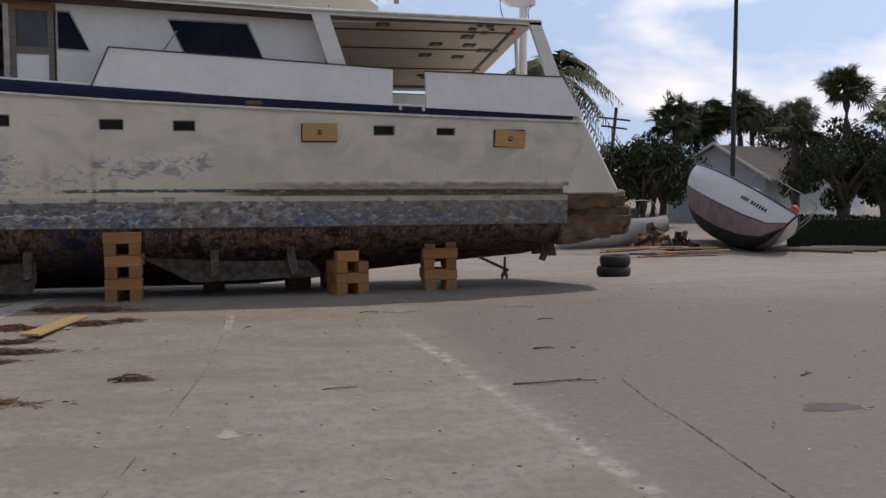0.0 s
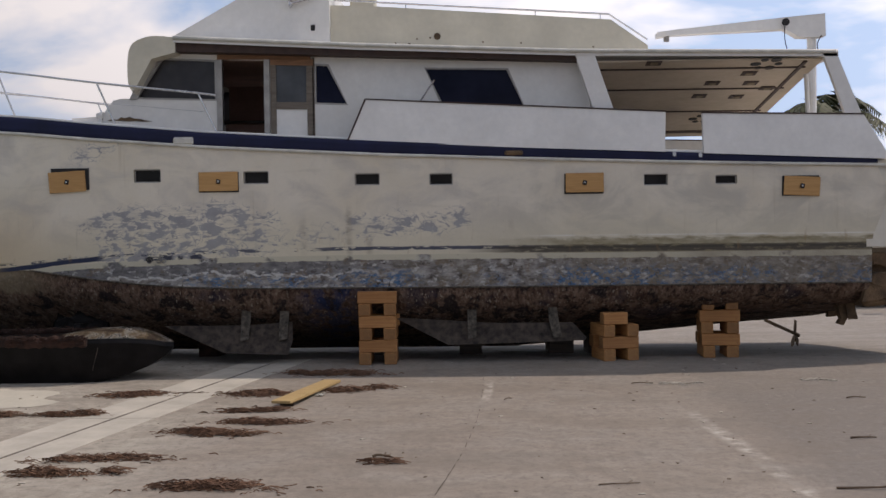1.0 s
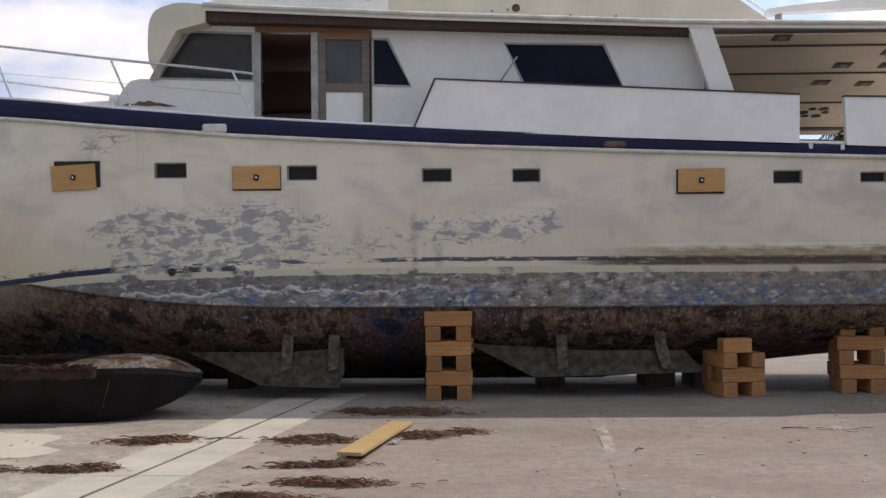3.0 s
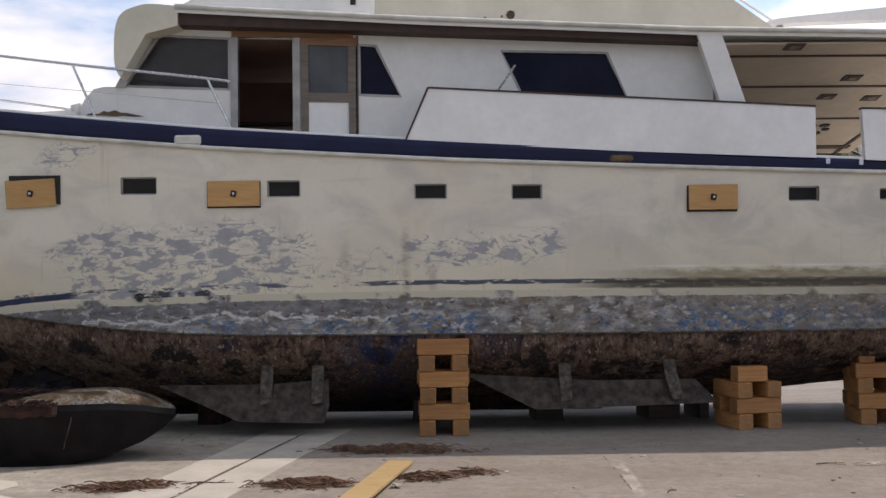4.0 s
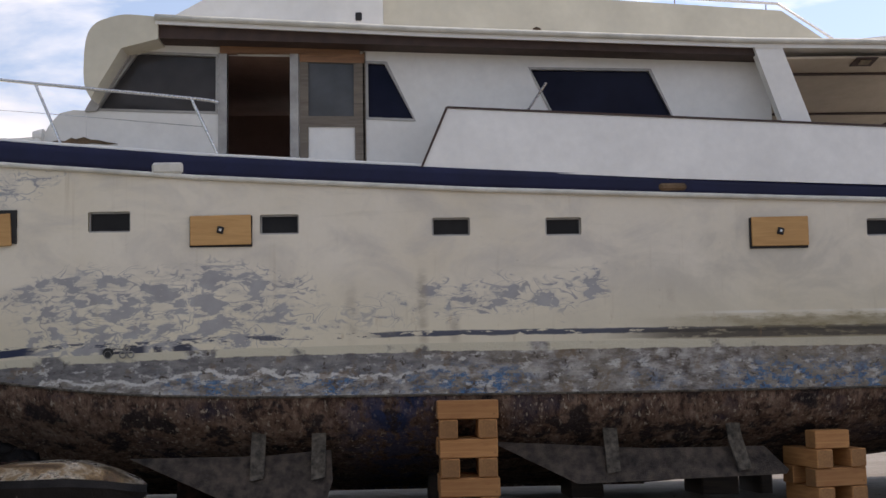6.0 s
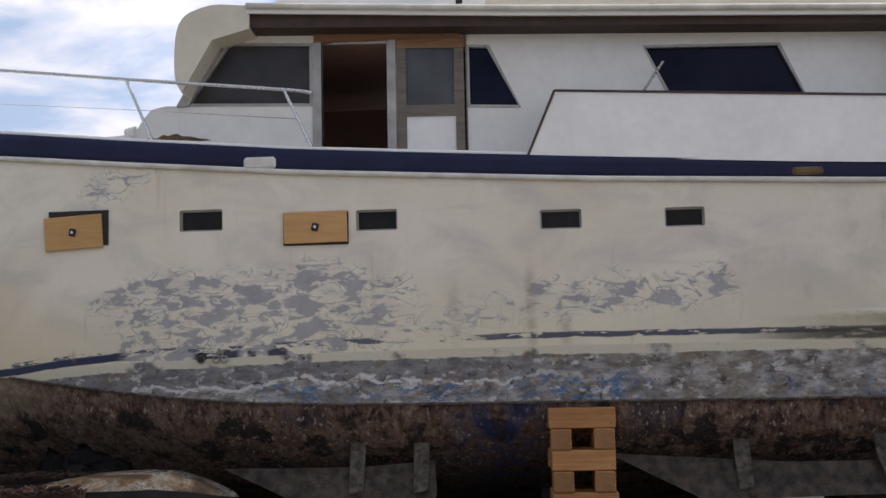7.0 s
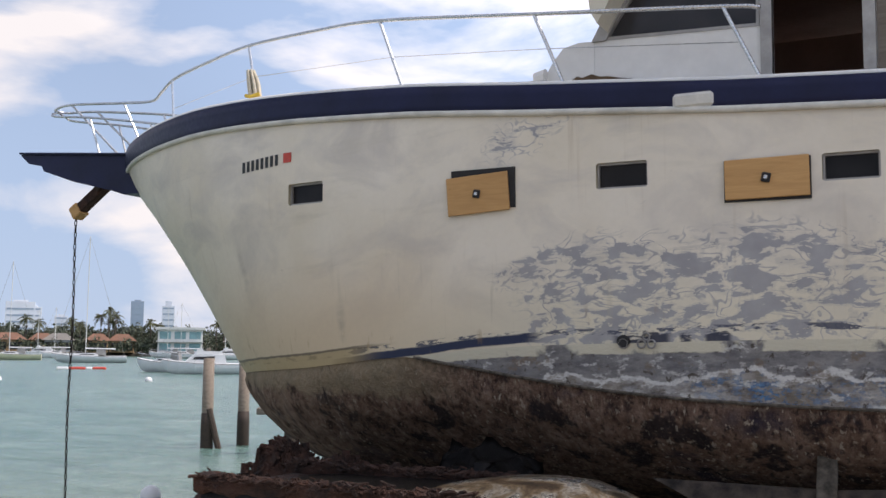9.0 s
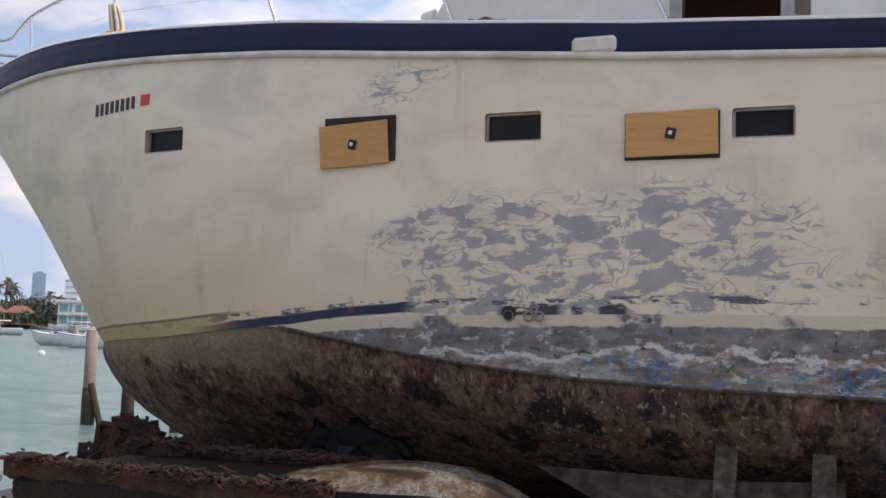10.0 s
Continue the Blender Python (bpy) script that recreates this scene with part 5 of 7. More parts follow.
# foredeck: rail, fittings, pulpit, anchor chain
top_line = [(-4.86, 15.03, 3.54), (-5.10, 15.03, 3.58), (-6.46, 15.09, 3.74), (-7.87, 15.27, 3.94), (-8.68, 15.51, 4.03), (-9.65, 15.86, 4.12), (-10.44, 16.22, 4.15), (-11.15, 16.53, 4.14), (-11.42, 16.62, 4.04), (-11.62, 16.69, 3.98), (-12.22, 16.88, 4.06), (-13.18, 17.0, 4.16), (-13.55, 17.1, 4.16), (-13.62, 17.2, 4.16)]
low_line = [(-13.62, 17.2, 4.15), (-13.60, 17.1, 4.11), (-13.49, 17.05, 4.06), (-12.84, 16.97, 3.97), (-12.08, 16.83, 3.83), (-11.13, 16.52, 3.63)]
for s in (-1, 1):
    f = (lambda p: Vector(p)) if s < 0 else (lambda p: Vector((p[0], 2 * YC - p[1], p[2])))
    rail = part("bow_rail", tube(bmesh.new(), smooth_line([f(p) for p in top_line], 6), 0.0155, 8), STEEL, yacht, "bent stainless bow rail", BASE, smooth=True)
    part("lower_rail", tube(bmesh.new(), smooth_line([f(p) for p in low_line], 6), 0.0135, 8), STEEL, rail, "", BASE, smooth=True)
    posts = [((-5.10, 15.03, 3.58), (-4.86, 15.04, 3.06)), ((-6.46, 15.09, 3.74), (-6.22, 15.09, 3.18)), ((-7.87, 15.27, 3.94), (-7.63, 15.28, 3.31)), ((-9.65, 15.86, 4.12), (-9.52, 15.87, 3.44)), ((-11.20, 16.54, 4.13), (-11.16, 16.56, 3.44)), ((-12.22, 16.88, 4.06), (-11.90, 16.93, 3.42)), ((-13.18, 17.0, 4.16), (-12.33, 16.98, 3.46)), ((-12.84, 16.97, 3.97), (-12.66, 16.98, 3.50)), ((-11.62, 16.68, 3.73), (-11.5, 16.72, 3.44))]
    for a, b in posts:
        part("stanchion", tube(bmesh.new(), [f(a), f(b)], 0.013, 8), STEEL, rail, "", BASE)
part("lifeline", tube(bmesh.new(), [(-5.0, 15.04, 3.33), (-6.34, 15.09, 3.47), (-7.75, 15.28, 3.63), (-9.6, 15.87, 3.82), (-11.18, 16.55, 3.82)], 0.003, 4), STEEL, yacht, "thin wire lifeline", BASE)
bm = bmesh.new()
rng = random.Random(2)
for k in range(7):
    a = k * 0.9
    tube(bm, smooth_line([(-9.62 + 0.03 * math.cos(a), 15.86 + 0.03 * math.sin(a), 3.88), (-9.58 + 0.05 * math.cos(a), 15.86 + 0.05 * math.sin(a), 3.74), (-9.54 + 0.045 * math.cos(a), 15.85 + 0.04 * math.sin(a), 3.54), (-9.54 + 0.05 * math.cos(a + 1), 15.85 + 0.04 * math.sin(a), 3.46)], 4), 0.014, 6)
coil = part("rope_coil", bm, ROPE, yacht, "pale rope coiled on the rail", BASE, smooth=True)
part("cord", tube(bmesh.new(), [(-9.62, 15.80, 3.63), (-9.55, 15.79, 3.61), (-9.48, 15.82, 3.64)], 0.02, 6), YELLOW, coil, "yellow cord", BASE)
bm = tube(bmesh.new(), [(-6.50, 15.3, 3.16), (-6.50, 15.3, 3.31)], 0.03, 10)
tube(bm, [(-6.54, 15.3, 3.33), (-6.45, 15.3, 3.33)], [0.035, 0.055], 10)
part("deck_vent", bm, WHITE, yacht, "small white deck vent", BASE)
# pulpit plank
bm = plate(bmesh.new(), [(-11.9, 3.44), (-13.86, 3.60), (-13.88, 3.585), (-13.74, 3.48), (-13.52, 3.44), (-13.48, 3.37), (-12.97, 3.21), (-12.4, 3.08), (-12.2, 3.02), (-11.9, 3.02)], [], YC - 0.30, YC + 0.30)
pulpit = part("pulpit", bm, NAVY, yacht, "navy bow pulpit with a layered lower edge", BASE)
part("pulpit_plank", boxed((-1.0, YC - 0.34, -0.012), (0.98, YC + 0.34, 0.012), pose(-12.88, 0, 3.53, 0, 4.6, 0), 0.008), NAVY, pulpit, "", BASE)
m = pose(-12.80, YC - 0.15, 3.05, 0, -34, 0)
part("anchor_roller", boxed((-0.33, -0.06, -0.06), (0.30, 0.06, 0.06), m, 0.012), RUST, pulpit, "rusty anchor roller arm", BASE)
part("roller_cheek", boxed((0.12, -0.08, -0.03), (0.42, -0.06, 0.08), m, 0.01), DARK_WOOD, pulpit, "", BASE)
part("roller_end", boxed((-0.36, -0.075, -0.08), (-0.22, 0.075, 0.075), m, 0.012), PLY, pulpit, "pale worn end of the roller", BASE)

# anchor chain: alternate links
chain = thing("anchor_chain", (-13.07, YC - 0.15, -1.05), "dark rusty anchor chain hanging into the water", "chain")
link = bmesh.new()
ring = [(0.013 * math.cos(a), 0, 0.042 * math.sin(a)) for a in (k / 12 * math.tau for k in range(13))]
tube(link, ring, 0.0062, 5)
link_me = bpy.data.meshes.new("link")
link.to_mesh(link_me)
link.free()
link_me.materials.append(plain("rusty dark chain", (0.035, 0.026, 0.02), 0.75, 0.4, scale=20, spread=0.4))
for k in range(56):
    ob = new("link", link_me)
    ob.parent = chain
    ob.matrix_basis = pose(0.01 * math.sin(k * 0.21), 0, 0.05 + k * 0.0695, 0, 0, 90 * (k % 2) + 20)

# ---- timber cribs under the yacht ----


def crib(at, layers, turn, label, s=0.157, w=0.47, skip=()):
    """Crossed pairs of square timbers, from the ground up; layers: (kind, shift) with kind 'ends' or 'long' or 'one'."""
    ob = thing("timber_crib", at, label, "timber crib", "timber cribs under the yacht")
    rng = random.Random(int(at[0] * 100))
    for i, kind in enumerate(layers):
        z = i * s + 0.002 * i
        offs = (-w / 2 + s / 2, w / 2 - s / 2)
        for k, o in enumerate(offs):
            if kind == "one" and k == 1:
                continue
            j, r = rng.uniform(-0.012, 0.012), rng.uniform(-2, 2)
            n = rng.uniform(0.0, 0.03)
            bm = boxed((-w / 2 - n, -s / 2, 0), (w * 0.20 if kind == "one" else w / 2 + n, s / 2, s - 0.002), None, 0.008)
            t = part("timber", bm, PINE, ob)
            t.data.materials.append(PINE_END)
            for poly in t.data.polygons:
                if abs(poly.normal.x) > 0.9:
                    poly.material_index = 1
            if kind == "ends":
                t.matrix_basis = pose(o + j, 0.05, z, 0, 0, 90 + r)
            else:
                t.matrix_basis = pose(j, o + 0.05, z, 0, 0, r)
            t.matrix_parent_inverse = Matrix()
    ob.rotation_euler = (0, 0, radians(turn))
    return ob


crib((-2.765, 15.03, 0.0), ["ends", "long", "ends", "long", "ends", "long"], 1.5, "tall crib of fresh square pine timbers under the hull")
crib((0.37, 15.2, 0.0), ["ends", "long", "ends", "one"], 14, "low uneven crib of pine timbers beside the hull")
crib((1.77, 15.42, 0.0), ["ends", "long", "ends", "long", "ends"], -3, "crib of square pine timbers near the stern")
for x, w in ((-5.35, 0.26), (-2.95, 0.26), (-1.55, 0.32), (-0.25, 0.36), (0.2, 0.12)):
    z0 = ground_z(16.6)
    bm = boxed((x - w / 2, 16.3, z0 - 0.03), (x + w / 2, 17.0, z0 + 0.34), None, 0.015)
    tagged(part("keel_block", bm, DARK_WOOD if x > -5 else RUST), "dark timber block under the keel", "keel block", "keel blocks")

# ---- black steel pontoon by the bow ----
pontoon = thing("pontoon", (-6.8, 13.9, 0.0), "black steel pontoon with a pointed end and rusted top", "pontoon")
PB = (-6.8, 13.9, 0.0)
bm = bmesh.new()
rows = []
for x, hw, z0, z1 in ((-7.98, 0.50, 0.02, 0.45), (-7.6, 0.54, 0.0, 0.48), (-6.6, 0.54, 0.0, 0.50), (-6.15, 0.52, 0.0, 0.52), (-5.9, 0.46, 0.02, 0.52), (-5.65, 0.36, 0.07, 0.51), (-5.42, 0.23, 0.16, 0.48), (-5.25, 0.11, 0.27, 0.44), (-5.17, 0.02, 0.36, 0.42)):
    yc = 13.95
    rows.append([(x, yc + hw, z1), (x, yc - hw, z1), (x, yc - hw - 0.015, z1 - 0.05), (x, yc - hw * 0.97, (z0 + z1) / 2), (x, yc - hw * 0.86, z0), (x, yc + hw * 0.86, z0), (x, yc + hw, z1 - 0.05), (x, yc + hw, z1)])
vr = grid(bm, rows)
bm.faces.new([v for v in vr[0][:-1]])
part("pontoon_hull", bm, BLACK_STEEL, pontoon, "black tarred steel hull", PB)
bm = bmesh.new()
top = []
for x, hw, z, c in ((-6.5, 0.50, 0.51, 0.03), (-6.15, 0.50, 0.53, 0.07), (-5.9, 0.44, 0.54, 0.075), (-5.65, 0.34, 0.535, 0.075), (-5.42, 0.21, 0.50, 0.045), (-5.25, 0.10, 0.455, 0.02), (-5.18, 0.015, 0.43, 0.003)):
    top.append([(x, 13.95 - hw, z - 0.02), (x, 13.95 - hw * 0.6, z + c * 0.7), (x, 13.95, z + c), (x, 13.95 + hw * 0.6, z + c * 0.7), (x, 13.95 + hw, z - 0.02)])
grid(bm, top)
bmesh.ops.solidify(bm, geom=bm.faces[:], thickness=0.015)
# the nose's sky highlights are put into its colour, over scraped steel
part("nose_deck", bm, HIGHLIT_STEEL, pontoon, "scraped steel nose with pale highlights in its colour", PB, smooth=True)
for y in (13.44, 14.40):
    bm = boxed((-8.02, y - 0.05, 0.425), (-6.05, y + 0.06, 0.535), None, 0.02)
    bmesh.ops.subdivide_edges(bm, edges=[e for e in bm.edges if abs(e.verts[0].co.x - e.verts[1].co.x) > 1], cuts=90)
    for v in bm.verts:
        q = v.co * 5
        v.co += Vector((0, noise.noise(q), noise.noise(q + Vector((7, 3, 1))) + 0.7 * noise.noise(q * 4))) * 0.03
    rng = random.Random(int(y * 10))
    for k in range(700):
        f, g = rng.uniform(0.004, 0.014), rng.uniform(1.0, 3.5)
        m = pose(rng.uniform(-8.0, -6.07), y + rng.uniform(-0.07, 0.07), 0.535 + rng.gauss(0, 0.012) - (0.06 * rng.random() if rng.random() < 0.4 else 0), rng.uniform(-30, 30), rng.uniform(-25, 25), rng.uniform(-40, 40))
        box(bm, (-f * g, -f, -f * 0.5), (f * g, f, f * 0.5), m)
    part("rusted_coaming", bm, RUST, pontoon, "flaking rusty coaming", PB)
part("deck_plate", boxed((-7.95, 13.5, 0.42), (-6.3, 14.35, 0.465), None, 0.01), RUST, pontoon, "rusty deck plate", PB)
part("weld_bead", tube(bmesh.new(), [(-5.93, 13.485, 0.50), (-5.95, 13.47, 0.36), (-6.0, 13.49, 0.2), (-6.04, 13.53, 0.06)], 0.006, 5), SCUFFED, pontoon, "scraped seam", PB)


def rubble(name, at, size, mat, label, category, seed, n=240, flat=1.0):
    """A heap of broken lumps joined into one."""
    rng = random.Random(seed)
    bm = bmesh.new()
    for k in range(n):
        a, r = rng.uniform(0, math.tau), rng.random() ** 0.6
        p = Vector((at[0] + size[0] * r * math.cos(a), at[1] + size[1] * r * math.sin(a), at[2] + size[2] * (1 - r) * rng.random() * flat))
        s = rng.uniform(0.03, 0.10)
        m = Matrix.Translation(p) @ Euler((rng.uniform(0, 3), rng.uniform(0, 3), rng.uniform(0, 3))).to_matrix().to_4x4()
        box(bm, (-s * rng.uniform(0.6, 2.2), -s, -s * 0.6), (s * rng.uniform(0.6, 2.2), s, s * 0.6), m)
    return tagged(part(name, bm, mat), label, category, kind="stuff")


def mound(at, size, mat, label, seed):
    """A rough crumbled heap: a lumpy mound with loose fragments on it."""
    rng = random.Random(seed)
    bm = bmesh.new()
    n, rings = 36, 14
    rows = []
    for i in range(rings + 1):
        r = i / rings
        row = []
        for k in range(n + 1):
            a = (k % n) / n * math.tau
            q = Vector((math.cos(a) * r * 2.4, math.sin(a) * r * 2.4, seed))
            h = (1 - r) ** 0.8 * (0.75 + 0.6 * noise.noise(q * 1.3)) + 0.16 * noise.noise(q * 4) * (1 - r) + 0.08 * noise.noise(q * 11) * (1 - r * 0.7)
            row.append((at[0] + size[0] * r * math.cos(a) * (1 + 0.2 * noise.noise(q)), at[1] + size[1] * r * math.sin(a), at[2] + size[2] * max(h, 0)))
        rows.append(row)
    grid(bm, rows)
    for k in range(1700):
        a, r = rng.uniform(0, math.tau), rng.random() ** 0.5
        q = Vector((math.cos(a) * r * 2.4, math.sin(a) * r * 2.4, seed))
        z = at[2] + size[2] * max(0, (1 - r) ** 0.8 * (0.75 + 0.6 * noise.noise(q * 1.3)))
        s = rng.uniform(0.004, 0.016) * (2 if k % 9 == 0 else 1)
        m = Matrix.Translation((at[0] + size[0] * r * math.cos(a), at[1] + size[1] * r * math.sin(a), z)) @ Euler((rng.uniform(0, 3), rng.uniform(0, 3), rng.uniform(0, 3))).to_matrix().to_4x4()
        box(bm, (-s * 3.2, -s, -s * 0.5), (s * 3.2, s, s * 0.5), m)
    return tagged(part("debris_heap", bm, mat), label, "debris heap", kind="stuff")


mound((-8.25, 15.0, -0.03), (1.15, 0.6, 0.80), RUST, "heap of rusty brown debris under the bow", 21)
mound((-7.3, 14.95, -0.03), (1.1, 0.4, 0.34), MUDDY, "low heap of muddy debris beside the pontoon", 22)
scrap = bmesh.new()
rows = []
for b in range(10):
    row = []
    for a in range(19):
        u, v = a / 18, b / 9
        p = Vector((-6.90 + 0.68 * u, 14.42 + 0.30 * v, 0.50 + 0.24 * v * (1 - 0.5 * u) - 0.10 * (u - 0.45) ** 2))
        q = Vector((u * 5, v * 4, 2.0))
        row.append(p + Vector((0.03 * noise.noise(q), 0.06 * noise.noise(q * 1.4), 0.085 * noise.noise(q * 0.9) + 0.035 * noise.noise(q * 2.6))))
    rows.append(row)
grid(scrap, rows)
bmesh.ops.solidify(scrap, geom=scrap.faces[:], thickness=0.012)
box(scrap, (-6.62, 14.5, -0.02), (-6.52, 14.6, 0.60))
tagged(part("scrap_panel", scrap, BLACK_STEEL, smooth=True), "torn dark scrap panel standing behind the pontoon", "scrap panel")
bm = tube(bmesh.new(), [(-10.93, 16.15, -1.6), *[(-10.93, 16.15, -0.12 + 0.10 * math.sin(k * math.pi / 10)) for k in range(-4, 6)]], [0.045, *[max(0.012, 0.10 * math.cos(k * math.pi / 10)) for k in range(-4, 6)]], 16)
mooring = tagged(part("mooring_post", bm, BOAT_WHITE, smooth=True), "white-capped mooring post in the water", "mooring post")

# ---- litter on the paving ----


def weed(x, y, rx, ry, n, seed, label="low drift of dried brown seaweed"):
    """A drift of thin dry stalks."""
    rng = random.Random(seed)
    bm = bmesh.new()
    spots = [(x + rng.gauss(0, rx * 0.55), y + rng.gauss(0, ry * 0.5), rng.uniform(0.25, 0.6)) for _ in range(5)]
    for k in range(n):
        cx, cy, f = rng.choice(spots)
        if rng.random() < 0.22:
            f *= 1.8
        px, py = cx + rng.gauss(0, rx * f * 0.6), cy + rng.gauss(0, ry * f * 0.6)
        r = min(1.0, math.hypot((px - cx) / rx, (py - cy) / ry))
        h = rng.uniform(0.0, 0.045) * (1 - r) + 0.003
        t, l, b = rng.uniform(-0.7, 0.7) + (math.pi if rng.random() < 0.5 else 0), rng.uniform(0.03, 0.13), rng.uniform(-0.03, 0.03)
        d, q = Vector((math.cos(t), math.sin(t), 0)), Vector((-math.sin(t), math.cos(t), 0))
        p0 = Vector((px, py, ground_z(py) + h))
        pts = [p0, p0 + d * l * 0.5 + q * b + Vector((0, 0, rng.uniform(0, 0.02))), p0 + d * l]
        tube(bm, pts, rng.uniform(0.002, 0.0055), 3)
    tagged(part("seaweed_drift", bm, WEED), label, "seaweed", kind="stuff")


for i, (x, y, rx, ry, n) in enumerate(((-5.27, 12.55, 0.42, 0.14, 420), (-3.88, 12.55, 0.34, 0.15, 520), (-5.45, 11.40, 0.26, 0.09, 240), (-6.32, 11.42, 0.24, 0.11, 240), (-3.92, 10.42, 0.30, 0.13, 520), (-3.55, 10.92, 0.40, 0.09, 420), (-3.75, 11.55, 0.28, 0.07, 220), (-2.93, 12.72, 0.26, 0.13, 320), (-3.50, 14.0, 0.55, 0.20, 520), (-4.50, 9.42, 0.42, 0.09, 340), (-4.78, 8.97, 0.28, 0.10, 340), (-3.40, 8.54, 0.42, 0.10, 560), (-4.22, 9.02, 0.09, 0.05, 70), (-2.27, 9.28, 0.09, 0.04, 70))):
    weed(x, y, rx, ry, n, 100 + i)

twigs = ((-5.84, 11.34, 0.5, 0.10, 0.010), (-6.25, 11.39, 0.35, -0.2, 0.012), (-5.14, 12.6, 0.3, 0.3, 0.009), (1.28, 8.43, 0.75, 0.02, 0.009), (-0.54, 8.58, 0.3, 0.1, 0.006), (1.7, 10.05, 0.22, 0.0, 0.010), (2.36, 12.02, 0.2, 0.1, 0.008), (-1.17, 12.12, 0.15, 0.9, 0.006), (3.56, 8.27, 0.18, 0.5, 0.008), (0.37, 13.11, 0.25, 0.2, 0.006), (-2.28, 9.49, 0.14, 0.3, 0.012), (-4.63, 12.65, 0.4, 0.15, 0.006))
for i, (x, y, l, turn, r) in enumerate(twigs):
    rng = random.Random(300 + i)
    pts = [(-l / 2, 0, r), (-l / 6, rng.uniform(-0.03, 0.03), r + 0.008), (l / 6, rng.uniform(-0.03, 0.03), r + 0.004), (l / 2, rng.uniform(-0.02, 0.02), r)]
    bm = tube(bmesh.new(), smooth_line(pts, 4), [r * (1 - 0.5 * k / 12) for k in range(13)], 5)
    tube(bm, [(l / 6, 0, r), (l / 3, 0.04, r + 0.012)], r * 0.5, 4)
    ob = tagged(part("twig", bm, TWIG), "thin dry twig lying on the paving", "twig", "twigs on the paving")
    ob.matrix_basis = pose(x, y, ground_z(y), 0, 0, math.degrees(turn))

bm = bmesh.new()
rng = random.Random(77)
for k in range(420):
    x, y = rng.uniform(-6.5, 9), rng.uniform(3.5, 17)
    s = rng.uniform(0.003, 0.011) * (1 if rng.random() < 0.95 else 2.0)
    box(bm, (-s * 1.4, -s * 0.7, 0), (s * 1.4, s * 0.7, s * 0.5), pose(x, y, ground_z(y), 0, 0, rng.uniform(0, 360)))
tagged(part("litter", bm, TWIG), "scattered crumbs of bark and grit", "litter", kind="stuff")
bm = bmesh.new()
for k in range(150):
    x, y = rng.uniform(-6.5, 9), rng.uniform(4.5, 15)
    s = rng.uniform(0.006, 0.02)
    box(bm, (-s * 1.6, -s * 0.7, 0), (s * 1.6, s * 0.7, s * 0.4), pose(x, y, ground_z(y), 0, 0, rng.uniform(0, 360)))
for cx, cy in ((0.75, 13.05), (2.35, 13.25)):
    for k in range(26):
        x, y, s = cx + rng.gauss(0, 0.16), cy + rng.gauss(0, 0.05), rng.uniform(0.01, 0.03)
        box(bm, (-s * 2, -s * 0.4, 0), (s * 2, s * 0.4, s * 0.3), pose(x, y, 0.002, 0, 0, rng.uniform(-50, 50)))
tagged(part("litter", bm, CHIP), "scattered pale splinters", "litter", kind="stuff")

# crumpled scraps of white sheet in the weed
for k, (x, y, f) in enumerate(((-6.34, 11.39, 0.10), (-3.30, 8.60, 0.05), (-3.17, 12.42, 0.06))):
    bm = bmesh.new()
    grid(bm, [[(f * (a / 4 - 1), f * 0.7 * (b / 3 - 1), 0) for a in range(9)] for b in range(7)])
    for v in bm.verts:
        v.co += Vector((noise.noise(v.co * 31), noise.noise(v.co * 31 + Vector((k + 3, 0, 0))), 1.0 + noise.noise(v.co * 38 + Vector((0, k + 5, 0))))) * f * 0.3
    bmesh.ops.solidify(bm, geom=bm.faces[:], thickness=0.002)
    scrap_ob = tagged(part("paper_scrap", bm, RAIL_WHITE), "crumpled white scrap lying on the paving", "litter scrap", "scraps on the paving")
    scrap_ob.matrix_basis = pose(x, y, ground_z(y) + 0.002, 0, 0, 40 * k)

# loose board, one end lifted on a scrap
bm = boxed((-0.10, -0.86, 0.0), (0.10, 0.86, 0.03), None, 0.004)
board = tagged(part("loose_board", bm, BOARD), "weathered yellow pine board lying on the paving", "board")
board.matrix_basis = pose(-3.31, 12.50, 0.030, -1.5, 0, -10)
bm = boxed((-3.50, 11.82, 0.0), (-3.36, 11.90, 0.042), None, 0.006)
tagged(part("wood_scrap", bm, DARK_WOOD), "dark wood scrap under the loose board", "wood scrap")

# tyres
tyres = []
for k in range(2):
    bm = bmesh.new()
    prof = [(0.19, 0.03), (0.27, 0.0), (0.31, 0.03), (0.325, 0.10), (0.31, 0.175), (0.27, 0.205), (0.19, 0.175), (0.21, 0.10)]
    n = 28
    vr = [[bm.verts.new((r * math.cos(a), r * math.sin(a), z)) for r, z in prof] for a in (i / n * math.tau for i in range(n))]
    for i in range(n):
        for j in range(len(prof)):
            bm.faces.new((vr[i][j], vr[(i + 1) % n][j], vr[(i + 1) % n][(j + 1) % len(prof)], vr[i][(j + 1) % len(prof)]))
    ob = tagged(part("tyre", bm, TYRE, smooth=True), "worn black tyre lying flat" if k == 0 else "black tyre stacked on another", "tyre", "stack of tyres")
    ob.matrix_basis = pose(5.85 + 0.03 * k, 18.6, ground_z(18.6) + 0.205 * k, 0, 0, 40 * k) @ Matrix.Diagonal((1.0 - 0.1 * k, 1.0 - 0.1 * k, 1, 1))

# ---- the tilted sailboat and wreckage behind ----


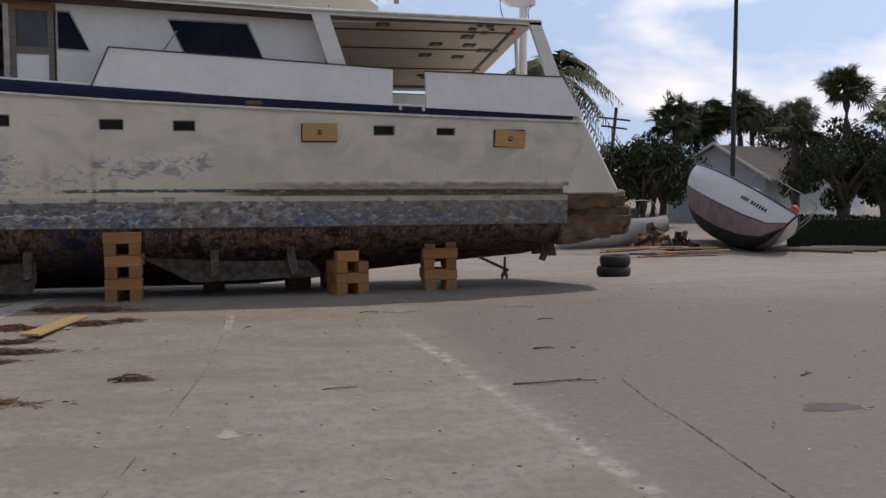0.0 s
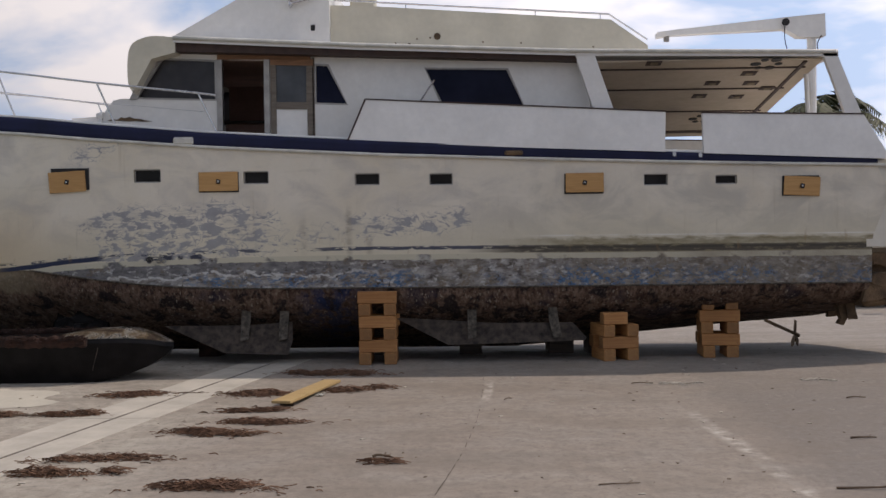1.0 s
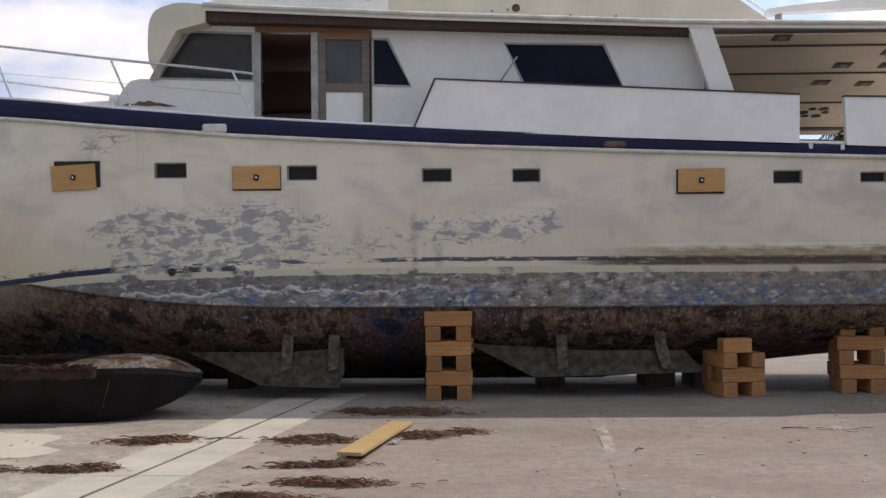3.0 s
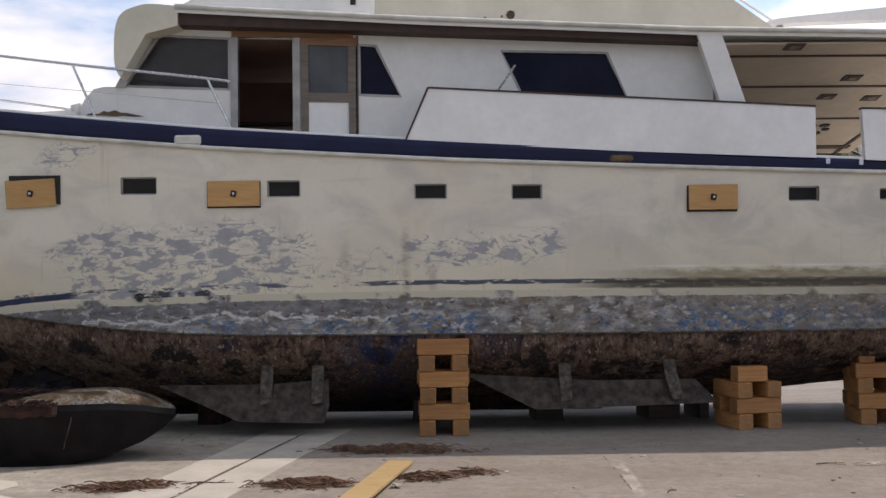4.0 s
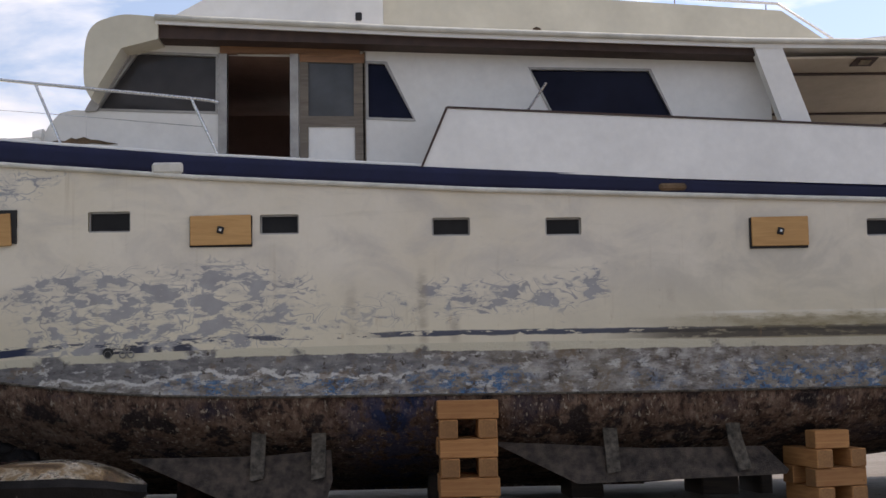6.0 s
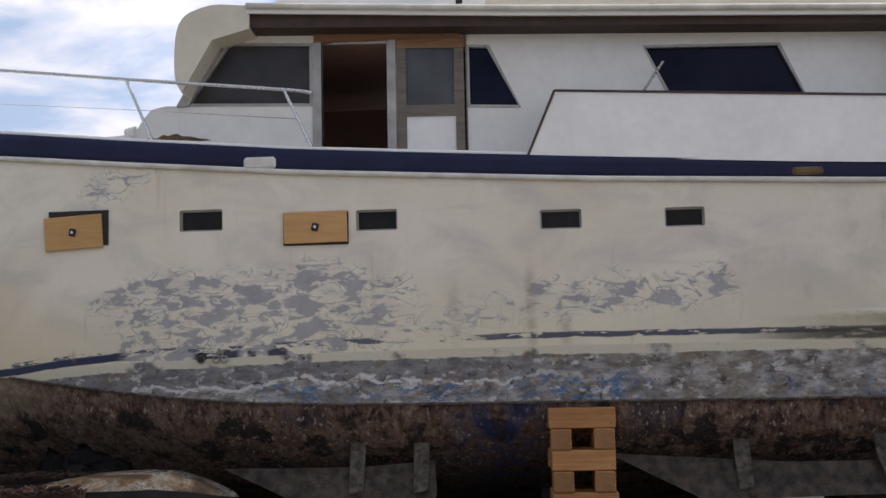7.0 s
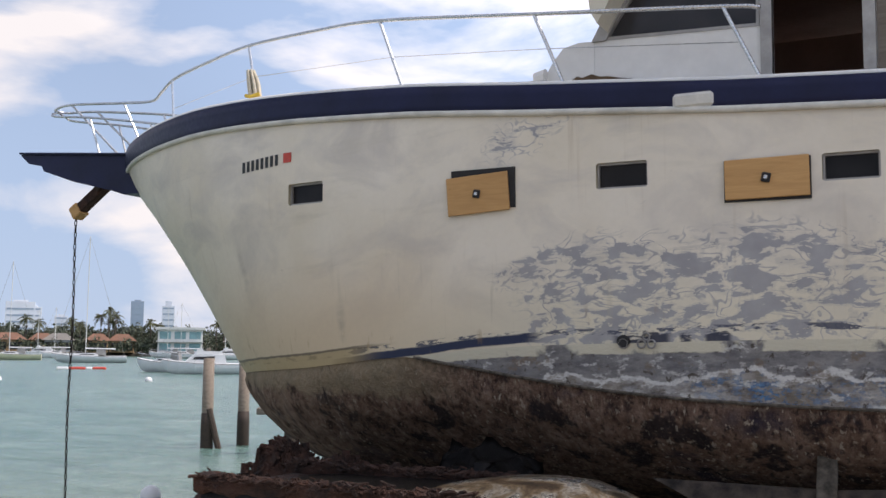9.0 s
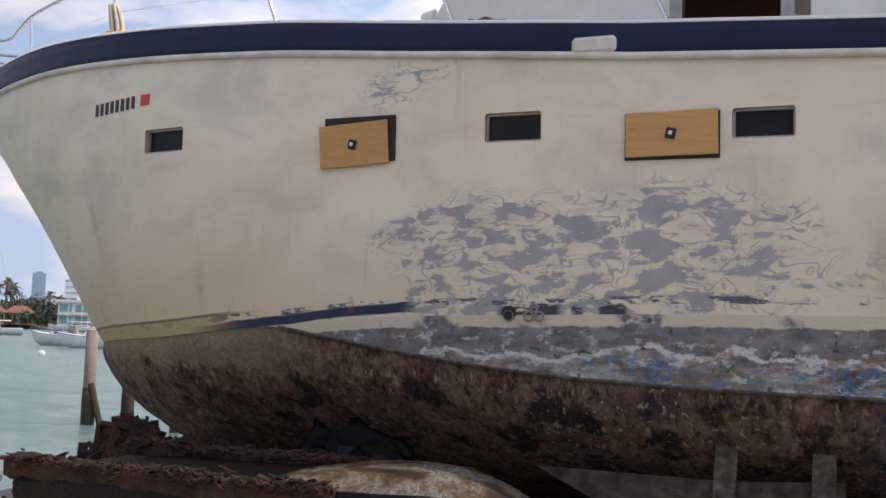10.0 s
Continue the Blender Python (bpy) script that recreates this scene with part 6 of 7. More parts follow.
def hull_loft(stations, zmid):
    """Half sections (x, half beam at sheer, sheer z, keel z), lofted; returns bm of skin rows by height."""
    rows = []
    for x, hb, zs, zk in stations:
        half = [(hb * (1 - (1 - s) ** 2.2) ** 0.8 if s else 0.0, zk + (zs - zk) * s) for s in (0, 0.08, 0.14, 0.24, 0.34, 0.45, 0.48, 0.6, 0.74, 0.88, 1.0)]
        rows.append([(x, -h, z) for h, z in half[::-1]] + [(x, h, z) for h, z in half[1:]])
    return rows


def sailboat():
    ob = thing("sailboat", (12.8, 28.6, -0.6), "stranded white sailboat heeled over with a worn pinkish bottom", "sailboat")
    st = [(-3.6, 0.03, 1.75, 1.2), (-3.2, 0.35, 1.68, 0.55), (-2.4, 0.80, 1.58, 0.22), (-1.2, 1.18, 1.48, 0.04), (0, 1.34, 1.42, 0.0), (1.4, 1.34, 1.40, 0.03), (2.6, 1.18, 1.42, 0.16), (3.3, 1.02, 1.46, 0.40)]
    rows = hull_loft(st, 0)
    inv = Matrix()

    def skin(name, j0, j1, mat, label):
        bm = bmesh.new()
        vr = grid(bm, [r[j0:j1 + 1] for r in rows])
        p = part(name, bm, mat, ob, label, smooth=True)
        p.matrix_parent_inverse = inv
        return p
    skin("bottom", 5, 8, BOAT_PINK, "worn pinkish bottom paint")
    skin("bottom", 12, 15, BOAT_PINK, "worn pinkish bottom paint")
    skin("keel_band", 8, 12, BOAT_BLACK, "black lower bottom")
    for a, b in ((0, 4), (16, 20)):
        skin("topside", a, b, BOAT_WHITE, "white topside")
    for a, b in ((4, 5), (15, 16)):
        skin("stripe", a, b, BOAT_BLUE, "dark blue waterline stripe")

    def bit(name, bm, mat, label="", par=None):
        p = part(name, bm, mat, par or ob, label)
        p.matrix_parent_inverse = inv
        return p
    bm = bmesh.new()
    bm.faces.new([bm.verts.new((3.3, p[1], p[2])) for p in rows[-1]])
    bit("stern_panel", bm, BOAT_WHITE, "white transom")
    bm = bmesh.new()
    grid(bm, [[(r[0][0], r[0][1], r[0][2]), (r[0][0], 0, r[0][2] + 0.06), (r[-1][0], r[-1][1], r[-1][2])] for r in rows])
    bit("deck", bm, BOAT_WHITE, "white deck")
    bit("coach_roof", boxed((-1.6, -0.62, 1.42), (1.2, 0.62, 1.78), None, 0.10), BOAT_WHITE, "white coach roof")
    for s in (0, 20):
        pts = [Vector(r[s]) + Vector((0, 0, 0.03)) for r in rows]
        bit("toe_rail", tube(bmesh.new(), pts, 0.035, 6), BOAT_BLUE, "dark blue toe rail")
    for s in (-1, 1):
        bit("bow_pulpit", tube(bmesh.new(), smooth_line([(-1.9, s * 0.95, 1.55), (-2.0, s * 0.95, 2.1), (-3.0, s * 0.48, 2.22), (-3.6, s * 0.2, 2.28), (-3.75, 0, 2.28)], 4), 0.014, 6), GREY_METAL, "bent steel bow pulpit")
        bit("rail_leg", tube(bmesh.new(), [(-3.0, s * 0.45, 1.66), (-3.0, s * 0.48, 2.22)], 0.013, 6), GREY_METAL)
    for k in range(11):
        if k == 6:
            continue
        x = -2.95 + k * 0.095
        hs, zs, zk = (float(np.interp(x, [a[0] for a in st], [a[i] for a in st])) for i in (1, 2, 3))
        lo, hi = [], []
        for z, out in ((zs - 0.38, lo), (zs - 0.28, hi)):
            for xx in (x - 0.03, x + 0.03):
                h2, zs2, zk2 = (float(np.interp(xx, [a[0] for a in st], [a[i] for a in st])) for i in (1, 2, 3))
                s = (z - zk2) / (zs2 - zk2)
                out.append(Vector((xx, h2 * (1 - (1 - s) ** 2.2) ** 0.8 + 0.012, z)))
        bm = bmesh.new()
        grid(bm, [lo, hi])
        bmesh.ops.solidify(bm, geom=bm.faces[:], thickness=0.006)
        bit("name_bar", bm, LETTER, "dark blue lettering bar")
    bit("red_bag", boxed((-3.3, -0.1, 1.72), (-3.05, 0.15, 2.0), None, 0.08), RED, "faded red bag on the bow")
    lie = pose(13.22, 29.25, 0, 0, 0, 79) @ pose(0, 0, 0, 0, -7, 0) @ pose(0, 0, 0, 46, 0, 0) @ Matrix.Scale(1.0, 4)
    low = min((lie @ Vector(p)).z for r in rows for p in r)
    ob.matrix_basis = Matrix.Translation((0, 0, ground_z(29) - low - 0.03)) @ lie
    return ob


sailboat()


def wreck(name, at, turn, lean, length, label):
    ob = thing(name, at, label, "wrecked boat")
    rows = hull_loft([(-length / 2, 0.05, 0.9, 0.5), (-length / 4, 0.6, 0.8, 0.12), (0, 0.8, 0.75, 0.05), (length / 2, 0.75, 0.75, 0.1)], 0)
    bm = bmesh.new()
    vr = grid(bm, rows)
    bm.faces.new(vr[-1])
    p = part("wreck_hull", bm, BOAT_WHITE, ob, "scuffed white hull", smooth=True)
    p.matrix_parent_inverse = Matrix()
    bm = bmesh.new()
    grid(bm, [[r[0], (r[0][0], 0, r[0][2] + 0.1), r[-1]] for r in rows])
    p = part("wreck_deck", bm, GREY_METAL, ob, "broken grey deck")
    p.matrix_parent_inverse = Matrix()
    p = part("wreck_windscreen", boxed((-0.5, -0.5, 0.75), (-0.1, 0.5, 1.15), None, 0.05), GLASS_GREY, ob, "cracked dark windscreen")
    p.matrix_parent_inverse = Matrix()
    p = part("bent_rail", tube(bmesh.new(), smooth_line([(-1.2, 0.5, 0.8), (-1.0, 0.6, 1.3), (0.2, 0.65, 1.25), (0.6, 0.7, 0.7)], 5), 0.015, 6), GREY_METAL, ob, "bent steel rail")
    p.matrix_parent_inverse = Matrix()
    ob.matrix_basis = pose(*at, lean, 0, turn)
    return ob


wreck("wrecked_boat", (10.57, 29.81, -0.62), 200, 16, 4.2, "wrecked small white boat lying among debris")
wreck("wrecked_boat", (9.3, 32.3, -0.62), 150, -20, 4.6, "second wrecked boat tipped on its side")
rubble("debris_heap", (11.15, 28.9, -0.62), (0.8, 0.5, 0.9), MUDDY, "dark heap of torn boat wreckage", "debris heap", 31, 160)
rubble("debris_heap", (11.55, 27.7, -0.62), (0.6, 0.4, 0.6), RUST, "dark rusty heap of torn wreckage", "debris heap", 32, 90)
rng = random.Random(41)
for k in range(13):
    x, y, l = 10.2 + rng.uniform(-1.1, 1.3), 26.2 + rng.uniform(-0.7, 0.9), rng.uniform(1.2, 2.4)
    bm = boxed((-l / 2, -0.07, 0), (l / 2, 0.07, 0.035), None, 0.004)
    ob = tagged(part("plank", bm, OLD_WOOD if k % 3 else PINE), "weathered plank in a loose pile of lumber", "plank", "loose lumber pile")
    ob.matrix_basis = pose(x, y, ground_z(y) + 0.036 * (k // 2), 0, 0, rng.uniform(-25, 25))
for k in range(4):
    l = rng.uniform(1.8, 3.0)
    bm = tube(bmesh.new(), [(-l / 2, 0, 0.05), (0, 0.05, 0.06), (l / 2, 0, 0.05)], 0.05, 7)
    ob = tagged(part("pole", bm, OLD_WOOD), "long weathered pole lying by the sailboat", "pole", "poles by the sailboat")
    ob.matrix_basis = pose(14.7 + k * 0.7, 26.3 + k * 0.2, ground_z(27), 0, 0, -35 + 6 * k)

# ---- trees, hedge, house, poles at the yard's edge ----


def palm(at, height, fronds, size, seed, droop, label, fan=True, lean=0.0):
    rng = random.Random(seed)
    ob = thing("palm_tree", at, label, "palm tree", "palms beside the yard")
    pts = [(lean * (k / 8) ** 2, 0.1 * math.sin(k * 0.7 + seed), height * k / 8) for k in range(9)]
    p = part("trunk", tube(bmesh.new(), pts, [0.18 - 0.05 * k / 8 + 0.006 * (k % 2) for k in range(9)], 9), BARK, ob, "grey ringed trunk", smooth=True)
    p.matrix_parent_inverse = Matrix()
    bm = bmesh.new()
    top = Vector(pts[-1])
    for k in range(fronds):
        az, el = rng.uniform(0, math.tau), math.asin(rng.uniform(-0.65, 0.98))
        d = Vector((math.cos(az) * math.cos(el), math.sin(az) * math.cos(el), math.sin(el)))
        sidev = d.cross(Vector((0, 0, 1))).normalized()
        if fan:
            l = size * rng.uniform(0.10, 0.55)
            hub = top + d * l + Vector((0, 0, -droop * 0.08))
            q = [bm.verts.new(top + sidev * 0.015), bm.verts.new(top - sidev * 0.015), bm.verts.new(hub)]
            bm.faces.new(q)
            up = sidev.cross(d)
            roll = rng.uniform(-1.2, 1.2)
            sidev = sidev * math.cos(roll) + up * math.sin(roll)
            for i in range(19):
                a = (i - 9) / 9 * 2.0
                r = size * rng.uniform(0.30, 0.48) * (1 - 0.12 * abs(a))
                e = (d * math.cos(a) + sidev * math.sin(a)).normalized()
                n = (-d * math.sin(a) + sidev * math.cos(a)) * 0.021 * size
                tip = hub + e * r + Vector((0, 0, -droop * r * rng.uniform(0.25, 0.6))) + up * 0.05
                mid = hub + e * r * 0.6 + Vector((0, 0, -0.06 * r))
                bm.faces.new([bm.verts.new(v) for v in (hub, mid - n, tip, mid + n)])
        else:
            l = size * rng.uniform(0.85, 1.1)
            spine = [top + d * (l * t) + Vector((0, 0, -droop * l * t * t)) for t in [i / 12 for i in range(13)]]
            for i in range(12):
                w = 0.02
                bm.faces.new([bm.verts.new(v) for v in (spine[i] - sidev * w, spine[i + 1] - sidev * w, spine[i + 1] + sidev * w, spine[i] + sidev * w)])
                for s in (-1, 1):
                    for h in (0, 0.5):
                        b = spine[i].lerp(spine[i + 1], h)
                        ll = 0.32 * size * math.sin(0.25 + 2.6 * (i + h) / 12) * rng.uniform(0.7, 1.1)
                        t = b + sidev * s * ll * 0.8 + (spine[i + 1] - spine[i]).normalized() * ll * 0.4 + Vector((0, 0, -ll * rng.uniform(0.25, 0.7)))
                        f = (spine[i + 1] - spine[i]).normalized() * 0.05
                        bm.faces.new([bm.verts.new(v) for v in (b - f, t, b + f)])
    p = part("crown", bm, PALM_LEAF, ob, "dark green wind-torn crown")
    p.matrix_parent_inverse = Matrix()
    return ob


def leaf_cloud(bm, rng, centre, radii, n, s0, s1):
    for k in range(n):
        v = Vector((rng.gauss(0, 1), rng.gauss(0, 1), rng.gauss(0, 1))).normalized() * rng.random() ** 0.4
        p = Vector(centre) + Vector((v.x * radii[0], v.y * radii[1], v.z * radii[2]))
        s = rng.uniform(s0, s1)
        m = Euler((rng.uniform(0, 6), rng.uniform(0, 6), rng.uniform(0, 6))).to_matrix()
        q = [p + m @ Vector(c) * s for c in ((-1, 0, 0), (0, -0.55, 0.15), (1, 0, 0), (0, 0.55, 0.15))]
        bm.faces.new([bm.verts.new(v) for v in q])


def tree(at, height, spread, seed, label, n=1500):
    rng = random.Random(seed)
    ob = thing("tree", at, label, "tree", "trees beside the yard")
    bm = tube(bmesh.new(), [(0, 0, 0), (0.1, 0.05, height * 0.25), (0.0, 0.1, height * 0.5)], [0.2, 0.16, 0.11], 8)
    for k in range(7):
        a = k * 0.9 + rng.random()
        e = Vector((math.cos(a) * spread * 0.7, math.sin(a) * spread * 0.7, height * rng.uniform(0.55, 0.9)))
        s = Vector((0.05, 0.05, height * rng.uniform(0.22, 0.45)))
        tube(bm, [s, s.lerp(e, 0.5) + Vector((0, 0, 0.2)), e], [0.09, 0.06, 0.02], 6)
    p = part("trunk", bm, BARK, ob, "grey trunk with limbs")
    p.matrix_parent_inverse = Matrix()
    bm = bmesh.new()
    for k in range(15):
        a, r = rng.uniform(0, math.tau), rng.random() ** 0.5
        c = (math.cos(a) * r * spread, math.sin(a) * r * spread, height * rng.uniform(0.38, 0.92) * (1 - 0.2 * r))
        f = rng.uniform(0.22, 0.42)
        leaf_cloud(bm, rng, c, (spread * f, spread * f, height * 0.13), n // 9, 0.045, 0.11)
    p = part("crown", bm, TREE_LEAF, ob, "dark uneven crown with gaps")
    p.matrix_parent_inverse = Matrix()
    return ob


ZG = -0.65
palm((22.23, 36.16, ZG), 5.5, 38, 1.6, 1, 0.5, "tall sabal palm with a round dark crown")
palm((21.2, 48.97, ZG), 5.0, 42, 1.9, 2, 0.6, "sabal palm with a ragged crown")
palm((24.58, 48.66, ZG), 5.3, 42, 1.9, 3, 0.6, "sabal palm among other palms")
palm((20.56, 36.82, ZG), 3.9, 36, 1.6, 4, 0.7, "lower sabal palm in front of the house")
palm((22.81, 50.0, ZG), 4.6, 42, 1.9, 5, 0.6, "sabal palm behind the others")
palm((23.78, 50.9, ZG), 4.9, 42, 2.0, 21, 0.7, "sabal palm with a dense crown beside the house")
palm((28.61, 54.8, ZG), 5.2, 42, 2.2, 22, 0.7, "sabal palm with a dense crown beyond the house")
palm((33.0, 57.9, ZG), 5.2, 42, 2.3, 23, 0.7, "sabal palm far beyond the house roof")
palm((23.29, 34.94, ZG), 4.6, 38, 1.6, 6, 0.8, "sabal palm with drooping fans")
palm((24.87, 34.69, ZG), 4.9, 38, 1.6, 12, 0.8, "sabal palm at the yard's edge")
palm((11.04, 39.11, ZG), 6.1, 52, 2.8, 7, 0.75, "coconut palm with long drooping fronds behind the stern", fan=False, lean=0.4)
palm((9.1, 42.1, ZG), 5.4, 36, 2.3, 8, 0.75, "coconut palm partly hidden behind the yacht", fan=False)
tree((14.92, 38.49, ZG), 4.0, 1.5, 1, "dark leafy tree beside the palms", 2200)
tree((16.24, 39.53, ZG), 3.9, 1.7, 2, "dark leafy tree behind the wrecks", 2200)
tree((13.67, 40.59, ZG), 2.9, 1.3, 3, "lower leafy tree by the utility pole", 1600)
tree((20.9, 34.05, ZG), 3.9, 2.0, 4, "broad leafy tree in front of the house", 4200)
tree((22.69, 34.38, ZG), 4.1, 2.1, 5, "broad leafy tree by the hedge", 4000)
tree((25.8, 36.62, ZG), 3.6, 2.0, 6, "broad leafy tree at the yard's edge", 2000)
tree((12.31, 42.99, ZG), 2.6, 1.8, 7, "low leafy tree far behind the stern", 1500)
tree((18.76, 46.21, ZG), 4.4, 2.0, 9, "leafy tree beside the house", 2600)
tree((23.14, 51.46, ZG), 5.2, 2.6, 10, "tall leafy tree behind the house", 3200)
tree((26.57, 48.88, ZG), 5.4, 2.6, 11, "tall leafy tree behind the house roof", 3200)
tree((20.05, 51.08, ZG), 5.0, 2.4, 12, "tall leafy tree beside the palms", 3000)
tree((24.39, 39.62, ZG), 4.9, 2.5, 13, "broad leafy tree beyond the hedge", 4600)
tree((28.91, 42.4, ZG), 5.4, 2.8, 14, "broad leafy tree at the far end of the hedge", 2600)
tree((27.7, 33.59, ZG), 4.0, 2.2, 15, "broad leafy tree beside the hedge", 2400)

bm = bmesh.new()
rng = random.Random(9)
for k in range(6500):
    x = rng.uniform(0, 9.5)
    e = rng.random() ** 0.25
    sx, sz = (rng.choice((-1, 1)) * e, rng.random()) if rng.random() < 0.6 else (rng.uniform(-1, 1), 0.92 + 0.08 * rng.random())
    p = Vector((x, sx * 0.55 + rng.gauss(0, 0.03), 0.02 + sz * 0.92 + rng.gauss(0, 0.03)))
    s, m = rng.uniform(0.03, 0.07), Euler((rng.uniform(0, 6), rng.uniform(0, 6), rng.uniform(0, 6))).to_matrix()
    bm.faces.new([bm.verts.new(p + m @ Vector(c) * s) for c in ((-1, 0, 0), (0, -0.55, 0.1), (1, 0, 0), (0, 0.55, 0.1))])
box(bm, (0.05, -0.48, 0), (9.45, 0.48, 0.86))
hedge = tagged(part("hedge", bm, HEDGE_LEAF), "clipped dark green hedge along the yard", "hedge")
hedge.matrix_basis = pose(15.43, 28.75, ground_z(26) - 0.03, 0, 0, -29)

# house behind the palms
house = thing("house", (19.0, 43.0, ZG), "low pale house with a grey shingle gable roof", "house")


def hpart(name, bm, mat, label="", par=None):
    p = part(name, bm, mat, par or house, label)
    p.matrix_parent_inverse = Matrix()
    return p


hpart("wall", plate(bmesh.new(), [(-2.3, 0), (-2.3, 2.1), (0, 3.45), (2.3, 2.1), (2.3, 0)], [[(-0.6, 0.9), (0.6, 0.9), (0.6, 1.9), (-0.6, 1.9)]], 0, 0.2), STUCCO, "pale stucco gable wall")
win = hpart("window", boxed((-0.6, 0.08, 0.9), (0.6, 0.1, 1.9)), GLASS_GREY, "dark house window")
hpart("window_frame", plate(bmesh.new(), [(-0.66, 0.84), (0.66, 0.84), (0.66, 1.96), (-0.66, 1.96)], [[(-0.58, 0.92), (0.58, 0.92), (0.58, 1.88), (-0.58, 1.88)]], -0.03, 0.07), FAR_WHITE, "white frame", win)
for s in (-1, 1):
    bm = bmesh.new()
    vs = [(s * 2.6, -0.3, 1.93), (0, -0.3, 3.5), (0, 15.0, 3.5), (s * 2.6, 15.0, 1.93)]
    grid(bm, [[vs[0], vs[1]], [vs[3], vs[2]]])
    bmesh.ops.solidify(bm, geom=bm.faces[:], thickness=0.1)
    hpart("roof_slope", bm, SHINGLE, "grey shingle roof slope")
    hpart("side_wall", boxed((min(s * 2.3, s * 2.1), 0.2, 0), (max(s * 2.3, s * 2.1), 15.0, 2.05)), STUCCO)
hpart("fascia", plate(bmesh.new(), [(-2.65, 1.9), (0, 3.5), (2.65, 1.9), (2.65, 2.03), (0, 3.63), (-2.65, 2.03)], [], -0.34, -0.28), FAR_WHITE, "pale blue-grey fascia")
house.matrix_basis = pose(20.49, 43.3, ZG, 0, 0, -50)

# lamp post and utility pole
lamp = thing("lamp_post", (13.87, 29.2, ground_z(29)), "tall dark lamp post with two flat heads", "lamp post")
for nm, bm, mt, lb in (("pole", tube(bmesh.new(), [(0, 0, 0), (0, 0, 7.6)], [0.085, 0.06], 10), POLE, "dark bronze pole"), ("arm", tube(bmesh.new(), [(-0.55, 0.2, 7.55), (0.55, -0.2, 7.55)], 0.03, 6), POLE, ""), ("lamp_head", boxed((-0.62, 0.08, 7.48), (-0.2, 0.34, 7.66), None, 0.03), POLE, "flat dark lamp head"), ("lamp_head", boxed((0.2, -0.34, 7.48), (0.62, -0.08, 7.66), None, 0.03), POLE, "flat dark lamp head")):
    p = part(nm, bm, mt, lamp, lb)
    p.matrix_parent_inverse = Matrix()
pole = thing("utility_pole", (16.57, 46.78, ZG), "leaning utility pole with crossarms and transformers", "utility pole")
for nm, bm, mt in (("pole", tube(bmesh.new(), [(0, 0, 0), (0.55, 0, 5.3)], [0.11, 0.08], 8), BARK), ("crossarm", tube(bmesh.new(), [(-0.35, 0, 4.85), (1.25, 0, 4.7)], 0.05, 6), BARK), ("crossarm", tube(bmesh.new(), [(-0.2, 0, 4.45), (1.1, 0, 4.3)], 0.05, 6), BARK), ("transformer", tube(bmesh.new(), [(0.05, 0.2, 3.0), (0.05, 0.2, 3.55)], 0.18, 10), GREY_METAL), ("transformer", tube(bmesh.new(), [(0.8, 0.2, 2.8), (0.8, 0.2, 3.35)], 0.18, 10), GREY_METAL), ("wire", tube(bmesh.new(), smooth_line([(-0.3, 0, 4.87), (-6, 3, 4.4), (-14, 8, 4.9)], 5), 0.012, 4), RUBBER), ("wire", tube(bmesh.new(), [(0.25, 0.1, 4.0), (0.1, 0.2, 2.4), (0.2, 0.15, 0.8)], 0.012, 4), RUBBER)):
    p = part(nm, bm, mt, pole)
    p.matrix_parent_inverse = Matrix()

# ---- the bay: pilings, moored boats, far shore ----
for i, (x, y, h, br) in enumerate(((-19.8, 27.4, 1.06, True), (-19.55, 28.4, 1.0, False), (-17.35, 27.3, -0.10, False))):
    ob = thing("piling", (x, y, -1.0), "weathered timber piling standing in the water", "piling", "pilings in the bay")
    p = part("post", tube(bmesh.new(), [(0, 0, -1.5), (0, 0, 0.85), (0, 0, 1.0 + h)], [0.135, 0.135, 0.128], 12), PILE, ob, "grey-brown timber post", smooth=True)
    p.matrix_parent_inverse = Matrix()
    p = part("tide_sleeve", tube(bmesh.new(), [(0, 0, -1.5), (0, 0, 0.55), (0, 0, 0.80)], [0.15, 0.148, 0.14], 12), DARK_WOOD, ob, "dark wet lower part", smooth=True)
    p.matrix_parent_inverse = Matrix()
    if br:
        p = part("brace", tube(bmesh.new(), [(0.08, -0.05, 0.9), (0.40, 0.10, -0.4)], 0.075, 8), DARK_WOOD, ob, "dark leaning brace")
        p.matrix_parent_inverse = Matrix()
bm = boxed((-0.75, -0.16, -0.12), (0.16, 0.16, 0.03), pose(-17.35, 27.3, -0.02, 0, 0, 30), 0.02)
tagged(part("dock_beam", bm, OLD_WOOD), "short weathered beam fixed on a low piling", "beam")

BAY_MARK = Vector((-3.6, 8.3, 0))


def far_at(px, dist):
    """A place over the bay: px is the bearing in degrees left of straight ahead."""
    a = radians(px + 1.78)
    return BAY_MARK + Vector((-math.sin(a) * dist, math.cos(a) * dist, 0))


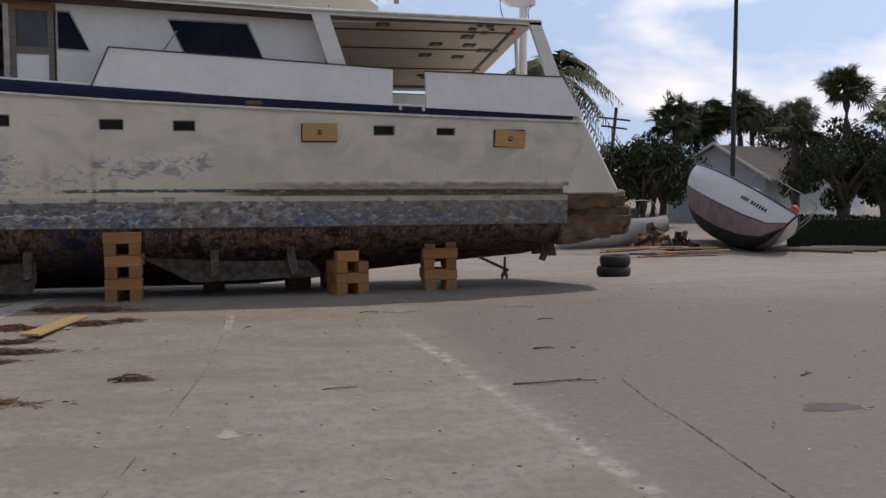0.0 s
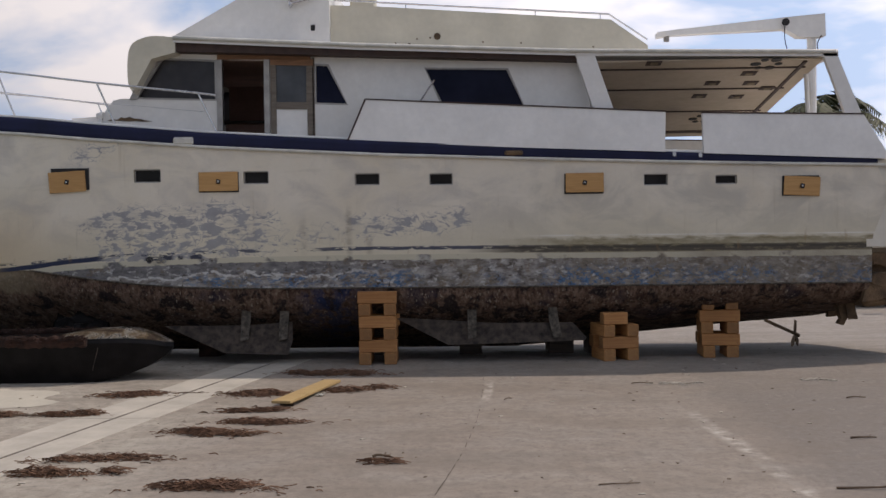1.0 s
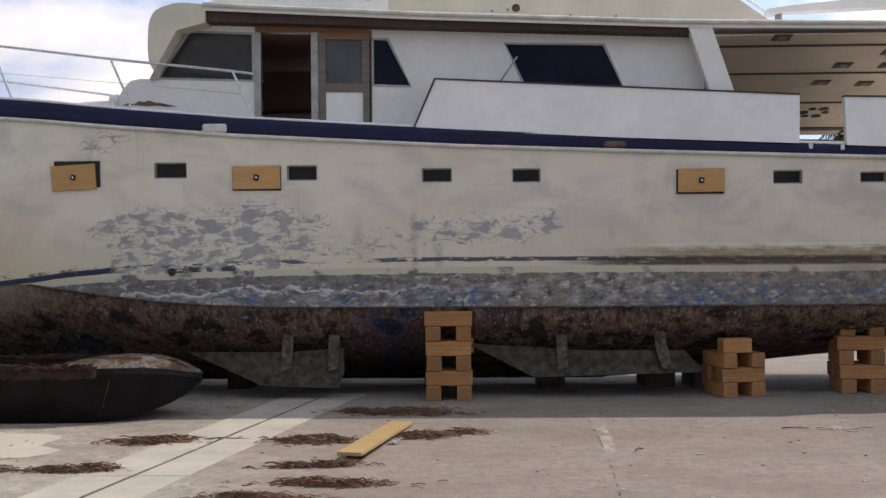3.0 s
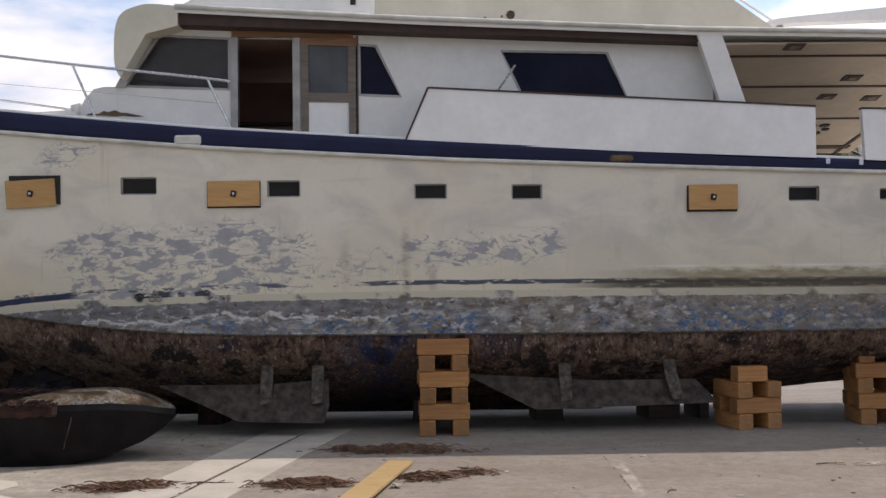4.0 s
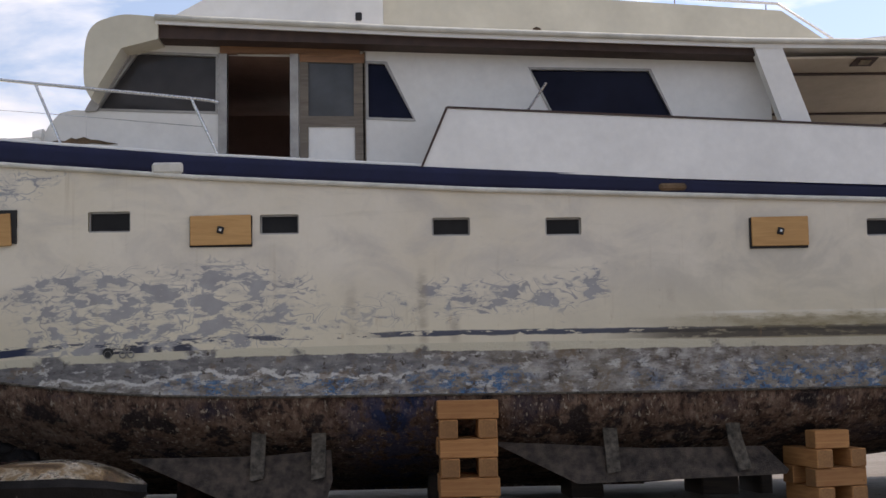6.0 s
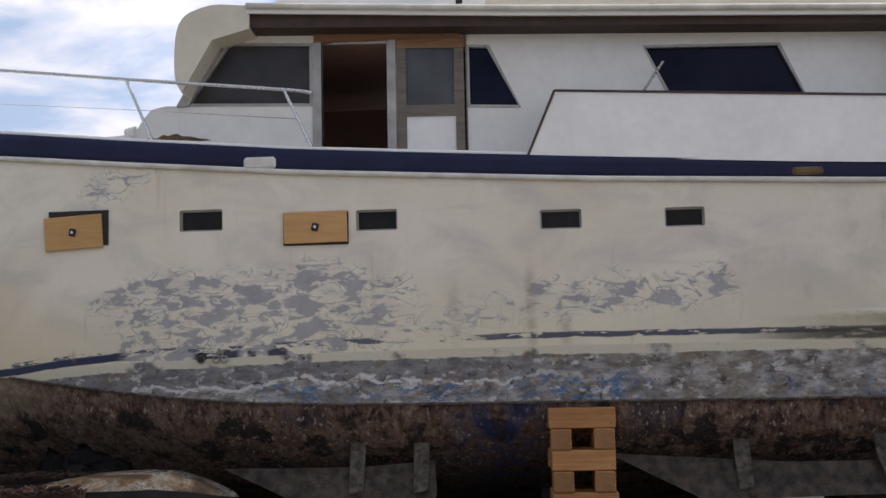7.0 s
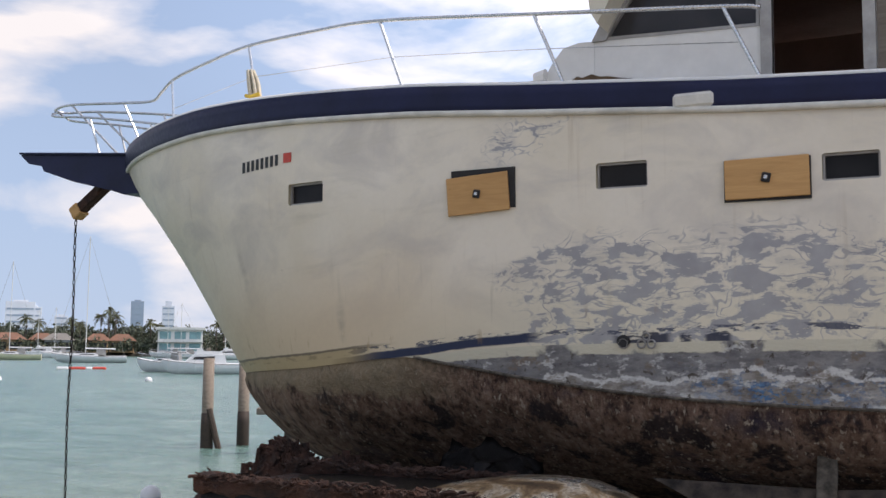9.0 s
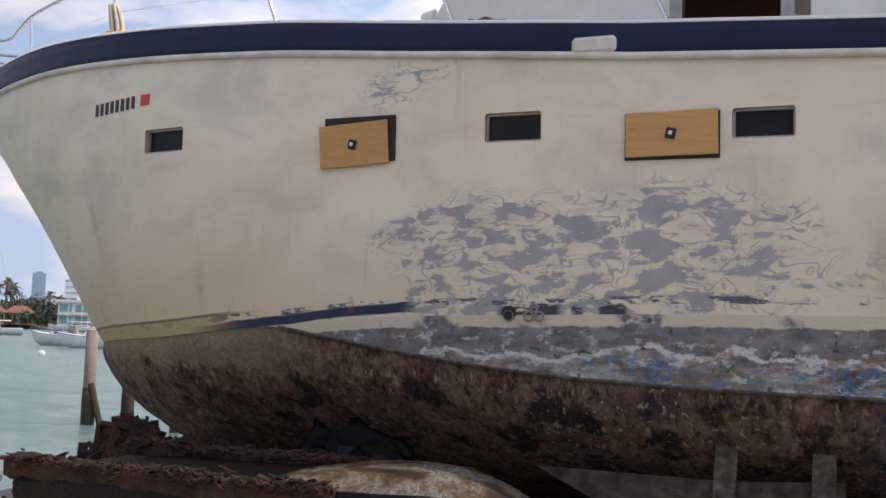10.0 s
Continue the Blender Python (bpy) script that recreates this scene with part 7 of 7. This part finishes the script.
def moored(bearing, dist, length, turn, mast, cabin, label, hull=None):
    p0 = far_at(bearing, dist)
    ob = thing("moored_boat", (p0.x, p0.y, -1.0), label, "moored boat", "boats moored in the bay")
    L, white = length / 2, hull or BOAT_WHITE
    rows = hull_loft([(-L, 0.04, 1.22, 0.8), (-L * 0.86, length * 0.05, 1.14, 0.2), (-L * 0.6, length * 0.095, 1.03, -0.1), (-L * 0.2, length * 0.13, 0.92, -0.2), (L * 0.4, length * 0.135, 0.84, -0.2), (L, length * 0.11, 0.86, -0.1)], 0)
    bm = bmesh.new()
    vr = grid(bm, rows)
    bm.faces.new(vr[-1])
    bits = [("hull", bm, white, "white hull")]
    bm = bmesh.new()
    grid(bm, [[r[0], (r[0][0], 0, r[0][2] + 0.08), r[-1]] for r in rows])
    bits.append(("deck", bm, BOAT_WHITE, ""))
    for i in (0, -1):
        bits.append(("rub_rail", tube(bmesh.new(), [r[i] for r in rows], 0.03, 5), GREY_METAL, "grey rub rail"))
        pts = [Vector(r[i]) + Vector((0, 0, 0.5)) for r in rows[:4]]
        bits.append(("bow_rail", tube(bmesh.new(), pts, 0.015, 4), STEEL, ""))
        for r in rows[1:4]:
            bits.append(("stanchion", tube(bmesh.new(), [r[i], Vector(r[i]) + Vector((0, 0, 0.5))], 0.012, 4), STEEL, ""))
    w = length * 0.095
    if cabin:
        bits.append(("cabin", plate(bmesh.new(), [(-L * 0.45, 0.9), (-L * 0.25, 1.55), (L * 0.55, 1.62), (L * 0.6, 0.85)], [], -w, w), BOAT_WHITE, "white cabin"))
        bits.append(("cabin_window", plate(bmesh.new(), [(-L * 0.26, 1.22), (-L * 0.20, 1.46), (L * 0.3, 1.5), (L * 0.3, 1.24)], [], -w - 0.02, w + 0.02), GLASS_GREY, "dark window strip"))
        bits.append(("flybridge", plate(bmesh.new(), [(-L * 0.2, 1.62), (-L * 0.1, 2.15), (-L * 0.02, 2.2), (L * 0.02, 1.95), (L * 0.45, 1.9), (L * 0.5, 1.62)], [], -w * 0.8, w * 0.8), BOAT_WHITE, "white flybridge"))
        bits.append(("seat", boxed((L * 0.1, -w * 0.5, 1.9), (L * 0.2, w * 0.5, 2.2), None, 0.04), OLD_WOOD, "brown helm seat"))
        bits.append(("swim_ladder", boxed((L, -w * 0.4, 0.0), (L + 0.35, w * 0.4, 0.08)), GREY_METAL, ""))
    else:
        bits.append(("cabin", plate(bmesh.new(), [(-L * 0.45, 0.95), (-L * 0.3, 1.22), (L * 0.2, 1.30), (L * 0.25, 0.85)], [], -w * 0.7, w * 0.7), BOAT_WHITE, "low white cabin"))
        bits.append(("cabin_window", boxed((-L * 0.25, -w * 0.72, 1.05), (L * 0.12, w * 0.72, 1.17)), GLASS_GREY, "dark window strip"))
        bits.append(("spray_hood", plate(bmesh.new(), [(L * 0.15, 1.2), (L * 0.2, 1.75), (L * 0.42, 1.7), (L * 0.45, 0.9)], [], -w * 0.7, w * 0.7), GREY_METAL, "grey canvas hood"))
    if mast:
        bits.append(("mast", tube(bmesh.new(), [(-L * 0.1, 0, 0.9), (-L * 0.1, 0, mast)], 0.055, 6), FAR_WHITE, "white mast"))
        bits.append(("boom", tube(bmesh.new(), [(-L * 0.1, 0, 1.9), (L * 0.7, 0, 1.85)], 0.10, 6), BOAT_WHITE, "furled sail on the boom"))
        for e in ((-L, 0, 1.2), (L * 0.95, 0, 0.9)):
            bits.append(("stay", tube(bmesh.new(), [e, (-L * 0.1, 0, mast - 0.1)], 0.014, 4), GREY_METAL, ""))
    for nm, b, mt, lb in bits:
        p = part(nm, b, mt, ob, lb)
        p.matrix_parent_inverse = Matrix()
    ob.rotation_euler = (0, 0, radians(turn))


CREAM_HULL = plain("cream boat gelcoat", (0.66, 0.62, 0.42), 0.45, scale=1.2, spread=0.08)
moored(38.9, 91, 6.6, 46, 0, True, "white cabin cruiser moored near the pilings")
moored(40.7, 97, 5.6, 20, 0, False, "low white boat moored beside the cruiser")
moored(44.6, 149, 9.6, 48, 17.0, False, "long white sailboat moored in the bay")
moored(48.3, 172, 8.4, 45, 15.0, False, "cream sailboat at anchor near the shore", CREAM_HULL)
moored(46.2, 200, 7.0, 60, 9.0, False, "white sailboat far off by the shore")
moored(39.9, 205, 9.0, 45, 10.5, False, "white sailboat far off before a modern house")
moored(37.6, 190, 8.0, 48, 11.0, True, "white motor boat moored far off")
moored(40.6, 215, 8.0, 30, 10.0, False, "small white sailboat far off")
moored(36.4, 205, 8.0, 40, 0, True, "white motor boat by the far shore")
moored(47.0, 215, 8.0, 40, 9.0, True, "small motor boat far off by the shore")
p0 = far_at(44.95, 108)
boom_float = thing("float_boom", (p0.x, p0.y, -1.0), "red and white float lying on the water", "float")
for x0, x1, mt in ((-2.3, -1.2, BOAT_WHITE), (-1.2, 0.4, RED), (0.4, 1.0, BOAT_WHITE), (1.0, 2.3, RED)):
    p = part("float_section", tube(bmesh.new(), [(x0 + 0.01, 0, 0.05), (x0 + 0.1, 0, 0.06), (x1 - 0.1, 0, 0.06), (x1 - 0.01, 0, 0.05)], [0.10, 0.17, 0.17, 0.10], 8), mt, boom_float, "faded red section" if mt is RED else "white section")
    p.matrix_parent_inverse = Matrix()
boom_float.rotation_euler = (0, 0, radians(42))
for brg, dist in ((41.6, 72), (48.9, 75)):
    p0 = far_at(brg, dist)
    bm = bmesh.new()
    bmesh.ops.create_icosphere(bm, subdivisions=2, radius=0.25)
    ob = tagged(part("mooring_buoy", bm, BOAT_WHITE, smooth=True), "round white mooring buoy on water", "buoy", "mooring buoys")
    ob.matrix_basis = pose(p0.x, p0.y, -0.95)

# far shore land
bm = bmesh.new()
rows = []
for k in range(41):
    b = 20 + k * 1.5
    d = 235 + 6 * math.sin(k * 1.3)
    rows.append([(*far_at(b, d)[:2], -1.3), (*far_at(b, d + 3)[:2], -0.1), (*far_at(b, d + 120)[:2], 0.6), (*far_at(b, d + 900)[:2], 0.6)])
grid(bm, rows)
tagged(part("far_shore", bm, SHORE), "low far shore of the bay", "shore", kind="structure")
bm = bmesh.new()
rng = random.Random(61)
for k in range(520):
    b, d = rng.uniform(30, 57), 246 + rng.uniform(0, 45)
    h = rng.uniform(4.2, 6.0) * (1.0 + 0.12 * math.sin(b * 2.1))
    c = far_at(b, d)
    leaf_cloud(bm, rng, (c.x, c.y, h * 0.5), (2.8, 2.8, h * 0.55), 90, 0.22, 0.6)
for k in range(150):
    b, d = rng.uniform(30, 57), 236 + rng.uniform(0, 3)
    if abs(b - 40.0) > 1.3:
        h = rng.uniform(1.6, 3.4)
        c = far_at(b, d)
        leaf_cloud(bm, rng, (c.x, c.y, h * 0.5), (1.6, 1.6, h * 0.55), 60, 0.18, 0.45)
tagged(part("far_trees", bm, FAR_LEAF), "dense green trees along the far shore", "trees", kind="stuff")
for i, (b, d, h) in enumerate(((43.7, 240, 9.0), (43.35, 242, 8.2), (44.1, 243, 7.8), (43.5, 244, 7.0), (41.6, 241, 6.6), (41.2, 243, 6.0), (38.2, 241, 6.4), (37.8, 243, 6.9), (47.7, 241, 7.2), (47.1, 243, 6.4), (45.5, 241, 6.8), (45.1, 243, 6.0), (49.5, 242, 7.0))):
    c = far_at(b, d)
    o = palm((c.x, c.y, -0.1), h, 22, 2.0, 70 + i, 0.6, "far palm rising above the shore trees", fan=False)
    o["group"] = "palms on the far shore"


def far_house(bearing, dist, w, d, storeys, wall_mat, roof_mat, flat, label):
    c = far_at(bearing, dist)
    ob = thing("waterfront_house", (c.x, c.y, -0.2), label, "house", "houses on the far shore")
    H = 2.55 * storeys

    def hp(name, bm, mat, lab=""):
        p = part(name, bm, mat, ob, lab)
        p.matrix_parent_inverse = Matrix()
    hp("wall", boxed((-w / 2, -d / 2, 0), (w / 2, d / 2, H)), wall_mat)
    if flat:
        hp("roof", boxed((-w / 2 - 0.6, -d / 2 - 0.8, H), (w / 2 + 0.6, d / 2 + 0.4, H + 0.5)), FAR_WHITE, "flat white roof")
    else:
        bm = bmesh.new()
        e = [(-w / 2 - 0.6, -d / 2 - 0.6, H), (w / 2 + 0.6, -d / 2 - 0.6, H), (w / 2 + 0.6, d / 2 + 0.6, H), (-w / 2 - 0.6, d / 2 + 0.6, H)]
        v = [bm.verts.new(p) for p in e]
        r = [bm.verts.new((-w / 4, 0, H + 1.5)), bm.verts.new((w / 4, 0, H + 1.5))]
        for q in ((v[0], v[1], r[1], r[0]), (v[2], v[3], r[0], r[1]), (v[1], v[2], r[1]), (v[3], v[0], r[0])):
            bm.faces.new(q)
        hp("roof", bm, roof_mat, "hipped tile roof")
    n = max(2, int(w / 2.6))
    for s in range(storeys):
        for k in range(n):
            x = -w / 2 + w * (k + 0.5) / n
            hp("window", boxed((x - w / n * 0.38, -d / 2 - 0.06, s * 2.55 + 0.5), (x + w / n * 0.38, -d / 2 - 0.01, s * 2.55 + 2.1)), TEAL_GLASS if flat else GLASS_GREY, "")
        if flat:
            hp("balcony", boxed((-w / 2 - 0.2, -d / 2 - 1.2, s * 2.55 - 0.12), (w / 2 + 0.2, -d / 2, s * 2.55 + 0.08)), FAR_WHITE, "white balcony slab")
    ob.rotation_euler = (0, 0, radians(bearing))


far_house(40.05, 238, 9.4, 6, 2, FAR_WHITE, FAR_WHITE, True, "modern white waterfront house with teal glass")
far_house(44.2, 239, 4.2, 4, 1, OCHRE, TERRACOTTA, False, "small ochre waterfront pavilion with a terracotta roof")
far_house(43.0, 241, 5.0, 5, 1, OCHRE, TERRACOTTA, False, "waterfront house with a terracotta roof")
far_house(46.1, 240, 5.6, 5, 1, STUCCO, SHINGLE, False, "grey waterfront house with a pale roof")
far_house(48.5, 240, 6.5, 5, 1, OCHRE, TERRACOTTA, False, "low waterfront house with a brown tiled roof")
far_house(46.9, 241, 4.5, 5, 1, OCHRE, TERRACOTTA, False, "small tiled house among palms")
far_house(37.1, 240, 5.0, 5, 1, FAR_WHITE, SHINGLE, False, "pale waterfront house by the palms")


def tower(bearing, dist, w, h, mat, label, top=0.0):
    c = far_at(bearing, dist)
    ob = thing("tower_block", (c.x, c.y, 0.0), label, "tower", "towers on the skyline")

    def hp(name, bm, m, lab=""):
        p = part(name, bm, m, ob, lab)
        p.matrix_parent_inverse = Matrix()
    hp("wall", boxed((-w / 2, -w / 3, 0), (w / 2, w / 3, h)), mat)
    hp("roof", boxed((-w / 4, -w / 5, h), (w / 4, w / 5, h + top + 2)), mat)
    for k in range(int(h / 8)):
        hp("window", boxed((-w / 2 + 1.5, -w / 3 - 0.3, k * 8 + 4), (w / 2 - 1.5, -w / 3 - 0.02, k * 8 + 6.2)), TOWER_BLUE, "window band")
    ob.rotation_euler = (0, 0, radians(bearing))


tower(42.3, 1500, 17, 62, TOWER_BLUE, "slender blue-grey tower on the skyline")
tower(40.72, 1500, 17, 56, TOWER, "pale tower with a slanted top on the skyline", 5)
tower(46.05, 1500, 17, 40, TOWER, "pale low tower on the skyline")
tower(48.0, 1400, 34, 54, TOWER, "broad pale tower block on the skyline")
tower(47.4, 1400, 20, 48, TOWER, "pale stepped tower on the skyline")
